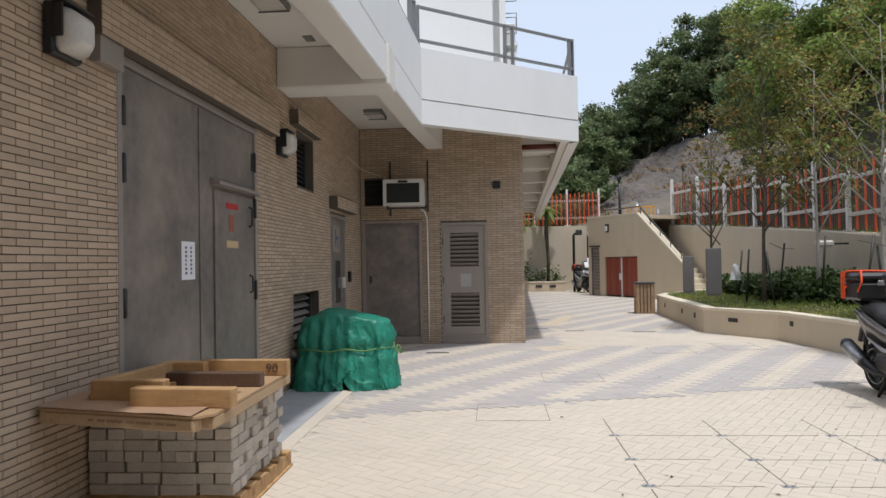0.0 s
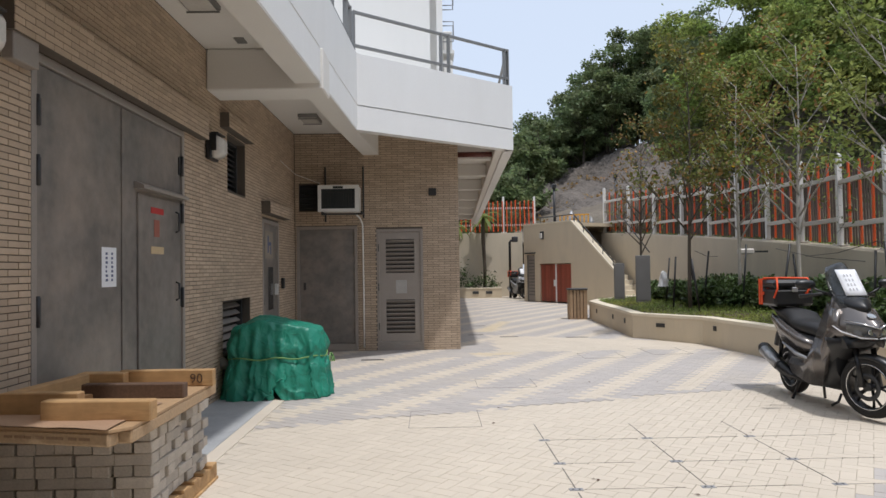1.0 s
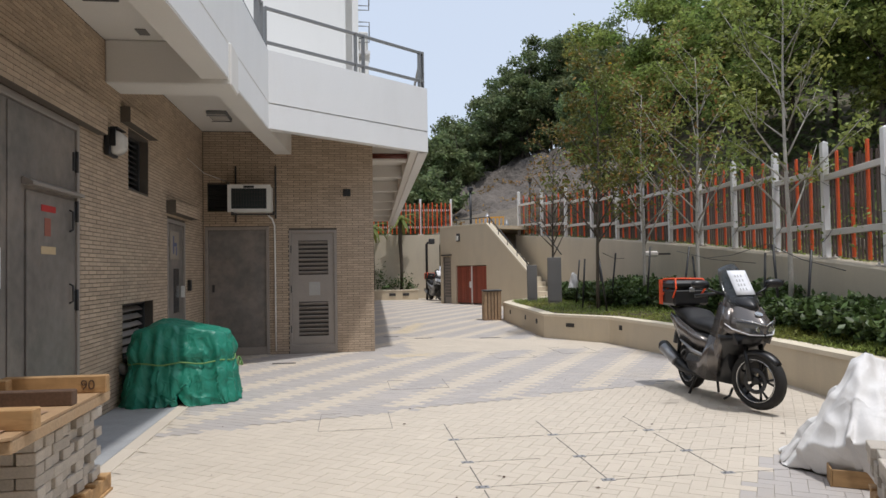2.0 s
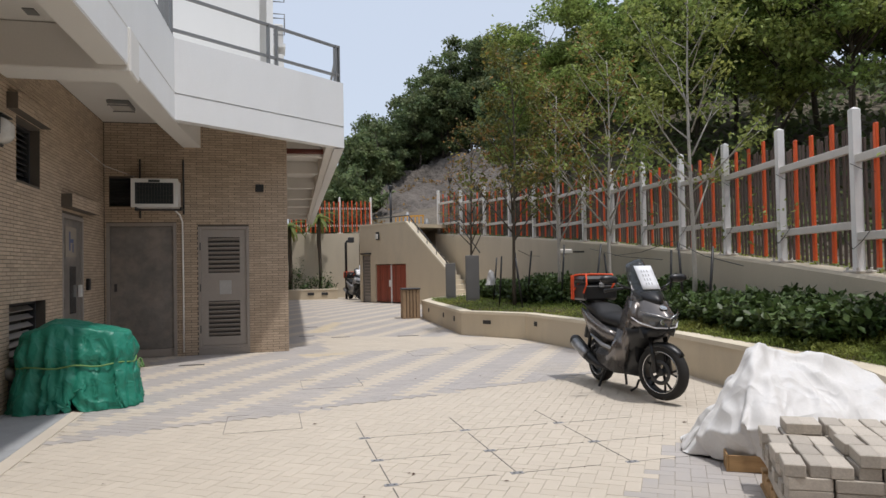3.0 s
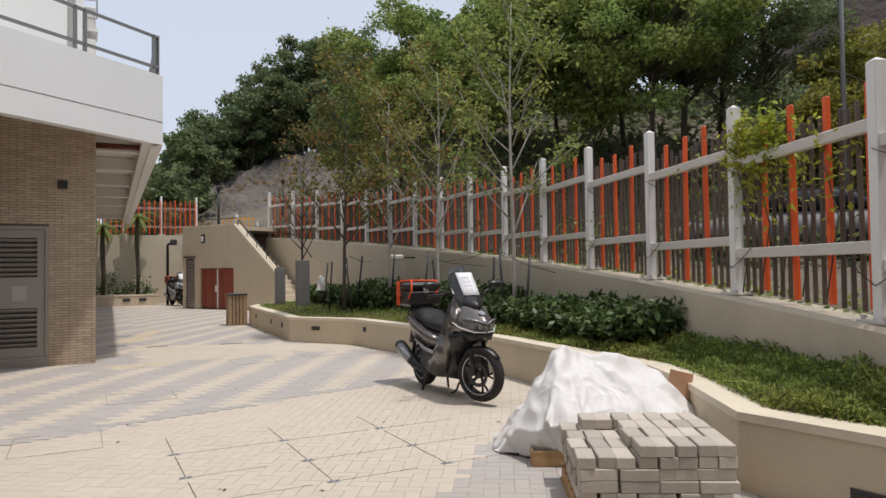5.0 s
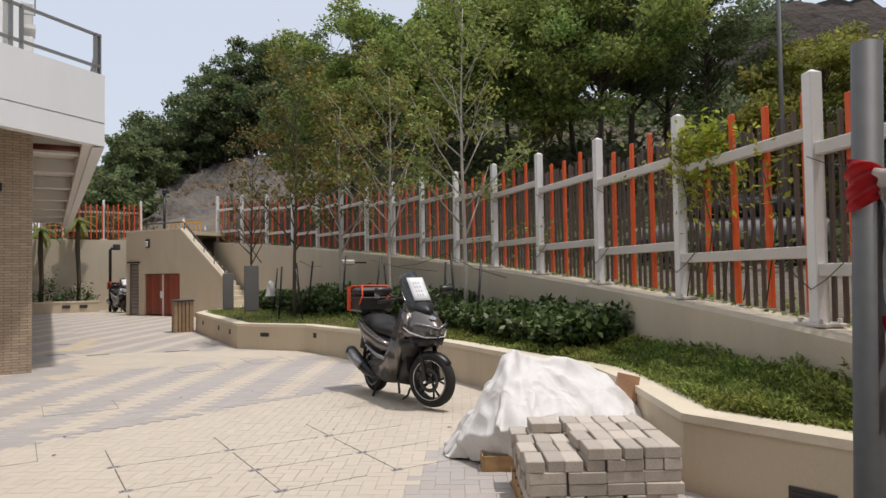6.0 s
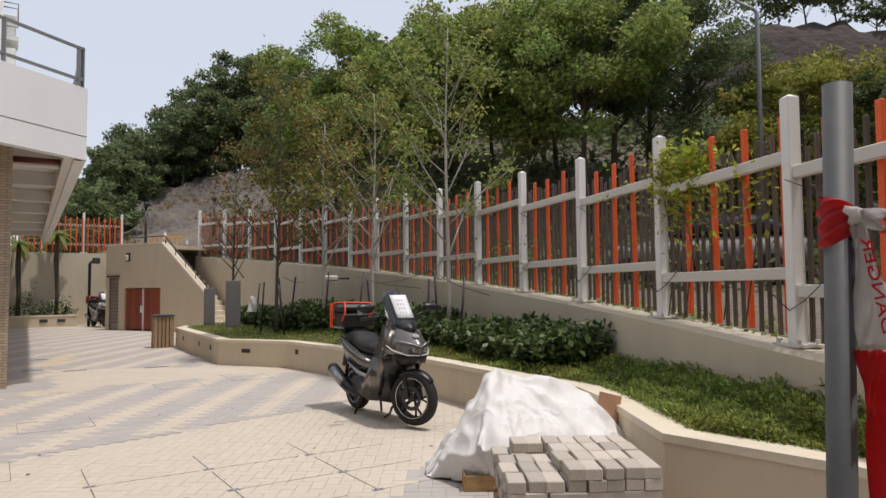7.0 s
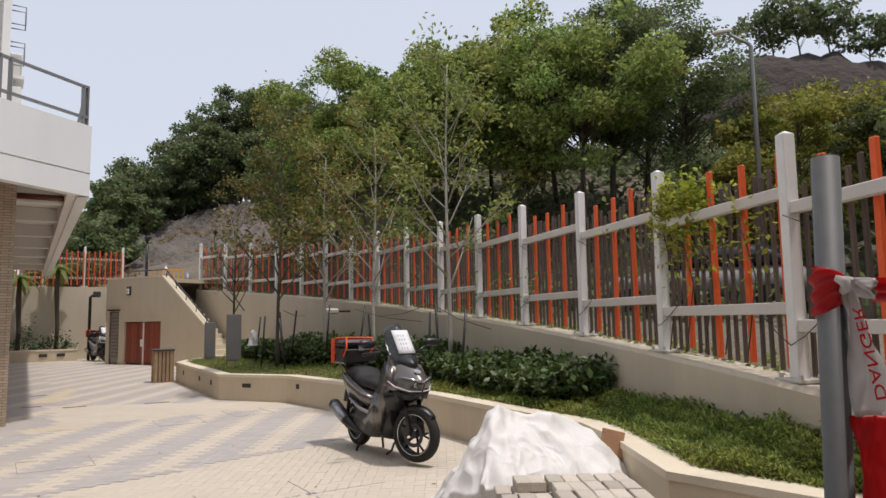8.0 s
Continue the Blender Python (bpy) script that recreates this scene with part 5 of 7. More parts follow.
tape = thing("barrier_tape", "red and white plastic barrier tape knotted round the pole", "barrier tape")
bm = bmesh.new()
rings = []
for k in range(19):
    u = k / 18
    ring = []
    for c in range(28):
        a = 2 * math.pi * c / 28
        open_ = (0.5 - 0.5 * math.cos(a + 0.56 + 0.35)) ** 0.55
        rr = 0.0172 + (0.0012 + 0.005 * open_) * abs(math.sin(u * 9 + 1.5 * math.sin(a))) + 0.003 * noise.noise((math.cos(a) * 2, math.sin(a) * 2, u * 7))
        ring.append((PX - LEAN.x * 0.16 + rr * math.cos(a), PY - LEAN.y * 0.16 + rr * math.sin(a), 1.413 + (u - 0.5) * (0.012 + 0.050 * open_) - 0.004 * open_))
    rings.append(ring)
loft(bm, rings)
part("wrap", bm, M_TAPE_R, tape, "red tape wound round the pole")


def ribbon(name, pts, width, material, label=""):
    """A crumpled strip of tape along pts; width is across, in metres."""
    bm = bmesh.new()
    rows = []
    P = smooth_line(pts, 8)
    for i, p in enumerate(P):
        p = Vector(p)
        d = (Vector(P[min(i + 1, len(P) - 1)]) - Vector(P[max(i - 1, 0)])).normalized()
        side = (right * abs(d.z) + Vector((0, 0, 1)) * (1 - abs(d.z))).normalized()
        w = width[0] + (width[1] - width[0]) * i / (len(P) - 1)
        row = []
        for k in range(7):
            v = k / 6 - 0.5
            row.append(bm.verts.new(p + side * w * v + fwd * (0.007 * math.sin(v * 9 + i * 0.35) + 0.004 * noise.noise((i * 0.3, v * 5, 1)))))
        rows.append(row)
    for a, b in zip(rows, rows[1:]):
        for k in range(6):
            bm.faces.new((a[k], a[k + 1], b[k + 1], b[k])).smooth = True
    ob = part(name, bm, material, tape, label)
    so = ob.modifiers.new("thick", "SOLIDIFY")
    so.thickness = 0.0006
    return ob


E0 = Vector((PX, PY, 1.415)) + right * -0.004 - fwd * 0.020
def E(r, z, f=0.0):
    return tuple(E0 + right * r + Vector((0, 0, z)) + fwd * f)


ribbon("tail", [E(0.004, 0.0), E(0.014, -0.04), E(0.023, -0.095), E(0.028, -0.155)], (0.010, 0.052), M_TAPE_W, "white stretch of tape hanging from the knot")
ribbon("tail", [E(0.028, -0.155), E(0.032, -0.20), E(0.040, -0.28), E(0.050, -0.50)], (0.052, 0.062), M_TAPE_R, "red stretch of tape hanging from the knot")
ribbon("lead", [E(0.0, 0.004), E(0.010, 0.002), E(0.022, -0.002), E(0.040, -0.006)], (0.012, 0.026), M_TAPE_W)
bm = bmesh.new()
tube(bm, [E(-0.006, 0.008), E(0.002, 0.004, -0.006), E(0.004, -0.005, -0.005), E(0.0, -0.010)], [0.004, 0.007, 0.007, 0.004], 10)
part("knot", bm, M_TAPE_W, tape, "pinched knot in the tape")
ribbon("lead", [E(0.040, -0.006), E(0.3, -0.02), E(1.4, -0.05), E(2.9, -0.02)], (0.028, 0.05), M_TAPE_R)
tx = bpy.data.curves.new("lettering", "FONT")
tx.body = "DANGER"
tx.size = 0.0185
tx.extrude = 0.0004
lt = new("lettering", tx)
lt.parent = tape
lt.data.materials.append(M_TAPE_R)
q = E0 + right * 0.026 + Vector((0, 0, -0.138)) - fwd * 0.012
yaw_t = math.degrees(math.atan2(right.y, right.x))
lt.matrix_basis = Matrix.Translation(q) @ pose(0, 0, 0, 90, 0, yaw_t) @ pose(0, 0, 0, 0, 0, 101) @ Matrix.Diagonal((1.5, -1, 1, 1))
# ---- parked scooter ----
M_GREYPAINT = mat("gunmetal_paint", (0.185, 0.170, 0.162), 0.24, metal=0.65, var=0.05, scale=3, bump=0.0)
M_SATIN = mat("satin_black_plastic", (0.014, 0.014, 0.015), 0.38, var=0.1, scale=8, bump=0.06)
M_RUBBER = mat("tyre_rubber", (0.018, 0.017, 0.016), 0.85, var=0.25, scale=20, bump=0.3)
M_SEAT = mat("black_seat_vinyl", (0.012, 0.012, 0.013), 0.55, var=0.15, scale=25, bump=0.25)
M_CHROME = mat("polished_metal", (0.62, 0.62, 0.62), 0.2, metal=0.9, var=0.05, bump=0.0)
M_LENSH = mat("headlamp_lens", (0.12, 0.125, 0.13), 0.06, metal=0.3, var=0.2, scale=30, bump=0.1)
M_STRAP = mat("orange_strap", (0.80, 0.09, 0.02), 0.6, var=0.1, scale=20)
M_SCREEN = glass("tinted_screen", (0.05, 0.055, 0.06), 0.68, 0.06)
M_SILVER = mat("silver_panel", (0.36, 0.36, 0.37), 0.35, metal=0.6, var=0.06, bump=0.0)


def egg(cx, z, lf, lb, wy, n=28, sharp=1.35):
    out = []
    for k in range(n):
        a = 2 * math.pi * k / n
        c, s = math.cos(a), math.sin(a)
        x = cx + (lf if c > 0 else lb) * math.copysign(abs(c) ** 0.9, c)
        y = wy * math.copysign(abs(s) ** (sharp if c > 0 else 0.7), s)
        out.append((x, y, z))
    return out


def oval(x, zc, hw, hh, n=24, p=2.6, zt=0.0):
    out = []
    for k in range(n):
        a = 2 * math.pi * k / n
        c, s = math.cos(a), math.sin(a)
        r = (abs(c) ** p + abs(s) ** p) ** (-1 / p)
        out.append((x + zt * r * s, hw * r * c, zc + hh * r * s))
    return out


def wheel(parent, x, z, r, w, steer=0.0, disc=True):
    hub = new("wheel")
    hub.parent = parent
    hub.matrix_basis = pose(x, 0, z, 0, 0, steer)
    bm = bmesh.new()
    prof = [(r - 0.075, -w * 0.38), (r - 0.045, -w * 0.5), (r - 0.018, -w * 0.42), (r - 0.003, -w * 0.22), (r, 0), (r - 0.003, w * 0.22), (r - 0.018, w * 0.42), (r - 0.045, w * 0.5), (r - 0.075, w * 0.38)]
    rings = [[(pr * math.cos(a), py, pr * math.sin(a)) for pr, py in prof] for a in (2 * math.pi * k / 48 for k in range(49))]
    loft(bm, rings, cap=False, closed=False)
    bmesh.ops.remove_doubles(bm, verts=bm.verts, dist=0.0005)
    bmesh.ops.recalc_face_normals(bm, faces=bm.faces[:])
    part("tyre", bm, M_RUBBER, hub)
    bm = bmesh.new()
    ri = r - 0.070
    prof = [(ri + 0.004, -w * 0.40), (ri - 0.012, -w * 0.40), (ri - 0.018, -w * 0.2), (ri - 0.018, w * 0.2), (ri - 0.012, w * 0.40), (ri + 0.004, w * 0.40)]
    rings = [[(pr * math.cos(a), py, pr * math.sin(a)) for pr, py in prof] for a in (2 * math.pi * k / 48 for k in range(49))]
    loft(bm, rings, cap=False, closed=False)
    bmesh.ops.remove_doubles(bm, verts=bm.verts, dist=0.0005)
    part("rim", bm, M_SATIN, hub)
    for s in (-1, 1):
        bm = bmesh.new()
        tube(bm, [((ri - 0.002) * math.cos(a), s * w * 0.41, (ri - 0.002) * math.sin(a)) for a in (2 * math.pi * k / 48 for k in range(49))], 0.0045, 6, cap=False)
        part("rim_stripe", bm, M_CHROME, hub, "pale rim edge stripe")
    for k in range(5):
        for s in (-0.13, 0.13):
            a = 2 * math.pi * k / 5
            bm = bmesh.new()
            tube(bm, [(0.03 * math.cos(a), 0, 0.03 * math.sin(a)), (0.10 * math.cos(a + s * 0.6), -0.005, 0.10 * math.sin(a + s * 0.6)), ((ri - 0.014) * math.cos(a + s * 1.6), 0, (ri - 0.014) * math.sin(a + s * 1.6))], [0.013, 0.010, 0.012], 6)
            part("spoke", bm, M_SATIN, hub)
    bm = bmesh.new()
    tube(bm, [(0, -0.06, 0), (0, 0.06, 0)], 0.034, 16)
    part("hub", bm, M_SATIN, hub)
    if disc:
        bm = bmesh.new()
        for rr, k in ((0.115, 36),):
            rings = [[(q * math.cos(a), y, q * math.sin(a)) for q, y in ((0.115, -0.052), (0.115, -0.048), (0.078, -0.048), (0.078, -0.052))] for a in (2 * math.pi * j / k for j in range(k + 1))]
            loft(bm, rings, cap=False)
        part("brake_disc", bm, M_DARKSTEEL, hub)
    return hub


def scooter(at, rz, full=True, paint=None, group=""):
    paint = paint or M_GREYPAINT
    sc = thing("scooter", "gunmetal grey maxi scooter on its stand with a black top box", "scooter", at=at, rz=rz)
    wheel(sc, -0.63, 0.250, 0.245, 0.125, 0)
    wheel(sc, 0.66, 0.285, 0.262, 0.115, 24)
    # front fairing
    bm = bmesh.new()
    loft(bm, [egg(0.45, 0.67, 0.25, 0.16, 0.185, sharp=1.6), egg(0.45, 0.715, 0.33, 0.18, 0.212, sharp=1.6), egg(0.44, 0.77, 0.365, 0.18, 0.214, sharp=1.6), egg(0.43, 0.82, 0.335, 0.17, 0.198, sharp=1.6), egg(0.41, 0.88, 0.275, 0.16, 0.172, sharp=1.5), egg(0.39, 0.94, 0.215, 0.15, 0.148, sharp=1.4), egg(0.36, 1.0, 0.15, 0.13, 0.125, sharp=1.2), egg(0.33, 1.05, 0.09, 0.10, 0.095)])
    bmesh.ops.recalc_face_normals(bm, faces=bm.faces[:])
    part("front_fairing", bm, paint, sc)
    bm = bmesh.new()
    loft(bm, [egg(0.36, 0.34, 0.05, 0.10, 0.13), egg(0.36, 0.48, 0.09, 0.14, 0.19), egg(0.40, 0.60, 0.20, 0.16, 0.22), egg(0.42, 0.68, 0.32, 0.16, 0.225)])
    bmesh.ops.recalc_face_normals(bm, faces=bm.faces[:])
    part("lower_fairing", bm, M_SATIN, sc)
    # black nose under the lamps and dark cowl at the foot of the screen
    bm = bmesh.new()
    loft(bm, [egg(0.45, 0.575, 0.13, 0.10, 0.12, sharp=1.6), egg(0.46, 0.63, 0.24, 0.12, 0.165, sharp=1.6), egg(0.46, 0.69, 0.315, 0.12, 0.196, sharp=1.6)])
    bmesh.ops.recalc_face_normals(bm, faces=bm.faces[:])
    part("nose", bm, M_SATIN, sc)
    bm = bmesh.new()
    loft(bm, [egg(0.44, 0.915, 0.215, 0.06, 0.115, sharp=1.8), egg(0.42, 0.965, 0.195, 0.06, 0.125, sharp=1.6), egg(0.40, 1.02, 0.15, 0.06, 0.125, sharp=1.4)])
    bmesh.ops.recalc_face_normals(bm, faces=bm.faces[:])
    part("cowl", bm, M_SATIN, sc)
    for s in (-1, 1):       # leg shield wings that sweep down behind the wheel
        bm = bmesh.new()
        loft(bm, [[(0.50, 0.150 * s, 0.93), (0.40, 0.160 * s, 0.93), (0.24, 0.120 * s, 0.98), (0.26, 0.08 * s, 0.96)],
                  [(0.56, 0.196 * s, 0.79), (0.46, 0.210 * s, 0.78), (0.20, 0.165 * s, 0.80), (0.24, 0.10 * s, 0.80)],
                  [(0.50, 0.204 * s, 0.68), (0.40, 0.224 * s, 0.64), (0.12, 0.185 * s, 0.63), (0.16, 0.12 * s, 0.66)],
                  [(0.40, 0.198 * s, 0.52), (0.32, 0.224 * s, 0.46), (0.02, 0.210 * s, 0.44), (0.06, 0.14 * s, 0.48)],
                  [(0.32, 0.180 * s, 0.34), (0.26, 0.206 * s, 0.28), (-0.06, 0.212 * s, 0.25), (0.0, 0.16 * s, 0.30)]])
        for f in bm.faces:
            f.smooth = True
        bmesh.ops.recalc_face_normals(bm, faces=bm.faces[:])
        part("leg_shield", bm, paint, sc)
    # headlamps, chrome brow, running lights
    for s in (-1, 1):
        bm = bmesh.new()
        loft(bm, [[(0.785, 0.012 * s, 0.715), (0.80, 0.012 * s, 0.79), (0.797, 0.016 * s, 0.80)], [(0.735, 0.10 * s, 0.715), (0.745, 0.105 * s, 0.80), (0.74, 0.105 * s, 0.812)], [(0.645, 0.185 * s, 0.76), (0.65, 0.190 * s, 0.82), (0.645, 0.19 * s, 0.825)]])
        bmesh.ops.recalc_face_normals(bm, faces=bm.faces[:])
        hl = part("headlamp", bm, M_LENSH, sc)
        bm = bmesh.new()
        tube(bm, [(0.775, 0.05 * s, 0.753), (0.755, 0.052 * s, 0.753)], 0.026, 12)
        part("reflector", bm, M_CHROME, hl)
        bm = bmesh.new()
        tube(bm, [(0.805, 0.004 * s, 0.785), (0.745, 0.108 * s, 0.822), (0.62, 0.197 * s, 0.85)], [0.006, 0.005, 0.003], 6)
        part("brow_trim", bm, M_CHROME, sc)
        bm = bmesh.new()
        tube(bm, [(0.79, 0.01 * s, 0.70), (0.73, 0.11 * s, 0.702), (0.60, 0.202 * s, 0.745), (0.50, 0.222 * s, 0.79)], [0.005, 0.006, 0.006, 0.004], 6)
        part("running_light", bm, M_PAPER, sc)
        bm = bmesh.new()
        loft(bm, [[(0.72, 0.02 * s, 0.64), (0.70, 0.08 * s, 0.62), (0.74, 0.02 * s, 0.695), (0.72, 0.10 * s, 0.693)][:3], [(0.60, 0.15 * s, 0.60), (0.56, 0.18 * s, 0.60), (0.60, 0.20 * s, 0.71)]])
        part("chin_panel", bm, M_SATIN, sc)
    bm = bmesh.new()
    tube(bm, [(0.0, 0, 0), (0.012, 0, 0.006)], 0.034, 18)
    tube(bm, [(0.0125, 0, 0.006), (0.0145, 0, 0.007)], 0.020, 14)
    ob = part("badge", bm, M_CHROME, sc, "round chrome badge on the nose")
    ob.matrix_basis = pose(0.692, 0, 0.872, 0, -35, 0)
    # dark leg shield behind the wheel, tunnel and floorboards
    bm = bmesh.new()
    loft(bm, [oval(0.44, 0.44, 0.165, 0.15), oval(0.30, 0.36, 0.185, 0.17), oval(0.05, 0.33, 0.19, 0.15), oval(-0.25, 0.36, 0.185, 0.14), oval(-0.45, 0.42, 0.15, 0.11)])
    bmesh.ops.recalc_face_normals(bm, faces=bm.faces[:])
    part("lower_body", bm, M_SATIN, sc)
    for s in (-1, 1):
        bm = bmesh.new()
        loft(bm, [[(0.40, 0.205 * s, 0.62), (0.36, 0.222 * s, 0.40), (0.26, 0.19 * s, 0.22), (0.30, 0.18 * s, 0.42)],
                  [(0.22, 0.225 * s, 0.66), (0.16, 0.238 * s, 0.46), (0.10, 0.215 * s, 0.21), (0.12, 0.19 * s, 0.45)],
                  [(0.02, 0.20 * s, 0.46), (0.0, 0.232 * s, 0.36), (-0.05, 0.21 * s, 0.23), (0.0, 0.185 * s, 0.36)],
                  [(-0.30, 0.19 * s, 0.42), (-0.32, 0.21 * s, 0.36), (-0.32, 0.19 * s, 0.27), (-0.3, 0.17 * s, 0.36)]])
        bmesh.ops.recalc_face_normals(bm, faces=bm.faces[:])
        part("side_skirt", bm, paint, sc)
        bm = bmesh.new()
        loft(bm, [[(0.10, 0.16 * s, 0.60), (0.08, 0.185 * s, 0.56), (0.06, 0.16 * s, 0.50)], [(-0.15, 0.185 * s, 0.66), (-0.16, 0.215 * s, 0.60), (-0.18, 0.185 * s, 0.46)],
                  [(-0.48, 0.185 * s, 0.76), (-0.50, 0.21 * s, 0.68), (-0.50, 0.18 * s, 0.54)], [(-0.80, 0.13 * s, 0.82), (-0.81, 0.145 * s, 0.77), (-0.80, 0.12 * s, 0.70)], [(-0.95, 0.06 * s, 0.83), (-0.955, 0.065 * s, 0.80), (-0.95, 0.05 * s, 0.77)]])
        bmesh.ops.recalc_face_normals(bm, faces=bm.faces[:])
        part("tail_panel", bm, paint, sc)
        bm = bmesh.new()
        tube(bm, [(0.08, 0.218 * s, 0.445), (-0.14, 0.222 * s, 0.47), (-0.42, 0.215 * s, 0.55)], [0.014, 0.020, 0.008], 6)
        part("trim_strip", bm, M_SILVER, sc)
    # seat in two steps
    bm = bmesh.new()
    loft(bm, [oval(0.12, 0.66, 0.10, 0.05), oval(0.02, 0.70, 0.14, 0.07), oval(-0.18, 0.715, 0.165, 0.065), oval(-0.36, 0.735, 0.165, 0.07), oval(-0.42, 0.78, 0.16, 0.085), oval(-0.62, 0.815, 0.145, 0.065), oval(-0.80, 0.835, 0.10, 0.045), oval(-0.86, 0.84, 0.05, 0.02)])
    bmesh.ops.recalc_face_normals(bm, faces=bm.faces[:])
    part("seat", bm, M_SEAT, sc)
    bm = bmesh.new()
    loft(bm, [oval(0.10, 0.50, 0.14, 0.16), oval(-0.2, 0.55, 0.17, 0.14), oval(-0.55, 0.62, 0.16, 0.13), oval(-0.85, 0.74, 0.09, 0.06)])
    bmesh.ops.recalc_face_normals(bm, faces=bm.faces[:])
    part("under_seat", bm, M_SATIN, sc)
    # windscreen with its dark base, dash, bars, mirrors
    bm = bmesh.new()
    rings = []
    for k in range(9):
        u = k / 8
        hw = 0.150 - 0.055 * u + 0.035 * math.sin(u * math.pi)
        row = []
        for j in range(9):
            v = j / 4 - 1
            row.append((0.575 - 0.30 * u - 0.10 * v * v, hw * v, 0.95 + 0.39 * u - (0.05 * v * v * u)))
        rings.append(row)
    loft(bm, rings, cap=False, closed=False)
    bmesh.ops.recalc_face_normals(bm, faces=bm.faces[:])
    ob = part("windscreen", bm, M_SCREEN, sc, "tinted plastic windscreen")
    md = ob.modifiers.new("thick", "SOLIDIFY")
    md.thickness = 0.004
    bm = bmesh.new()
    rows = []
    for k in range(5):
        u = k / 4
        row = []
        for j in range(5):
            v = j / 4 - 0.5
            row.append((0.500 + 0.012 - 0.173 * u - 0.02 * v * v * 4, 0.185 * v + 0.004, 1.048 + 0.225 * u))
        rows.append(row)
    loft(bm, rows, cap=False, closed=False)
    bmesh.ops.recalc_face_normals(bm, faces=bm.faces[:])
    pn = part("paper_note", bm, M_PAPER, sc, "white paper note stuck on the windscreen")
    md = pn.modifiers.new("thick", "SOLIDIFY")
    md.thickness = 0.001
    for j, yy in enumerate((-0.045, -0.018, 0.012)):
        for k in range(4):
            z = 1.09 + 0.04 * k
            ob = part("print_bar", boxes((0.0, 0.0015, yy, yy + 0.012, 0, 0.026)), M_SILVER, pn)
            ob.matrix_basis = pose(0.501 - (z - 1.063) * 0.77, 0, z, 0, -37.6, 0)
    part("dash", boxes((0.24, 0.40, -0.10, 0.10, 1.02, 1.07), bevel=0.02), M_SATIN, sc)
    for s in (-1, 1):
        bm = bmesh.new()
        tube(bm, [(0.27, 0, 1.03), (0.25, 0.14 * s, 1.06), (0.18, 0.34 * s, 1.03)], [0.016, 0.014, 0.017], 8)
        part("handlebar", bm, M_SATIN, sc)
        mi = new("mirror")
        mi.parent = sc
        bm = bmesh.new()
        tube(bm, [(0.40, 0.16 * s, 1.05), (0.36, 0.26 * s, 1.09), (0.34, 0.33 * s, 1.13)], 0.010, 6)
        part("stem", bm, M_SATIN, mi)
        bm = bmesh.new()
        loft(bm, [oval(0.385, 1.145, 0.03, 0.015), oval(0.37, 1.147, 0.085, 0.038), oval(0.345, 1.147, 0.09, 0.042)])
        for v in bm.verts:
            v.co.y += 0.37 * s
        bmesh.ops.recalc_face_normals(bm, faces=bm.faces[:])
        part("housing", bm, M_SATIN, mi)
    # forks, front mudguard
    for s in (-1, 1):
        bm = bmesh.new()
        tube(bm, [(0.655, 0.075 * s, 0.28), (0.58, 0.075 * s, 0.60)], [0.026, 0.022], 10)
        part("fork_leg", bm, M_SATIN, sc)
    bm = bmesh.new()
    rings = []
    for k in range(12):
        a = math.radians(38 + k * 8.5)
        r = 0.278
        hw = 0.064 * (0.55 + 0.45 * math.sin(math.pi * (k + 1) / 13))
        rings.append([(0.66 + (r - d) * math.cos(a), y, 0.285 + (r - d) * math.sin(a)) for y, d in ((-hw, 0.04), (-hw * 0.8, 0.008), (0, 0), (hw * 0.8, 0.008), (hw, 0.04))])
    loft(bm, rings, cap=False, closed=False)
    bmesh.ops.recalc_face_normals(bm, faces=bm.faces[:])
    ob = part("mudguard", bm, M_SATIN, sc)
    md = ob.modifiers.new("thick", "SOLIDIFY")
    md.thickness = 0.004
    ob.matrix_basis = pose(0.66, 0, 0, 0, 0, 24) @ pose(-0.66, 0, 0)
    # engine, exhaust, stand, rear guard
    part("engine", boxes((-0.62, -0.12, -0.02, 0.13, 0.20, 0.40), bevel=0.03), M_SATIN, sc)
    bm = bmesh.new()
    tube(bm, [(-0.10, -0.13, 0.21), (-0.34, -0.17, 0.23), (-0.46, -0.185, 0.27), (-0.86, -0.20, 0.44), (-0.90, -0.20, 0.457)], [0.022, 0.026, 0.058, 0.068, 0.045], 14)
    ex = part("exhaust", bm, M_SATIN, sc)
    bm = bmesh.new()
    tube(bm, [(-0.52, -0.215, 0.305), (-0.80, -0.226, 0.425)], [0.052, 0.056], 12)
    part("heat_shield", bm, M_SILVER, ex, "silver heat shield")
    for s in (-1, 1):
        bm = bmesh.new()
        tube(bm, [(-0.28, 0.10 * s, 0.24), (-0.36, 0.16 * s, 0.0)], 0.014, 8)
        part("stand_leg", bm, M_SATIN, sc)
        bm = bmesh.new()
        tube(bm, [(-0.70, 0.11 * s, 0.31), (-0.62, 0.12 * s, 0.62)], 0.022, 8)
        part("shock_absorber", bm, M_SATIN, sc)
    bm = bmesh.new()
    tube(bm, [(-0.80, 0, 0.72), (-0.95, 0, 0.56), (-1.0, 0, 0.46)], [0.05, 0.035, 0.03], 8)
    part("rear_mudguard", bm, M_SATIN, sc)
    bm = bmesh.new()
    tube(bm, [(0.30, -0.05, 0.16), (0.34, -0.1, 0.10), (0.30, -0.14, 0.06)], 0.012, 6)
    part("foot_peg", bm, M_SATIN, sc)
    # top box on a rack, strapped
    for s in (-1, 1):
        bm = bmesh.new()
        tube(bm, [(-0.55, 0.13 * s, 0.80), (-0.80, 0.13 * s, 0.875), (-0.94, 0.09 * s, 0.88)], 0.012, 6)
        part("rack_bar", bm, M_DARKSTEEL, sc)
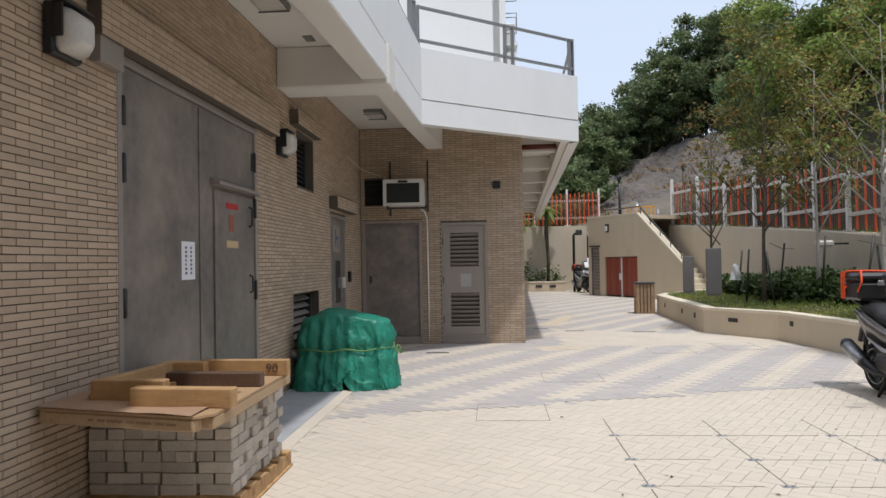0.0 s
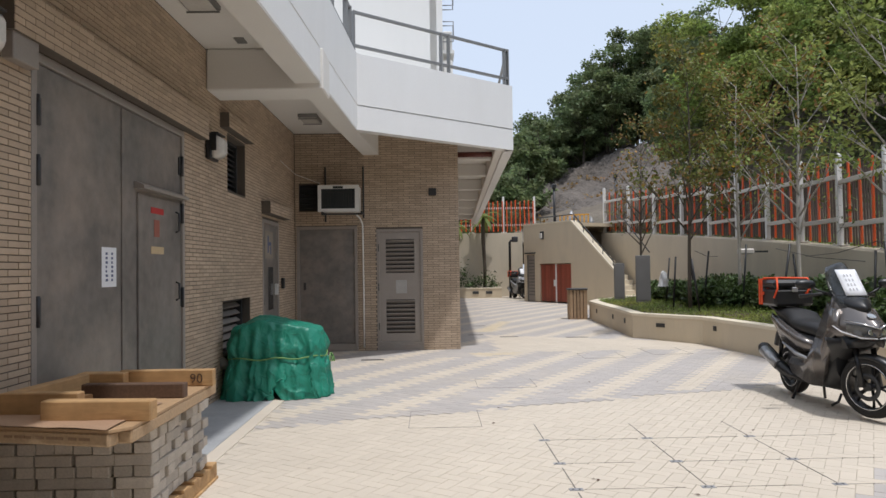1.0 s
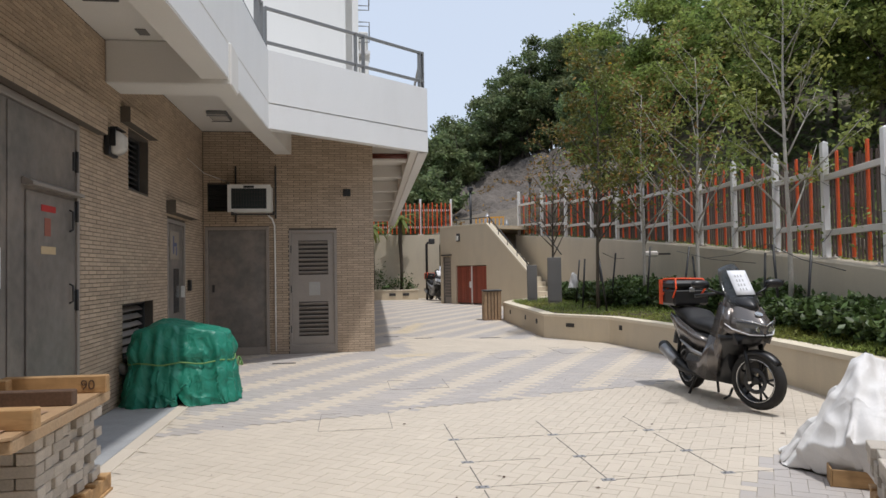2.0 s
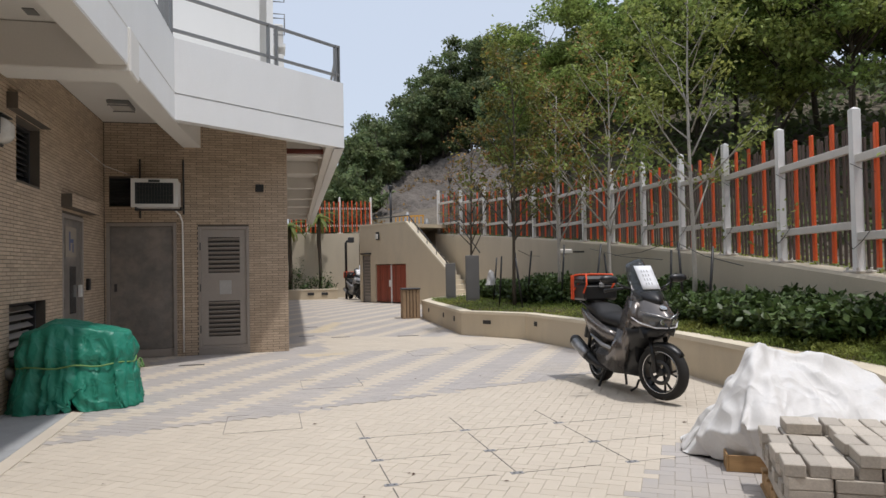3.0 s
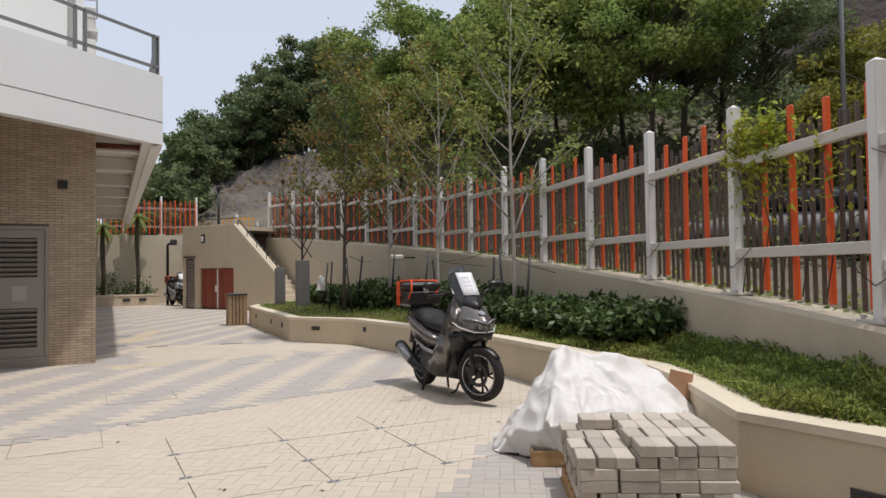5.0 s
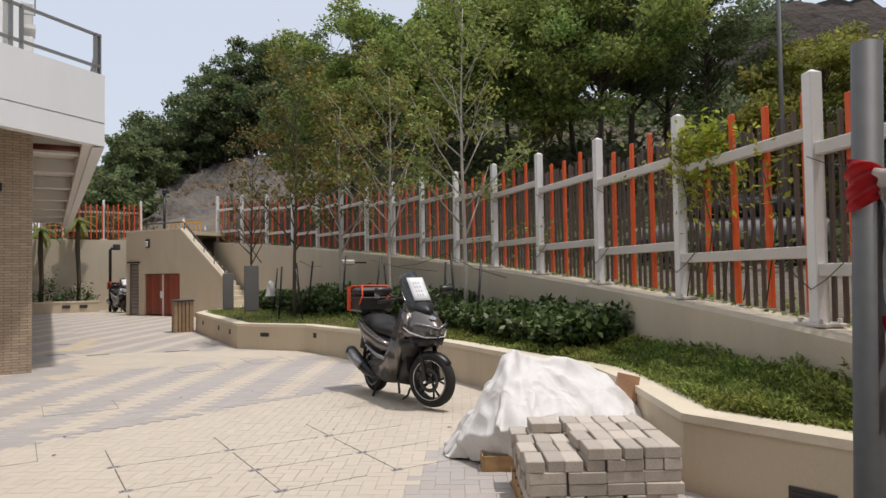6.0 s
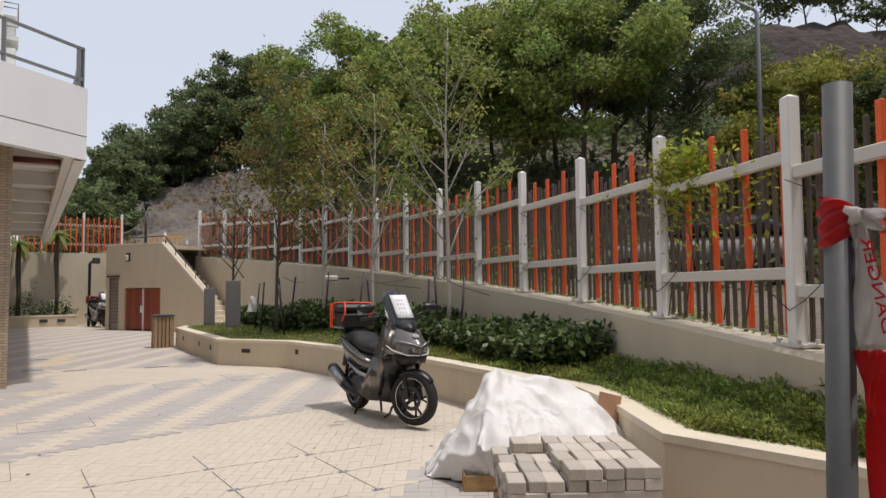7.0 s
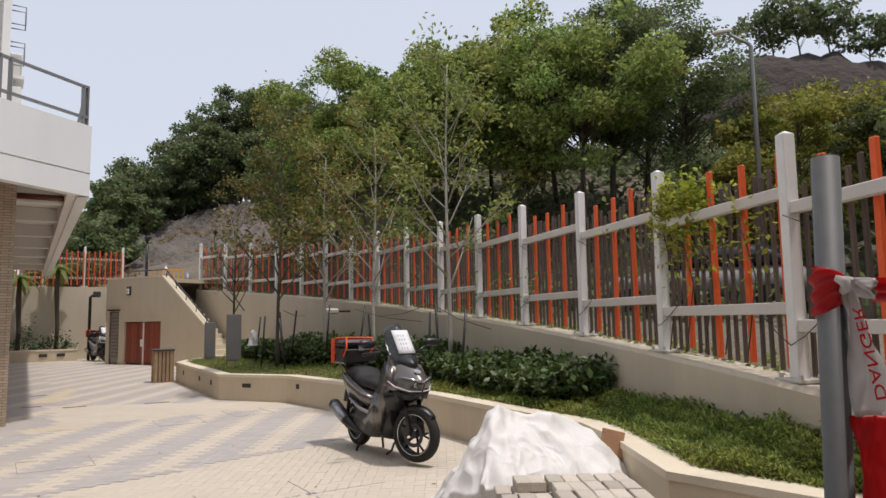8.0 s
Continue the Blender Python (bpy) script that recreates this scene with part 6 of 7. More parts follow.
    tb = part("top_box", boxes((-0.95, -0.585, -0.20, 0.20, 0.895, 1.075), bevel=0.025), M_SATIN, sc, "black plastic top box")
    part("lid", boxes((-0.955, -0.58, -0.205, 0.205, 1.080, 1.165), bevel=0.030), M_SATIN, tb)
    part("latch", boxes((-0.579, -0.567, -0.03, 0.03, 1.04, 1.09), bevel=0.004), M_SILVER, tb)
    for xx, w in ((-0.89, 0.035), (-0.845, 0.025)):
        bm = boxes((xx - w, xx, -0.214, -0.206, 0.90, 1.168), (xx - w, xx, -0.214, 0.214, 1.167, 1.174), (xx - w, xx, 0.206, 0.214, 0.90, 1.168))
        part("strap", bm, M_STRAP, tb, "orange luggage strap")
    bm = bmesh.new()
    tube(bm, [(-0.86, -0.19, 1.178), (-0.74, -0.05, 1.182), (-0.61, 0.15, 1.178), (-0.567, 0.16, 1.10), (-0.57, 0.1, 1.0)], 0.012, 6)
    part("strap", bm, M_STRAP, tb, "orange luggage strap")
    bm = bmesh.new()
    tube(bm, [(-0.85, -0.214, 1.0), (-0.73, -0.10, 1.186), (-0.60, -0.17, 1.176), (-0.565, -0.18, 1.08), (-0.585, -0.212, 0.98)], 0.010, 6)
    part("strap", bm, M_STRAP, tb, "orange luggage strap")
    return sc


HEAD = math.degrees(math.atan2(-1.22, 0.10))
scooter((6.40, 6.00, 0.005), HEAD - 6)
sc2 = scooter((6.40, 29.1, 0.0), -78, paint=M_SILVER)
tagged(sc2, "silver and black scooter parked by the far wall", "scooter")
# ---- trees ----
def limbs(bm, base, top, r0, n, spread, seed, rise=0.9, first=0.3):
    """A leader and side limbs; returns the places along which leaves grow."""
    rg = random.Random(seed)
    base, top = Vector(base), Vector(top)
    pts, rad = [], []
    for k in range(9):
        u = k / 8
        w = 0.03 * (top.z - base.z) * u * (1 - u)
        pts.append(base.lerp(top, u) + Vector((w * math.sin(3 * u + seed), w * math.cos(4 * u + seed), 0)))
        rad.append(r0 * (1 - 0.85 * u))
    tube(bm, pts, rad, 7)
    spots = []
    for k in range(n):
        u = first + (1 - first) * (k + rg.random()) / n
        s = base.lerp(top, u)
        a = k * 2.4 + rg.random()
        ln = spread * (1.15 - 0.75 * u) * rg.uniform(0.7, 1.2)
        d = Vector((math.cos(a), math.sin(a), rise * rg.uniform(0.6, 1.3)))
        p1 = s + d * ln * 0.5
        p2 = s + d * ln + Vector((0, 0, 0.12 * ln))
        r = r0 * (1 - 0.75 * u) * 0.62
        tube(bm, [s, p1, p2], [r, r * 0.6, r * 0.2], 5)
        for q in range(2):
            b = a + rg.uniform(-1.1, 1.1)
            e = p1 + Vector((math.cos(b), math.sin(b), rise * 0.7)) * ln * 0.5
            tube(bm, [p1, (p1 + e) / 2 + Vector((0, 0, 0.02)), e], [r * 0.5, r * 0.35, r * 0.12], 4)
            spots.append((p1, e))
        spots.append((s.lerp(p1, 0.5), p2))
    return spots


def sapling(x, y, z, h, seed, leaves, mats, spread=0.95, bark=None, size=1.0, label="young street tree with a pale trunk and sparse leaves"):
    tr = thing("young_tree", label, "tree", "young trees in the planter", at=(x, y, z))
    bm = bmesh.new()
    spots = limbs(bm, (0, 0, -0.05), (0.05, 0.03, h), 0.040, 20, spread, seed, 1.15, 0.26)
    part("trunk", bm, bark or M_TRUNK, tr)
    rg = np.random.default_rng(seed)
    tufts = [p0.lerp(p1, rg.uniform(0.45, 1.05)) for p0, p1 in spots for _ in range(3)]
    tufts = np.array(tufts)
    for m, share in mats:
        n = int(leaves * share)
        idx = rg.integers(0, len(tufts), n)
        c = tufts[idx] + rg.normal(size=(n, 3)) * np.array((0.13, 0.13, 0.10))
        leaf_cloud("crown", c, rg.uniform(0.07, 0.135, n) * size, m, tr, seed + 3, aspect=0.55, rise=-0.35)
    return tr


PALE = "young street tree with a pale trunk and light green leaves"
DRYISH = "young street tree with a dark trunk and olive and brown leaves"
BARE = "half-bare young tree with brown withered leaves"
for args in ((8.86, 8.46, 0.58, 4.9, 3, 3000, ((L_SAPLING, 1.0),), 1.15, None, 0.85, PALE),
             (9.12, 11.5, 0.58, 4.6, 5, 1900, ((L_SAPLING, 0.75), (L_DRY, 0.25)), 1.2, None, 0.95, PALE),
             (8.90, 13.4, 0.58, 4.4, 9, 1900, ((L_SAPLING, 0.5), (L_DRY, 0.5)), 1.2, M_TRUNK, 0.9, DRYISH),
             (7.55, 12.5, 0.52, 4.7, 12, 2500, ((L_OLIVE, 0.85), (L_DRY, 0.15), (L_YELLOW, 0.003)), 1.15, M_DTRUNK, 0.95, DRYISH),
             (8.2, 17.6, 0.50, 4.3, 17, 750, ((L_DRY, 0.75), (L_OLIVE, 0.25)), 1.1, M_DTRUNK, 0.9, BARE)):
    sapling(*args)


def tree(x, y, z, h, r, seed, leaf, n, size, bark=None, low=0.35, tight=1.0, label="tall green broadleaf tree on the slope", group="trees on the slope"):
    """A leaning trunk with limbs that each carry a tuft of leaves; the tufts lie on an uneven crown with gaps between them."""
    tr = thing("tree", label, "tree", group, at=(x, y, z))
    rg = np.random.default_rng(seed)
    bm = bmesh.new()
    r0 = 0.025 + h * 0.011
    lean = Vector((rg.uniform(-0.5, 0.5), rg.uniform(-0.5, 0.5), 0))
    stem = [Vector((0, 0, -0.6)) + Vector((0, 0, (h * 0.86 + 0.6) * u)) + lean * u * u + Vector((0.12 * math.sin(5 * u + seed), 0.12 * math.cos(4 * u + seed), 0)) for u in (k / 8 for k in range(9))]
    tube(bm, stem, [r0 * (1 - 0.82 * k / 8) for k in range(9)], 7)
    k = max(16, int(44 * tight))
    v = rg.normal(size=(k, 3))
    v /= np.linalg.norm(v, axis=1, keepdims=True)
    ph = rg.uniform(0, 6.28, 3)
    lobes = 1 + 0.22 * np.sin(3 * np.arctan2(v[:, 1], v[:, 0]) + ph[0]) + 0.16 * np.sin(5 * v[:, 2] + ph[1])
    cen = np.array((lean.x * 0.5, lean.y * 0.5, h * (low + 1) / 2)) + v * np.array((r, r, h * (1 - low) / 2)) * (rg.uniform(0.30, 1.0, (k, 1)) ** 0.55) * lobes[:, None] * 0.9
    cen[:, 2] = np.clip(cen[:, 2], 0.4, h * 0.98)
    for c in cen:
        c = Vector(c)
        u = min(0.97, max(low * 0.7, (c.z - 0.45 * math.hypot(c.x, c.y)) / (h * 0.86)))
        f = u * 8
        a = stem[int(f)].lerp(stem[min(8, int(f) + 1)], f - int(f))
        mid = a.lerp(c, 0.5) + Vector((rg.normal() * 0.08, rg.normal() * 0.08, 0.10 * (c - a).length))
        rb = r0 * (1 - 0.75 * u) * 0.38
        tube(bm, [a, mid, c], [rb, rb * 0.65, rb * 0.25], 4)
    part("trunk", bm, bark or M_DTRUNK, tr)
    rad = rg.uniform(0.13, 0.30, k) * r
    w = rad ** 2
    ci = rg.choice(k, n, p=w / w.sum())
    q = rg.normal(size=(n, 3))
    q /= np.linalg.norm(q, axis=1, keepdims=True)
    q[:, 2] = np.where(q[:, 2] < 0, q[:, 2] * 0.55, q[:, 2])
    pts = cen[ci] + q * rad[ci][:, None] * rg.random((n, 1)) ** 0.36 * np.array((1.1, 1.1, 0.72))
    stray = rg.random(n) < 0.05
    pts[stray] += rg.normal(size=(int(stray.sum()), 3)) * 0.07 * r
    pts[:, 2] = np.maximum(pts[:, 2], 0.25)
    leaf_cloud("crown", pts, rg.uniform(0.6, 1.3, n) * size, leaf, tr, seed + 1, flat=0.6, aspect=0.55, rise=-0.35)
    return tr


SKY_AZ = (2, 5, 6.1, 7.2, 9.5, 12.3, 14.9, 18.4, 22.6, 25.4, 28.8, 30.7, 34.2, 37.6, 40.3, 43.4, 46.7, 52.0, 53.6, 55, 57, 59.5, 61.3, 63.5, 66, 75)
SKY_EL = (5.0, 6.5, 8.2, 10.0, 12.9, 15.4, 17.6, 19.4, 20.7, 20.0, 20.6, 22.8, 23.0, 22.4, 24.0, 24.6, 26.5, 26.0, 20.0, 12.5, 14.0, 17.0, 19.6, 17.0, 17.0, 17.0)


def skyline(az):
    return float(np.interp(az, SKY_AZ, SKY_EL))


tg = random.Random(8)
wood = ((22.5, 25, 0), (26, 22, 0), (29, 24, 0), (31.2, 19, 0), (34.3, 20.5, 0), (37, 22, 0), (39.8, 18.5, 0), (42.6, 20.5, 0), (45.2, 17.5, 0), (47.5, 19.5, 1), (50.0, 20.5, 1), (52.3, 18.5, 1), (56.0, 17.5, 2), (58.8, 19.5, 2), (61.3, 17.0, 2), (64.5, 19.0, 2), (67.0, 16.5, 1), (71, 17, 0))
for i, (az, r, sort) in enumerate(wood):
    x, y = polar(az, r)
    z = hill_z(x, y)
    top = 1.35 + r * math.tan(math.radians(skyline(az) * tg.uniform(0.96, 1.04)))
    h = max(2.6, top - z)
    if sort == 1:
        tree(x, y, z, h, min(1.9, 0.24 * h + 0.3), 40 + i, L_DARK, 15000, 0.105, low=0.22, tight=1.7, label="dark feathery tree on the slope")
    elif sort == 2:
        tree(x, y, z, h, min(1.7, 0.3 * h + 0.3), 40 + i, L_BRIGHT, 8000, 0.12, low=0.12, label="yellow-green broadleaf tree on the slope")
    else:
        tree(x, y, z, h, min(2.6, 0.26 * h + 0.5), 40 + i, L_TREE, 15000, 0.135, low=0.28 if i % 3 else 0.2)
for i in range(15):
    az = 20.5 + i * 2.15 + tg.uniform(-0.8, 0.8)
    r = tg.uniform(27, 34)
    x, y = polar(az, r)
    z = hill_z(x, y)
    top = 1.35 + r * math.tan(math.radians(skyline(az) * tg.uniform(0.70, 0.93)))
    tree(x, y, z, max(3.5, top - z), 2.7, 80 + i, L_DARK if i % 3 == 0 else L_FARTREE, 6500, 0.23, low=0.16)
for i in range(5):
    az = 56.5 + i * 3.2 + tg.uniform(-0.6, 0.6)
    r = tg.uniform(25, 31)
    x, y = polar(az, r)
    tree(x, y, hill_z(x, y), 1.2 + r * math.tan(math.radians(skyline(az) * 0.62)) - hill_z(x, y) + 1.0, 2.4, 100 + i, L_FARTREE, 5000, 0.2, low=0.1)
for i in range(25):
    az = 4.6 + i * 0.68 + tg.uniform(-0.3, 0.3)
    r = 57.5 + tg.uniform(-1, 5)
    x, y = polar(az, r)
    top = 1.35 + r * math.tan(math.radians(skyline(az) * tg.uniform(0.90, 1.03)))
    z = rock_z(az, min(r, 58)) - 0.4
    h = max(2.6, top - z)
    tree(x, y, z, h, min(3.0, 0.42 * h + 0.7), 120 + i, L_FARTREE if i % 3 else L_DARK, 6500, 0.31, low=0.05, label="distant dense green tree on the ridge", group="trees on the ridge")
for i, (az, r, h) in enumerate(((2.2, 42, 2.6), (3.6, 43, 3.2), (4.9, 44, 3.6), (6.0, 46, 4.4), (6.9, 49, 5.0), (7.9, 52, 5.2), (9.0, 54, 5.4))):
    x, y = polar(az, r)
    tree(x, y, rock_z(az, r) - 0.5, h, 2.2, 150 + i, L_DARK if i % 2 else L_FARTREE, 3200, 0.36, low=0.05, label="dense green shrub tree beside the rock", group="trees on the ridge")
for i, (az, h) in enumerate(((57.6, 2.6), (59.6, 5.6), (61.4, 6.0), (63.4, 5.4), (66.0, 4.5), (69.0, 4.5))):
    x, y = polar(az, 63)
    tree(x, y, bare_z(az, 63) - 0.4, h, 2.6, 170 + i, L_FARTREE, 1500 if i else 260, 0.42, low=0.25, label="sparse tree on the bare hill top", group="trees on the bare hill")

# undergrowth on the slope
rg = np.random.default_rng(77)
pts = []
for _ in range(1500):
    az, r = rg.uniform(17, 78), rg.uniform(13.5, 34)
    if r < fence_reach(az) + 2.5:
        continue
    x, y = polar(az, r)
    z = hill_z(x, y)
    k = 14
    pts.append(np.array((x, y, z)) + rg.normal(size=(k, 3)) * np.array((0.45, 0.45, 0.3)) + np.array((0, 0, 0.3)))
pts = np.concatenate(pts)
tagged(leaf_cloud("undergrowth", pts, rg.uniform(0.15, 0.34, len(pts)), L_DARK, None, 6), "dark undergrowth covering the slope", "undergrowth", kind="stuff")
pts = []
for _ in range(110):
    az, r = rg.uniform(2, 24), rg.uniform(41, 55)
    x, y = polar(az, r)
    if noise.noise((x * 0.12, y * 0.12, 9)) < 0.2 and az > 6:
        continue
    pts.append(np.array((x, y, rock_z(az, r))) + rg.normal(size=(16, 3)) * np.array((0.6, 0.6, 0.3)))
pts = np.concatenate(pts)
tagged(leaf_cloud("scrub", pts, rg.uniform(0.25, 0.5, len(pts)), L_FARTREE, None, 7), "low scrub on the rock benches", "scrub", kind="stuff")

pts = []
for b in range(1, 4):
    for _ in range(70):
        az = rg.uniform(5, 24)
        x, y = polar(az, 40 + 4.2 * b - 0.6 + rg.normal() * 0.3)
        pts.append(np.array((x, y, rock_z(az, 40 + 4.2 * b - 0.6))) + rg.normal(size=(8, 3)) * np.array((0.5, 0.3, 0.12)))
pts = np.concatenate(pts)
tagged(leaf_cloud("bench_grass", pts, rg.uniform(0.15, 0.35, len(pts)), L_DRY, None, 17, rise=0.4), "dry grass along the rock benches", "grass", kind="stuff")

# ---- planter planting ----
rg = np.random.default_rng(31)
g_pts, g_sz = [], []
while sum(len(a) for a in g_pts) < 90000:
    y = rg.uniform(-1.2, 17.9, 4000)
    u = rg.random(4000)
    keep = []
    for yy, uu in zip(y, u):
        a, b = bed_span(yy)
        if a is None or b is None or rg.random() > min(1.0, 0.30 + 1.6 / max(1.0, yy)):
            continue
        wob = 0.5 + 0.5 * noise.noise((yy * 2.6, uu * 5, 0)) + 0.25 * noise.noise((yy * 8, uu * 14, 4))
        keep.append((a + 0.10 + (b - a - 0.1) * uu, yy, bed_z(uu) + 0.01 + rg.random() * (0.02 + 0.17 * wob * wob)))
    g_pts.append(np.array(keep))
g = np.concatenate(g_pts)
tagged(leaf_cloud("ground_cover", g, rg.uniform(0.026, 0.058, len(g)), L_GRASS, None, 8, rise=0.6, aspect=0.30), "low feathery green ground cover in the planter", "ground cover", kind="stuff")


def shrub(x, y, z, r, h, seed):
    sh = thing("shrub", "dark glossy green shrub in the planter hedge", "shrub", "hedge shrubs", at=(x, y, z))
    q = np.random.default_rng(seed)
    bm = bmesh.new()
    for k in range(5):
        a = k * 1.3 + seed
        tube(bm, [(0, 0, -0.03), (0.3 * r * math.cos(a), 0.3 * r * math.sin(a), h * 0.4), (0.7 * r * math.cos(a), 0.7 * r * math.sin(a), h * 0.8)], [0.008, 0.006, 0.003], 4)
    part("stem", bm, M_DTRUNK, sh)
    n = 820
    v = q.normal(size=(n, 3))
    v /= np.linalg.norm(v, axis=1, keepdims=True)
    rad = q.random((n, 1)) ** 0.33
    p = v * rad * np.array((r, r, h * 0.52)) + np.array((0, 0, h * 0.52))
    p *= 1 + 0.16 * np.sin(5 * v[:, :1] + seed) * np.cos(4 * v[:, 1:2])
    p[:, 2] = np.maximum(p[:, 2], 0.03)
    leaf_cloud("foliage", p, q.uniform(0.06, 0.125, n), L_SHRUB, sh, seed + 1, aspect=0.6, rise=0.1)


hr = random.Random(5)
y = 4.75
while y < 17.4:
    a, b = bed_span(y)
    for k in range(2):
        u = 0.86 - 0.27 * k + hr.uniform(-0.05, 0.05)
        if y > 12 and k == 1:
            u -= 0.1
        shrub(a + (b - a) * u - 0.08, y + hr.uniform(-0.12, 0.12) + 0.2 * k, bed_z(u), hr.uniform(0.30, 0.40), hr.uniform(0.27, 0.38) + (0.11 if y > 9 else 0), int(y * 100) + k)
    y += 0.50

# climbers on the fence and weeds at its foot
p1, p2 = picks[2], picks[3]
base = np.array((p2[0], p2[1], wall_top(p2[1])))
along_v = np.array((p1[0] - p2[0], p1[1] - p2[1], 0.0))
n = 1000
u = np.concatenate([rg.random(n) ** 1.1 * 0.42 - 0.04, rg.random(260) * 0.85])
zz = np.concatenate([1.36 + rg.normal(size=n) * 0.11 - 0.3 * rg.random(n) ** 3, 1.0 + rg.normal(size=260) * 0.2])
c = base + along_v * u[:, None] + np.stack([rg.normal(size=n + 260) * 0.05, rg.normal(size=n + 260) * 0.05, zz], axis=1)
cl = thing("climber", "yellow-green climbing vine on the fence", "climbing plant")
leaf_cloud("foliage", c, rg.uniform(0.04, 0.085, len(c)), L_LIME, cl, 12)
bm = bmesh.new()
for k in range(5):
    f = base + along_v * (0.05 + 0.16 * k)
    tube(bm, [tuple(f + np.array((0, 0, 0.02))), tuple(f + along_v * 0.05 + np.array((0.02, -0.03, 0.6))), tuple(f + along_v * (-0.06) + np.array((0, 0, 1.3)))], 0.006, 5)
part("stem", bm, M_DTRUNK, cl)
w_pts = []
for i in range(len(picks) - 1):
    a, b = picks[i], picks[i + 1]
    m = 150
    u = rg.random(m)
    q = np.stack([a[0] + (b[0] - a[0]) * u, a[1] + (b[1] - a[1]) * u, np.array([wall_top(a[1] + (b[1] - a[1]) * k) for k in u])], axis=1)
    w_pts.append(q + np.abs(rg.normal(size=(m, 3))) * np.array((0.06, -0.03, 0.07)) + np.array((0.10, -0.05, 0.0)))
    if i > 1:
        m = 46
        u = rg.random()
        cz = rg.uniform(0.4, 1.3)
        w_pts.append(np.array((a[0] + (b[0] - a[0]) * u, a[1] + (b[1] - a[1]) * u, wall_top(a[1]) + cz)) + rg.normal(size=(m, 3)) * np.array((0.13, 0.2, 0.14)))
w = np.concatenate(w_pts)
tagged(leaf_cloud("weeds", w, rg.uniform(0.04, 0.09, len(w)), L_SAPLING, None, 14), "weeds and creepers along the foot of the fence", "weeds", kind="stuff")

# stakes with wires round the young trees
for i, (x, y, ln, tl) in enumerate(((8.25, 7.3, 1.0, 6), (8.45, 8.1, 1.1, -4), (8.85, 9.1, 1.0, 3), (8.3, 10.6, 1.15, 9), (8.95, 11.2, 1.0, -6), (8.4, 12.2, 1.2, 5), (7.5, 11.9, 0.95, -8), (7.95, 12.9, 1.1, 7), (7.4, 13.0, 1.0, 4), (8.3, 14.2, 1.1, -5), (7.9, 14.9, 1.0, 6))):
    st = thing("tree_stake", "thin black stake beside a young tree", "stake", "tree stakes", at=(x, y, 0.5))
    bm = bmesh.new()
    tube(bm, [(0, 0, -0.05), (math.sin(radians(tl)) * ln, 0, ln)], 0.018, 6)
    part("rod", bm, M_BLACK, st)
for i, (a, b) in enumerate((((8.62, 8.6, 1.62), (8.1, 6.4, 1.25)), ((8.62, 8.6, 1.62), (8.45, 8.1, 1.5)), ((8.62, 8.6, 1.62), (8.95, 11.0, 1.45)), ((8.75, 11.6, 1.6), (8.62, 8.9, 1.35)), ((7.62, 12.4, 1.6), (8.55, 13.6, 1.5)))):
    gw = thing("guy_wire", "thin wire staying a young tree", "wire", "guy wires")
    bm = bmesh.new()
    mid = tuple((p + q) / 2 - (0.05 if k == 2 else 0) for k, (p, q) in enumerate(zip(a, b)))
    tube(bm, [a, mid, b], 0.006, 4)
    part("strand", bm, M_BLACK, gw)
# ---- far end of the yard ----
def on_shed(ob):
    ob.matrix_basis = SHED_M @ ob.matrix_basis
    return ob


gate = thing("gate", "red-brown slatted double gate in the rendered wall", "gate")
on_shed(gate)
g0, g1, _, gz = GATE
mid = (g0 + g1) / 2
for a, b in ((g0 + 0.02, mid - 0.035), (mid + 0.035, g1 - 0.02)):
    leaf = new("leaf")
    leaf.parent = gate
    n = 6
    w = (b - a) / n
    for k in range(n):
        part("board", boxes((a + k * w + 0.006, a + (k + 1) * w - 0.006, 0.05, 0.085, 0.05, gz - 0.03), bevel=0.004), M_REDGATE, leaf)
    for z in (0.28, 1.18):
        part("ledge", boxes((a, b, 0.086, 0.11, z, z + 0.09)), M_REDGATE, leaf)
part("centre_post", boxes((mid - 0.03, mid + 0.03, 0.04, 0.10, 0.0, gz - 0.005), bevel=0.004), M_POST, gate)
part("lock_box", boxes((mid - 0.10, mid - 0.02, 0.01, 0.039, 0.62, 0.86), bevel=0.005), M_POST, gate)
dr = thing("door", "narrow grey metal louvre door beside the gate", "door")
on_shed(dr)
part("leaf", boxes((SDOOR[0] + 0.03, SDOOR[1] - 0.03, 0.06, 0.10, 0.02, 1.79), bevel=0.004), M_DOORFRAME, dr)
part("frame", boxes((SDOOR[0] + 0.001, SDOOR[0] + 0.03, 0.02, 0.12, 0, 1.81), (SDOOR[1] - 0.03, SDOOR[1] - 0.001, 0.02, 0.12, 0, 1.81)), M_DOOR, dr)
for k in range(12):
    part("slat", boxes((SDOOR[0] + 0.08, SDOOR[1] - 0.08, 0.045, 0.058, 0.25 + k * 0.12, 0.31 + k * 0.12)), M_DOOR, dr)
tagged(on_shed(part("lintel_band", boxes((SDOOR[0] - 0.05, SDOOR[1] + 0.06, -0.06, -0.001, 1.85, 1.90), bevel=0.004), M_DARKSTEEL)), "dark drip strip over the narrow door", "lintel", kind="structure")
la = thing("wall_lamp", "small dark wall lamp with a pale lens", "wall lamp")
on_shed(la)
part("back_box", boxes((1.06, 1.24, -0.05, -0.001, 2.38, 2.68), bevel=0.01), M_DARKSTEEL, la)
part("lens", boxes((1.08, 1.22, -0.11, -0.051, 2.41, 2.60), bevel=0.02), M_LENS, la)
hr_ = thing("handrail", "dark steel handrail on the raking parapet", "handrail")
on_shed(hr_)
bm = bmesh.new()
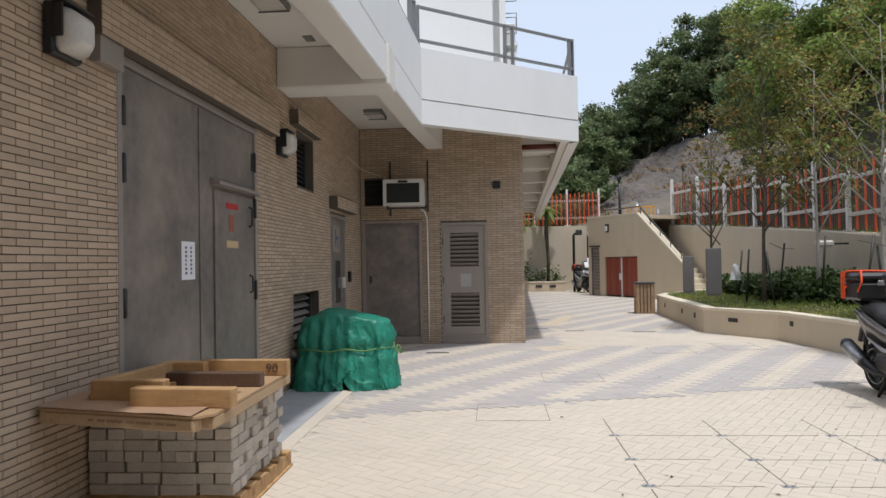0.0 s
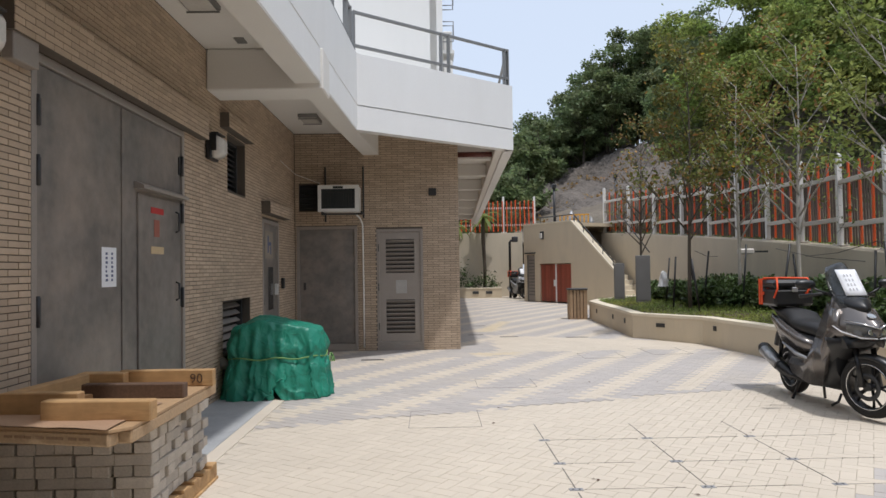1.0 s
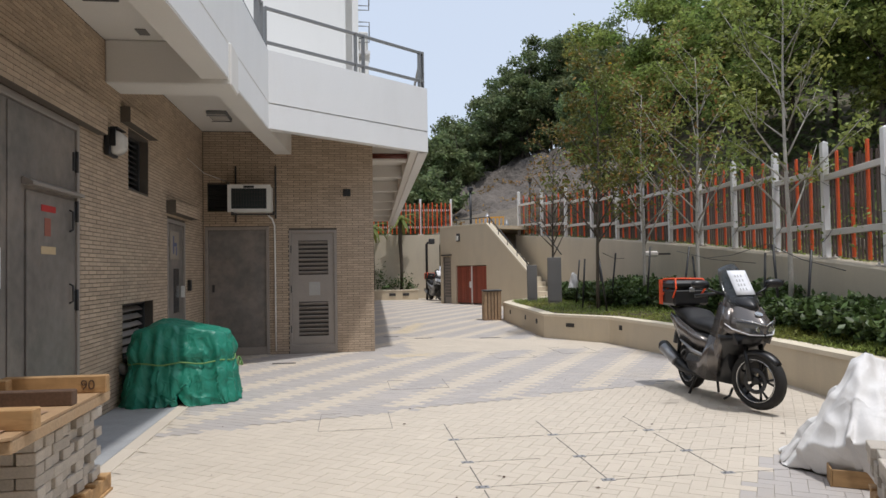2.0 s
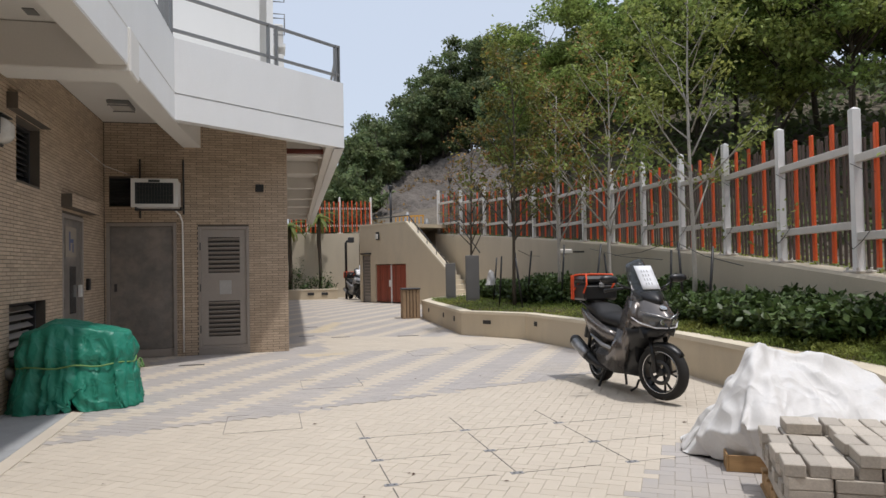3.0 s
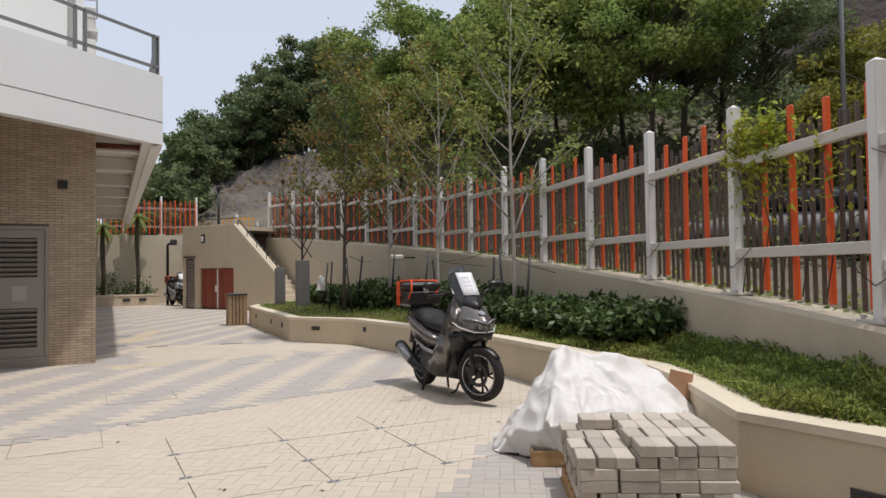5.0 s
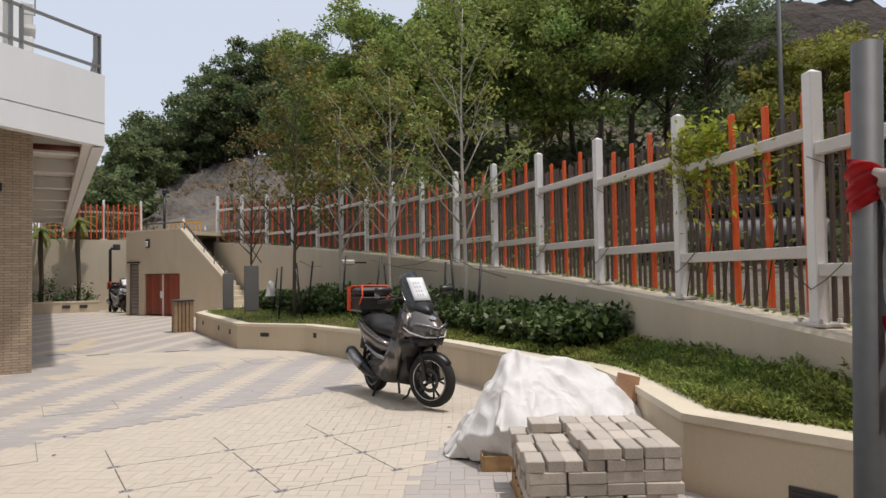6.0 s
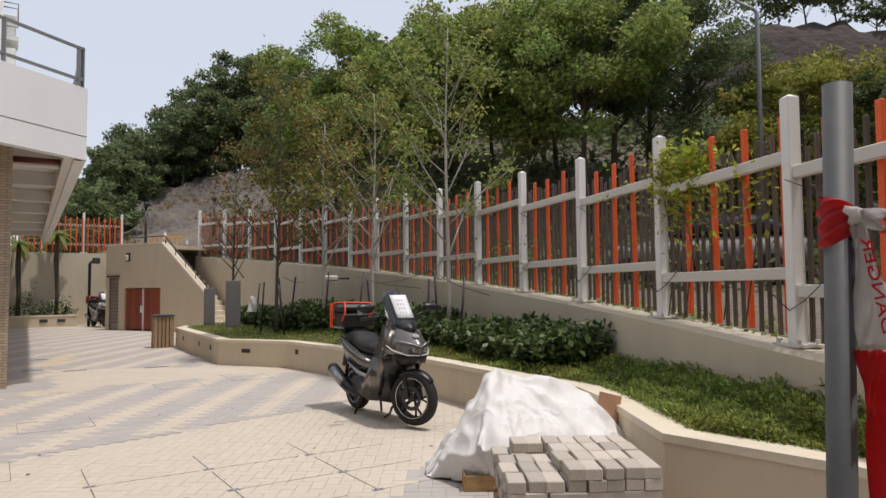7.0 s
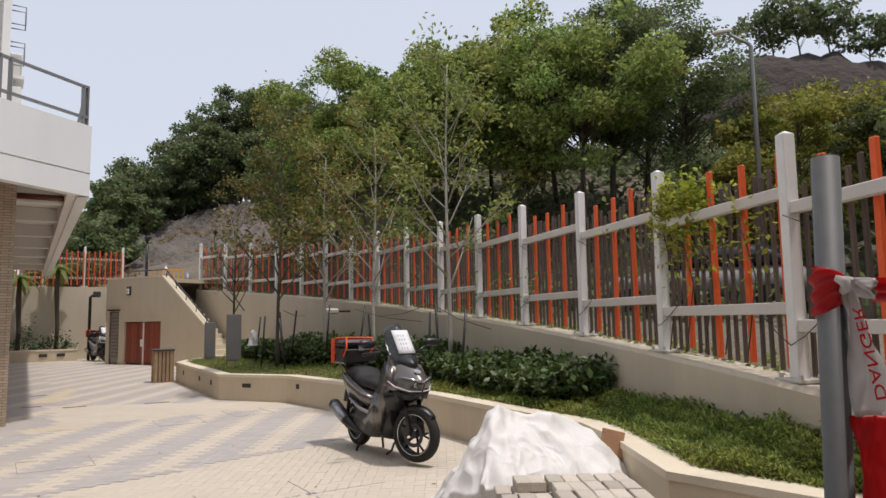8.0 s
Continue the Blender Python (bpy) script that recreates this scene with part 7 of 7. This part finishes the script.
tube(bm, [(u1 - 1.9, 0.1, ST + 0.26), (u1 - 0.1, 0.1, ST + 0.26), (u1 + 0.05, 0.1, ST + 0.27), (u2 - 0.05, 0.1, SLO + 0.27)], 0.022, 8)
part("bar", bm, M_DARKSTEEL, hr_)
for k in range(7):
    if k < 2:
        x, z = u1 - 1.8 + 0.9 * k, ST + 0.05
    else:
        f = (k - 2) / 4
        x, z = u1 + 0.1 + f * (u2 - u1 - 0.25), ST + 0.02 - (ST - SLO) * (0.1 + f * (u2 - u1 - 0.25)) / (u2 - u1)
    bm = bmesh.new()
    tube(bm, [(x, 0.1, z), (x, 0.1, z + 0.26)], 0.014, 6)
    part("baluster", bm, M_DARKSTEEL, hr_)
hr2 = thing("handrail", "dark steel handrail on the retaining wall beside the stair", "handrail")
bm = bmesh.new()
tube(bm, [(9.55, 21.2, 1.75), (9.35, 23.2, 2.9), (9.2, 23.8, 3.1)], 0.02, 6)
part("bar", bm, M_DARKSTEEL, hr2)

yb = thing("barrier", "yellow steel crowd barrier at the head of the stair", "barrier", at=(8.3, 26.6, 2.465), rz=-25)
M_YELLOW = mat("yellow_paint", (0.65, 0.33, 0.04), 0.5, var=0.1)
for z in (0.05, 0.5, 0.88):
    part("bar", boxes((-0.6, 0.6, -0.02, 0.02, z, z + 0.05)), M_YELLOW, yb)
for k in range(8):
    part("bar", boxes((-0.58 + k * 0.16, -0.54 + k * 0.16, -0.015, 0.015, 0.051, 0.879)), M_YELLOW, yb)
tagged(part("landing", boxes((7.2, 8.9, 26.3, 31.5, 2.20, 2.46)), M_CREAM), "concrete landing at the head of the stair", "landing", kind="structure")
for i, (x, y, w, h) in enumerate(((9.6, 33.5, 0.5, 1.5), (10.6, 33.6, 0.45, 1.2), (11.3, 33.4, 0.4, 1.3))):
    ub = thing("folded_parasol", "pale grey folded cover standing on the upper level", "parasol", at=(x, y, 2.6))
    bm = bmesh.new()
    loft(bm, [[(r * math.cos(a), r * math.sin(a), z) for a in (2 * math.pi * k / 10 for k in range(10))] for r, z in ((0.04, 0.0), (0.05, 0.3), (w * 0.5, 0.32), (w * 0.42, h * 0.7), (0.04, h))])
    part("canopy", bm, M_RAIL if i else M_SILVER, ub)

for i, (x, y, z, h) in enumerate(((8.6, 32.6, 2.5, 2.6), (12.5, 36.0, 2.6, 3.4))):
    sl = thing("lamp_post", "slim black lamp post on the upper level", "lamp post", at=(x, y, z))
    bm = bmesh.new()
    tube(bm, [(0, 0, 0), (0, 0, h)], 0.06, 8)
    part("pole", bm, M_BLACK, sl)
    part("head", boxes((-0.10, 0.10, -0.10, 0.10, h, h + 0.22), bevel=0.03), M_BLACK, sl)
dp = thing("lamp_post", "black post with a box lamp against the far wall", "lamp post", at=(6.12, 30.0, 0))
bm = bmesh.new()
tube(bm, [(0, 0, 0), (0, 0, 2.45), (0.05, 0, 2.52), (0.25, 0, 2.52)], 0.055, 8)
part("pole", bm, M_BLACK, dp)
part("head", boxes((0.10, 0.36, -0.12, 0.12, 2.46, 2.70), bevel=0.03), M_DARKSTEEL, dp)

# street light over the wood
lx, ly = polar(58.1, 15.2)
lz = hill_z(lx, ly)
TOPZ = 1.35 + 15.2 * math.tan(radians(20.2)) - lz
sl = thing("street_lamp", "grey steel street lamp with a bent arm", "street lamp", at=(lx, ly, lz - 0.05))
bm = bmesh.new()
tube(bm, [(0, 0, 0), (0, 0, TOPZ - 0.02), (-0.04, 0.03, TOPZ + 0.05), (-0.40, 0.25, TOPZ + 0.26)], [0.055, 0.042, 0.038, 0.026], 10)
part("pole", bm, M_RAIL, sl)
bm = bmesh.new()
loft(bm, [oval(-0.34, 0, 0.06, 0.04), oval(-0.2, 0, 0.13, 0.075), oval(0.15, 0, 0.13, 0.07), oval(0.34, 0, 0.05, 0.03)])
ob = part("lantern", bm, M_FRAIL, sl)
ob.matrix_basis = pose(-0.50, 0.31, TOPZ + 0.30, 0, 10, 149) @ Matrix.Diagonal((0.62, 0.62, 0.62, 1))

# palms and plants in the far planter
for i, (x, y, h) in enumerate(((3.75, 30.95, 2.9), (5.05, 31.0, 3.3))):
    pm = thing("palm", "slim palm with a shaggy brown trunk by the back wall", "palm", "palms by the back wall", at=(x, y, 0.36))
    bm = bmesh.new()
    tube(bm, [(0, 0, -0.1), (0.03, 0, h * 0.3), (-0.02, 0, h * 0.7), (0, 0, h)], [0.09, 0.08, 0.10, 0.07], 9)
    for v in bm.verts:
        v.co.x += 0.03 * noise.noise((v.co.x * 9, v.co.z * 5, i))
    part("trunk", bm, M_DTRUNK, pm)
    for k in range(13):
        a = k * 2.4
        el = 0.9 - 0.11 * k
        ln = 0.75
        bm = bmesh.new()
        rows = []
        for j in range(6):
            u = j / 5
            c = Vector((math.cos(a) * u * ln, math.sin(a) * u * ln, h + ln * (el * u - 0.75 * u * u)))
            s = Vector((-math.sin(a), math.cos(a), 0)) * (0.10 * math.sin(math.pi * min(1, u * 0.9 + 0.1)))
            rows.append([tuple(c - s), tuple(c + Vector((0, 0, 0.03))), tuple(c + s)])
        loft(bm, rows, cap=False, closed=False)
        part("frond", bm, L_TREE, pm)
q = np.random.default_rng(5)
for i, (x, h) in enumerate(((2.6, 0.9), (3.1, 0.5), (4.1, 1.25), (4.85, 0.6), (5.3, 0.75), (5.45, 0.35), (3.7, 0.4), (4.4, 0.35))):
    sp = thing("potted_shrub", "leafy green plant in the far planter", "shrub", "plants in the far planter", at=(x, 30.9, 0.37))
    c = q.normal(size=(130, 3)) * np.array((0.14, 0.14, 0.26 * h)) + np.array((0, 0, h * 0.5))
    c[:, 2] = np.maximum(c[:, 2], 0.02)
    leaf_cloud("foliage", c, q.uniform(0.08, 0.2, 130), L_SHRUB, sp, 30 + i, rise=0.4, aspect=0.35)

# litter bin, grey pillars, planter vents, signs
M_BIN = mat("weathered_slat_timber", (0.33, 0.225, 0.135), 0.75, var=0.2, scale=9, per=0.12, bump=0.15)
bn = thing("litter_bin", "slatted timber litter bin with a dark lid", "litter bin", at=(6.38, 17.15, 0), rz=-4)
part("liner", boxes((-0.19, 0.19, -0.19, 0.19, 0.02, 0.72)), M_DWOOD, bn)
for k in range(5):
    c = -0.17 + k * 0.085
    for s in (-1, 1):
        part("slat", boxes((c - 0.033, c + 0.033, s * 0.20 - 0.012, s * 0.20 + 0.012, 0.0, 0.74), bevel=0.003), M_BIN, bn)
        part("slat", boxes((s * 0.215 - 0.012, s * 0.215 + 0.012, c - 0.033, c + 0.033, 0.0, 0.74), bevel=0.003), M_BIN, bn)
part("lid", boxes((-0.24, 0.24, -0.24, 0.24, 0.742, 0.78), bevel=0.006), M_DARKSTEEL, bn)
M_PILLAR = mat("grey_pillar", (0.17, 0.165, 0.16), 0.7, var=0.1, scale=3)
for x, y, w, h in ((7.55, 15.4, 0.16, 1.12), (7.42, 16.95, 0.13, 0.95)):
    pl = thing("pillar", "plain dark grey service pillar in the planter", "pillar", at=(x, y, 0.45), rz=-14)
    part("body", boxes((-w, w, -w * 0.8, w * 0.8, -0.05, h), bevel=0.01), M_PILLAR, pl)
    part("door_panel", boxes((-w + 0.03, w - 0.03, -w * 0.8 - 0.006, -w * 0.8 - 0.001, 0.1, h - 0.06), bevel=0.002), M_PILLAR, pl)


def wall_vent(i, f, z, w, h):
    """A small dark louvred outlet on run i of the planter wall, at fraction f."""
    p, r = Vector(PL[i]), Vector(PL[i + 1])
    c = p.lerp(r, f)
    d = (r - p).normalized()
    v = thing("wall_vent", "small dark louvred outlet in the planter wall", "vent", "planter wall outlets")
    v.matrix_basis = pose(c.x, c.y, z, 0, 0, math.degrees(math.atan2(d.y, d.x)))
    part("frame", boxes((-w, w, -0.010, -0.001, -h, h), bevel=0.003), M_DARKSTEEL, v)
    n = max(2, int(h / 0.014))
    for k in range(n):
        zz = -h + 0.012 + (2 * h - 0.02) * k / n
        part("blade", boxes((-w + 0.012, w - 0.012, -0.017, -0.011, zz, zz + 0.010)), M_LOUVRE, v)


wall_vent(4, 0.42, 0.27, 0.095, 0.035)
wall_vent(5, 0.22, 0.30, 0.05, 0.04)
wall_vent(3, 0.22, 0.27, 0.05, 0.05)
wall_vent(3, 0.62, 0.27, 0.05, 0.05)
wall_vent(3, 0.86, 0.27, 0.05, 0.05)
wall_vent(11, 0.72, 0.12, 0.12, 0.05)
for x in (4.45, 5.05):
    v = thing("wall_vent", "small dark outlet in the far planter wall", "vent")
    part("frame", boxes((x, x + 0.28, 30.17, 30.179, 0.18, 0.30), bevel=0.003), M_DARKSTEEL, v)
cam_s = thing("floodlight", "small pale floodlight on the retaining wall", "floodlight", at=(9.9, 14.9, 1.55))
part("body", boxes((-0.35, 0.0, -0.08, 0.08, 0, 0.13), bevel=0.03), M_FRAIL, cam_s)
part("arm", boxes((0.0, 0.32, -0.02, 0.02, 0.04, 0.08)), M_DARKSTEEL, cam_s)
bag = thing("plastic_bag", "crumpled pale plastic bag hung on a stake", "plastic bag", at=(7.62, 14.2, 0.88))
drape("bag", bag, superell(0.075, 0.05, 2.2), lambda x, y: 0.34 - 0.8 * abs(x), M_TARP_W, 2.0, 3.0, 0.0, rows=14, cols=36, deep=0.03)

# parked car glimpsed through the fence
car = thing("car", "grey parked car behind the fence", "car", at=(15.3, 8.6, 1.33), rz=118)
bm = bmesh.new()
loft(bm, [oval(-2.0, 0.62, 0.70, 0.22), oval(-1.8, 0.68, 0.82, 0.34), oval(0.6, 0.68, 0.84, 0.34), oval(1.7, 0.62, 0.80, 0.28), oval(2.0, 0.58, 0.66, 0.18)])
part("body", bm, M_PILLAR, car)
bm = bmesh.new()
loft(bm, [oval(-1.7, 1.05, 0.62, 0.12), oval(-1.2, 1.22, 0.66, 0.24), oval(0.0, 1.24, 0.66, 0.24), oval(0.8, 1.02, 0.64, 0.10)])
part("cabin", bm, M_GLASS_D, car)
for x in (-1.3, 1.3):
    for s in (-1, 1):
        bm = bmesh.new()
        tube(bm, [(x, 0.68 * s, 0.31), (x, 0.86 * s, 0.31)], 0.31, 18)
        part("wheel", bm, M_RUBBER, car)
# ---- wall tiles ----
TW, TH = 0.19, 0.0392


def tile_rects(a0, a1, z0, z1, holes):
    """Running-bond tiles of a wall face, cut at the openings."""
    out = []
    rows = int((z1 - z0) / TH)
    for r in range(rows):
        zb, zt = z0 + r * TH + 0.0028, z0 + (r + 1) * TH - 0.0028
        spans = [(a0, a1)]
        for h in holes:
            if h[2] < zt - 0.004 and h[3] > zb + 0.004:
                spans = [s for p, q in spans for s in ((p, min(q, h[0])), (max(p, h[1]), q)) if s[1] - s[0] > 0.012]
        k = a0 - (TW / 2 if r % 2 else 0)
        while k < a1:
            for p, q in spans:
                lo, hi = max(k + 0.003, p + 0.001), min(k + TW - 0.003, q - 0.001)
                if hi - lo > 0.014:
                    out.append((lo, hi, zb, zt))
            k += TW
    return out


def tile_mesh(rects, axis, at, out):
    """Slightly proud tiles with a chamfer, as one mesh."""
    V, F = [], []
    rg = np.random.default_rng(3)
    for lo, hi, zb, zt in rects:
        d = 0.0058 + rg.uniform(-0.0008, 0.0008)
        c = 0.0015
        n = len(V)
        for e, i in ((0.0, 0.0), (d, c)):
            for a, z in ((lo + i, zb + i), (hi - i, zb + i), (hi - i, zt - i), (lo + i, zt - i)):
                V.append((at + out * e, a, z) if axis == "x" else (a, at + out * e, z))
        F.append((n + 4, n + 5, n + 6, n + 7))
        for k in range(4):
            F.append((n + k, n + (k + 1) % 4, n + 4 + (k + 1) % 4, n + 4 + k))
    return V, F


long_r = tile_rects(1.2, FY - 0.003, 0.003, SLAB - 0.002, [BIG, SIDE, VENT, HIGH])
picked = [r for r in long_r if r[0] > 1.75 and r[1] < 3.5 and 0.9 < r[2] < 2.3][:300]
rest = [r for r in long_r if r not in set(picked)]
V, F = tile_mesh(rest, "x", WX - 0.006, 1)
ob = fast_mesh("tile_field", V, F, M_TILE, parent=wall_long)
tagged(ob, "tan wall tiles in running bond", kind="stuff")
bm = boxes((0.0, 0.0058, -(TW - 0.006) / 2, (TW - 0.006) / 2, -(TH - 0.0056) / 2, (TH - 0.0056) / 2), bevel=0.0014)
TILE_ME = mesh_from("tile", bm, M_TILE)
for lo, hi, zb, zt in picked:
    o = new("tile", TILE_ME)
    o.parent = wall_long
    o.matrix_basis = pose(WX - 0.006, (lo + hi) / 2, (zb + zt) / 2) @ Matrix.Diagonal((1, (hi - lo) / (TW - 0.006), 1, 1))
end_r = tile_rects(WX + 0.004, CX, 0.003, SLAB - 0.002, [PLAIN, LOUV, GRILL, (1.775, 2.545, 0.0, 0.1)])
near_e = [r for r in end_r if r[0] > 2.55 and r[1] - r[0] > 0.05][:300]
TILE_E = mesh_from("tile", boxes((-0.5, 0.5, -0.0058, 0.0, -(TH - 0.0056) / 2, (TH - 0.0056) / 2)), M_TILE)
for lo, hi, zb, zt in near_e:
    o = new("tile", TILE_E)
    o.parent = wall_end
    o.matrix_basis = pose((lo + hi) / 2, FY + 0.006, (zb + zt) / 2) @ Matrix.Diagonal((hi - lo, 1, 1, 1))
V, F = tile_mesh([r for r in end_r if r not in set(near_e)], "y", FY + 0.006, -1)
ob = fast_mesh("tile_field", V, F, M_TILE, parent=wall_end)
tagged(ob, "tan wall tiles in running bond", kind="stuff")

# ---- paving blocks ----
RX = Vector((0.84, -0.5426))     # along the rows
RY = Vector((0.5426, 0.84))      # across them


PW, PD = 0.1833, 0.0917


def is_grey(p):
    s = RX.dot(p)
    edge = 5.67 + 0.307 * (p.x - 1.75)
    if p.y < edge:
        return 0.743 * p.x - 0.669 * p.y > 1.48 and p.y < 4.0
    if p.y - edge < 0.16:
        return True
    if p.x > 3.75 and p.y > 10.5 and p.y + 0.5 * p.x < 15.18:
        return False
    if p.y > 10.0 and p.x < 3.9 + (p.y - 11) * 0.03:
        return (s + 1.6) % (4 * PW * 1.5) > 1.5 * PW
    return ((s + 1.43 + PW) % (4 * PW)) > 1.8 * PW


def is_guide(p):
    """Yellow guiding strips by the building's corner."""
    d = Vector((0.2673, 0.9636))
    q = p - Vector((3.73, 13.99))
    u, v = q.dot(d), q.x * d.y - q.y * d.x
    return (0 < u < 2.85 and abs(v) < 0.16) or (3.3 < p.x < 4.02 and abs(p.y - 10.3) < 0.13)


M_GUIDE = mat("yellow_guide_paver", (0.57, 0.485, 0.35), 0.85, var=0.08, fine=150, bump=0.3, dist=0.002)
GAPS_X = (3.55, 4.35, 5.15)
GAPS_Y = (5.50, 4.92, 4.28, 3.73, 3.15)
def near_zone(x, y):
    """The cream field this side of the striped band, laid in herringbone."""
    return y < 5.67 + 0.307 * (x - 1.75)


def laid():
    """Centre and length direction (0 along the rows, 1 across them) of every paving block."""
    for r in range(-110, 370):
        for c in range(-140, 60):
            o = RX * (c * PW + (PW / 2 if r % 2 else 0)) + RY * (r * PD)
            if not near_zone(o.x, o.y):
                yield o.x, o.y, 0
    for i in range(-90, 110):
        for j in range(-90, 110):
            k = (i - j) % 4
            if k in (0, 3):
                o = RX * PD * (i + (1.0 if k == 0 else 0.5)) + RY * PD * (j + (0.5 if k == 0 else 1.0))
                if near_zone(o.x, o.y):
                    yield o.x, o.y, 0 if k == 0 else 1


rg = np.random.default_rng(12)
V, F, MI = [], [], []
near = []
for cx, cy, turned_ in laid():
    if not (1.16 < cx < 9.0 and -2.4 < cy < 30.2):
        continue
    if cy < 20.8:
        e = bed_edge(cy, PL)
        if e is not None and cx > e + 0.12:
            continue
    elif cx > 7.6 or cy > 24.3 + (7.66 - cx) * 1.7:
        continue
    if cx < CX + 0.02 and cy > FY + 0.05:
        continue
    grey = is_grey(Vector((cx, cy)))
    h = rg.uniform(-0.0012, 0.0012)
    if len(near) < 300 and 3.6 < cx < 5.6 and 2.9 < cy < 6.3 and not grey:
        near.append((cx, cy, h, turned_))
        continue
    ax, ay = (RY, -RX) if turned_ else (RX, RY)
    n = len(V)
    for e, i in ((-0.0012, 0.0), (0.0015 + h * 0.5, 0.0013)):
        for sx, sy in ((-1, -1), (1, -1), (1, 1), (-1, 1)):
            q = ax * sx * (PW / 2 - 0.0012 - i) + ay * sy * (PD / 2 - 0.0012 - i)
            V.append((cx + q.x, cy + q.y, e))
    F.append((n + 4, n + 5, n + 6, n + 7))
    for k in range(4):
        F.append((n + k, n + (k + 1) % 4, n + 4 + (k + 1) % 4, n + 4 + k))
    MI += [2 if is_guide(Vector((cx, cy))) else (1 if grey else 0)] * 5
ob = fast_mesh("paver_field", V, F, [M_PAVE_C, M_PAVE_G, M_GUIDE], MI, pavement)
tagged(ob, "cream and grey concrete paving blocks", kind="stuff")
bm = bmesh.new()
lo = [bm.verts.new((sx * (PW / 2 - 0.0012), sy * (PD / 2 - 0.0012), -0.0015)) for sx, sy in ((-1, -1), (1, -1), (1, 1), (-1, 1))]
hi = [bm.verts.new((sx * (PW / 2 - 0.0026), sy * (PD / 2 - 0.0026), 0.0015)) for sx, sy in ((-1, -1), (1, -1), (1, 1), (-1, 1))]
bm.faces.new(hi)
for k in range(4):
    bm.faces.new((lo[k], lo[(k + 1) % 4], hi[(k + 1) % 4], hi[k]))
PAVER_ME = mesh_from("paver", bm, M_PAVE_C)
ang = math.degrees(math.atan2(RX.y, RX.x))
for cx, cy, h, turned_ in near:
    o = new("paver", PAVER_ME)
    o.parent = pavement
    o.matrix_basis = pose(cx, cy, h * 0.6, 0, 0, ang + 90 * turned_)

# paved-in access covers: steel edge lines with corner keyholes, and small drain slots
M_EDGE = mat("cover_edge_steel", (0.17, 0.155, 0.135), 0.6, metal=0.3, var=0.4, scale=7, bump=0.1)
M_KEY = mat("cover_corner_steel", (0.33, 0.33, 0.34), 0.5, metal=0.4, var=0.25, scale=20)
cg = random.Random(6)
for i, x0 in enumerate(GAPS_X[:2] + (5.15,)):
    for j in range(3 if i else 4):
        y1, y0 = GAPS_Y[j], GAPS_Y[j + 1]
        cv = thing("access_cover", "paved-in access cover with a thin steel edge", "access cover", "access covers in the paving", at=(x0, y0, 0))
        ln = y1 - y0
        part("edge", boxes((-0.0035, 0.0035, 0.02, ln * cg.uniform(0.82, 0.99), -0.003, 0.0035)), M_EDGE, cv)
        part("edge", boxes((0.05, 0.05 + 0.74 * cg.uniform(0.5, 1), -0.0015, 0.0015, -0.003, 0.0032)), M_EDGE, cv)
        t_ = bmesh.new()
        box(t_, -0.042, 0.042, -0.022, 0.022, -0.003, 0.0042)
        part("corner_plate", t_, M_KEY, cv)
        for s in (-0.02, 0.02):
            part("keyhole", boxes((s - 0.005, s + 0.005, -0.009, 0.009, 0.0043, 0.005)), M_BLACK, cv)
for x0, y0, w, d in ((2.48, 5.41, 0.62, 0.69), (3.19, 7.28, 0.66, 0.62), (4.9, 9.6, 0.6, 0.6), (6.0, 9.9, 0.6, 0.8)):
    cv = thing("access_cover", "small paved-in access cover with a thin steel edge", "access cover", "access covers in the paving", at=(x0, y0, 0), rz=0)
    for a in ((0, 0.004, 0, d), (w, w + 0.004, 0, d), (0.005, w - 0.001, 0, 0.004), (0.005, w * 0.3, d - 0.004, d)):
        part("edge", boxes((a[0], a[1], a[2], a[3], -0.003, 0.0035)), M_EDGE, cv)
for x0, y0, w in ((3.98, 12.9, 0.36), (5.2, 12.6, 0.42), (1.62, 9.84, 0.34), (3.6, 15.5, 0.3), (3.4, 13.4, 0.3)):
    gd = thing("drain_slot", "dark slotted drain grating set in the paving", "drain", "drain slots", at=(x0, y0, 0))
    part("frame", boxes((0, w, -0.06, 0.06, -0.004, 0.0036)), M_EDGE, gd)
    for k in range(7):
        part("slot", boxes((0.02 + k * (w - 0.04) / 7, 0.02 + (k + 0.55) * (w - 0.04) / 7, -0.045, 0.045, 0.0037, 0.0045)), M_BLACK, gd)
for i in range(26):
    x, y = cg.uniform(1.4, 6.2), cg.uniform(3.0, 9.5)
    lf = thing("fallen_leaf", "small dry brown leaf lying on the paving", "leaf", "fallen leaves", at=(x, y, 0.004), rz=cg.uniform(0, 360))
    bm = bmesh.new()
    s = cg.uniform(0.012, 0.024)
    loft(bm, [[(-s, 0, 0.001), (-s, 0.001, 0.002)], [(0, -s * 0.5, 0.004), (0, s * 0.5, 0.006)], [(s, 0, 0.002), (s, 0.001, 0.003)]], cap=False, closed=False)
    part("blade", bm, M_DWOOD, lf)
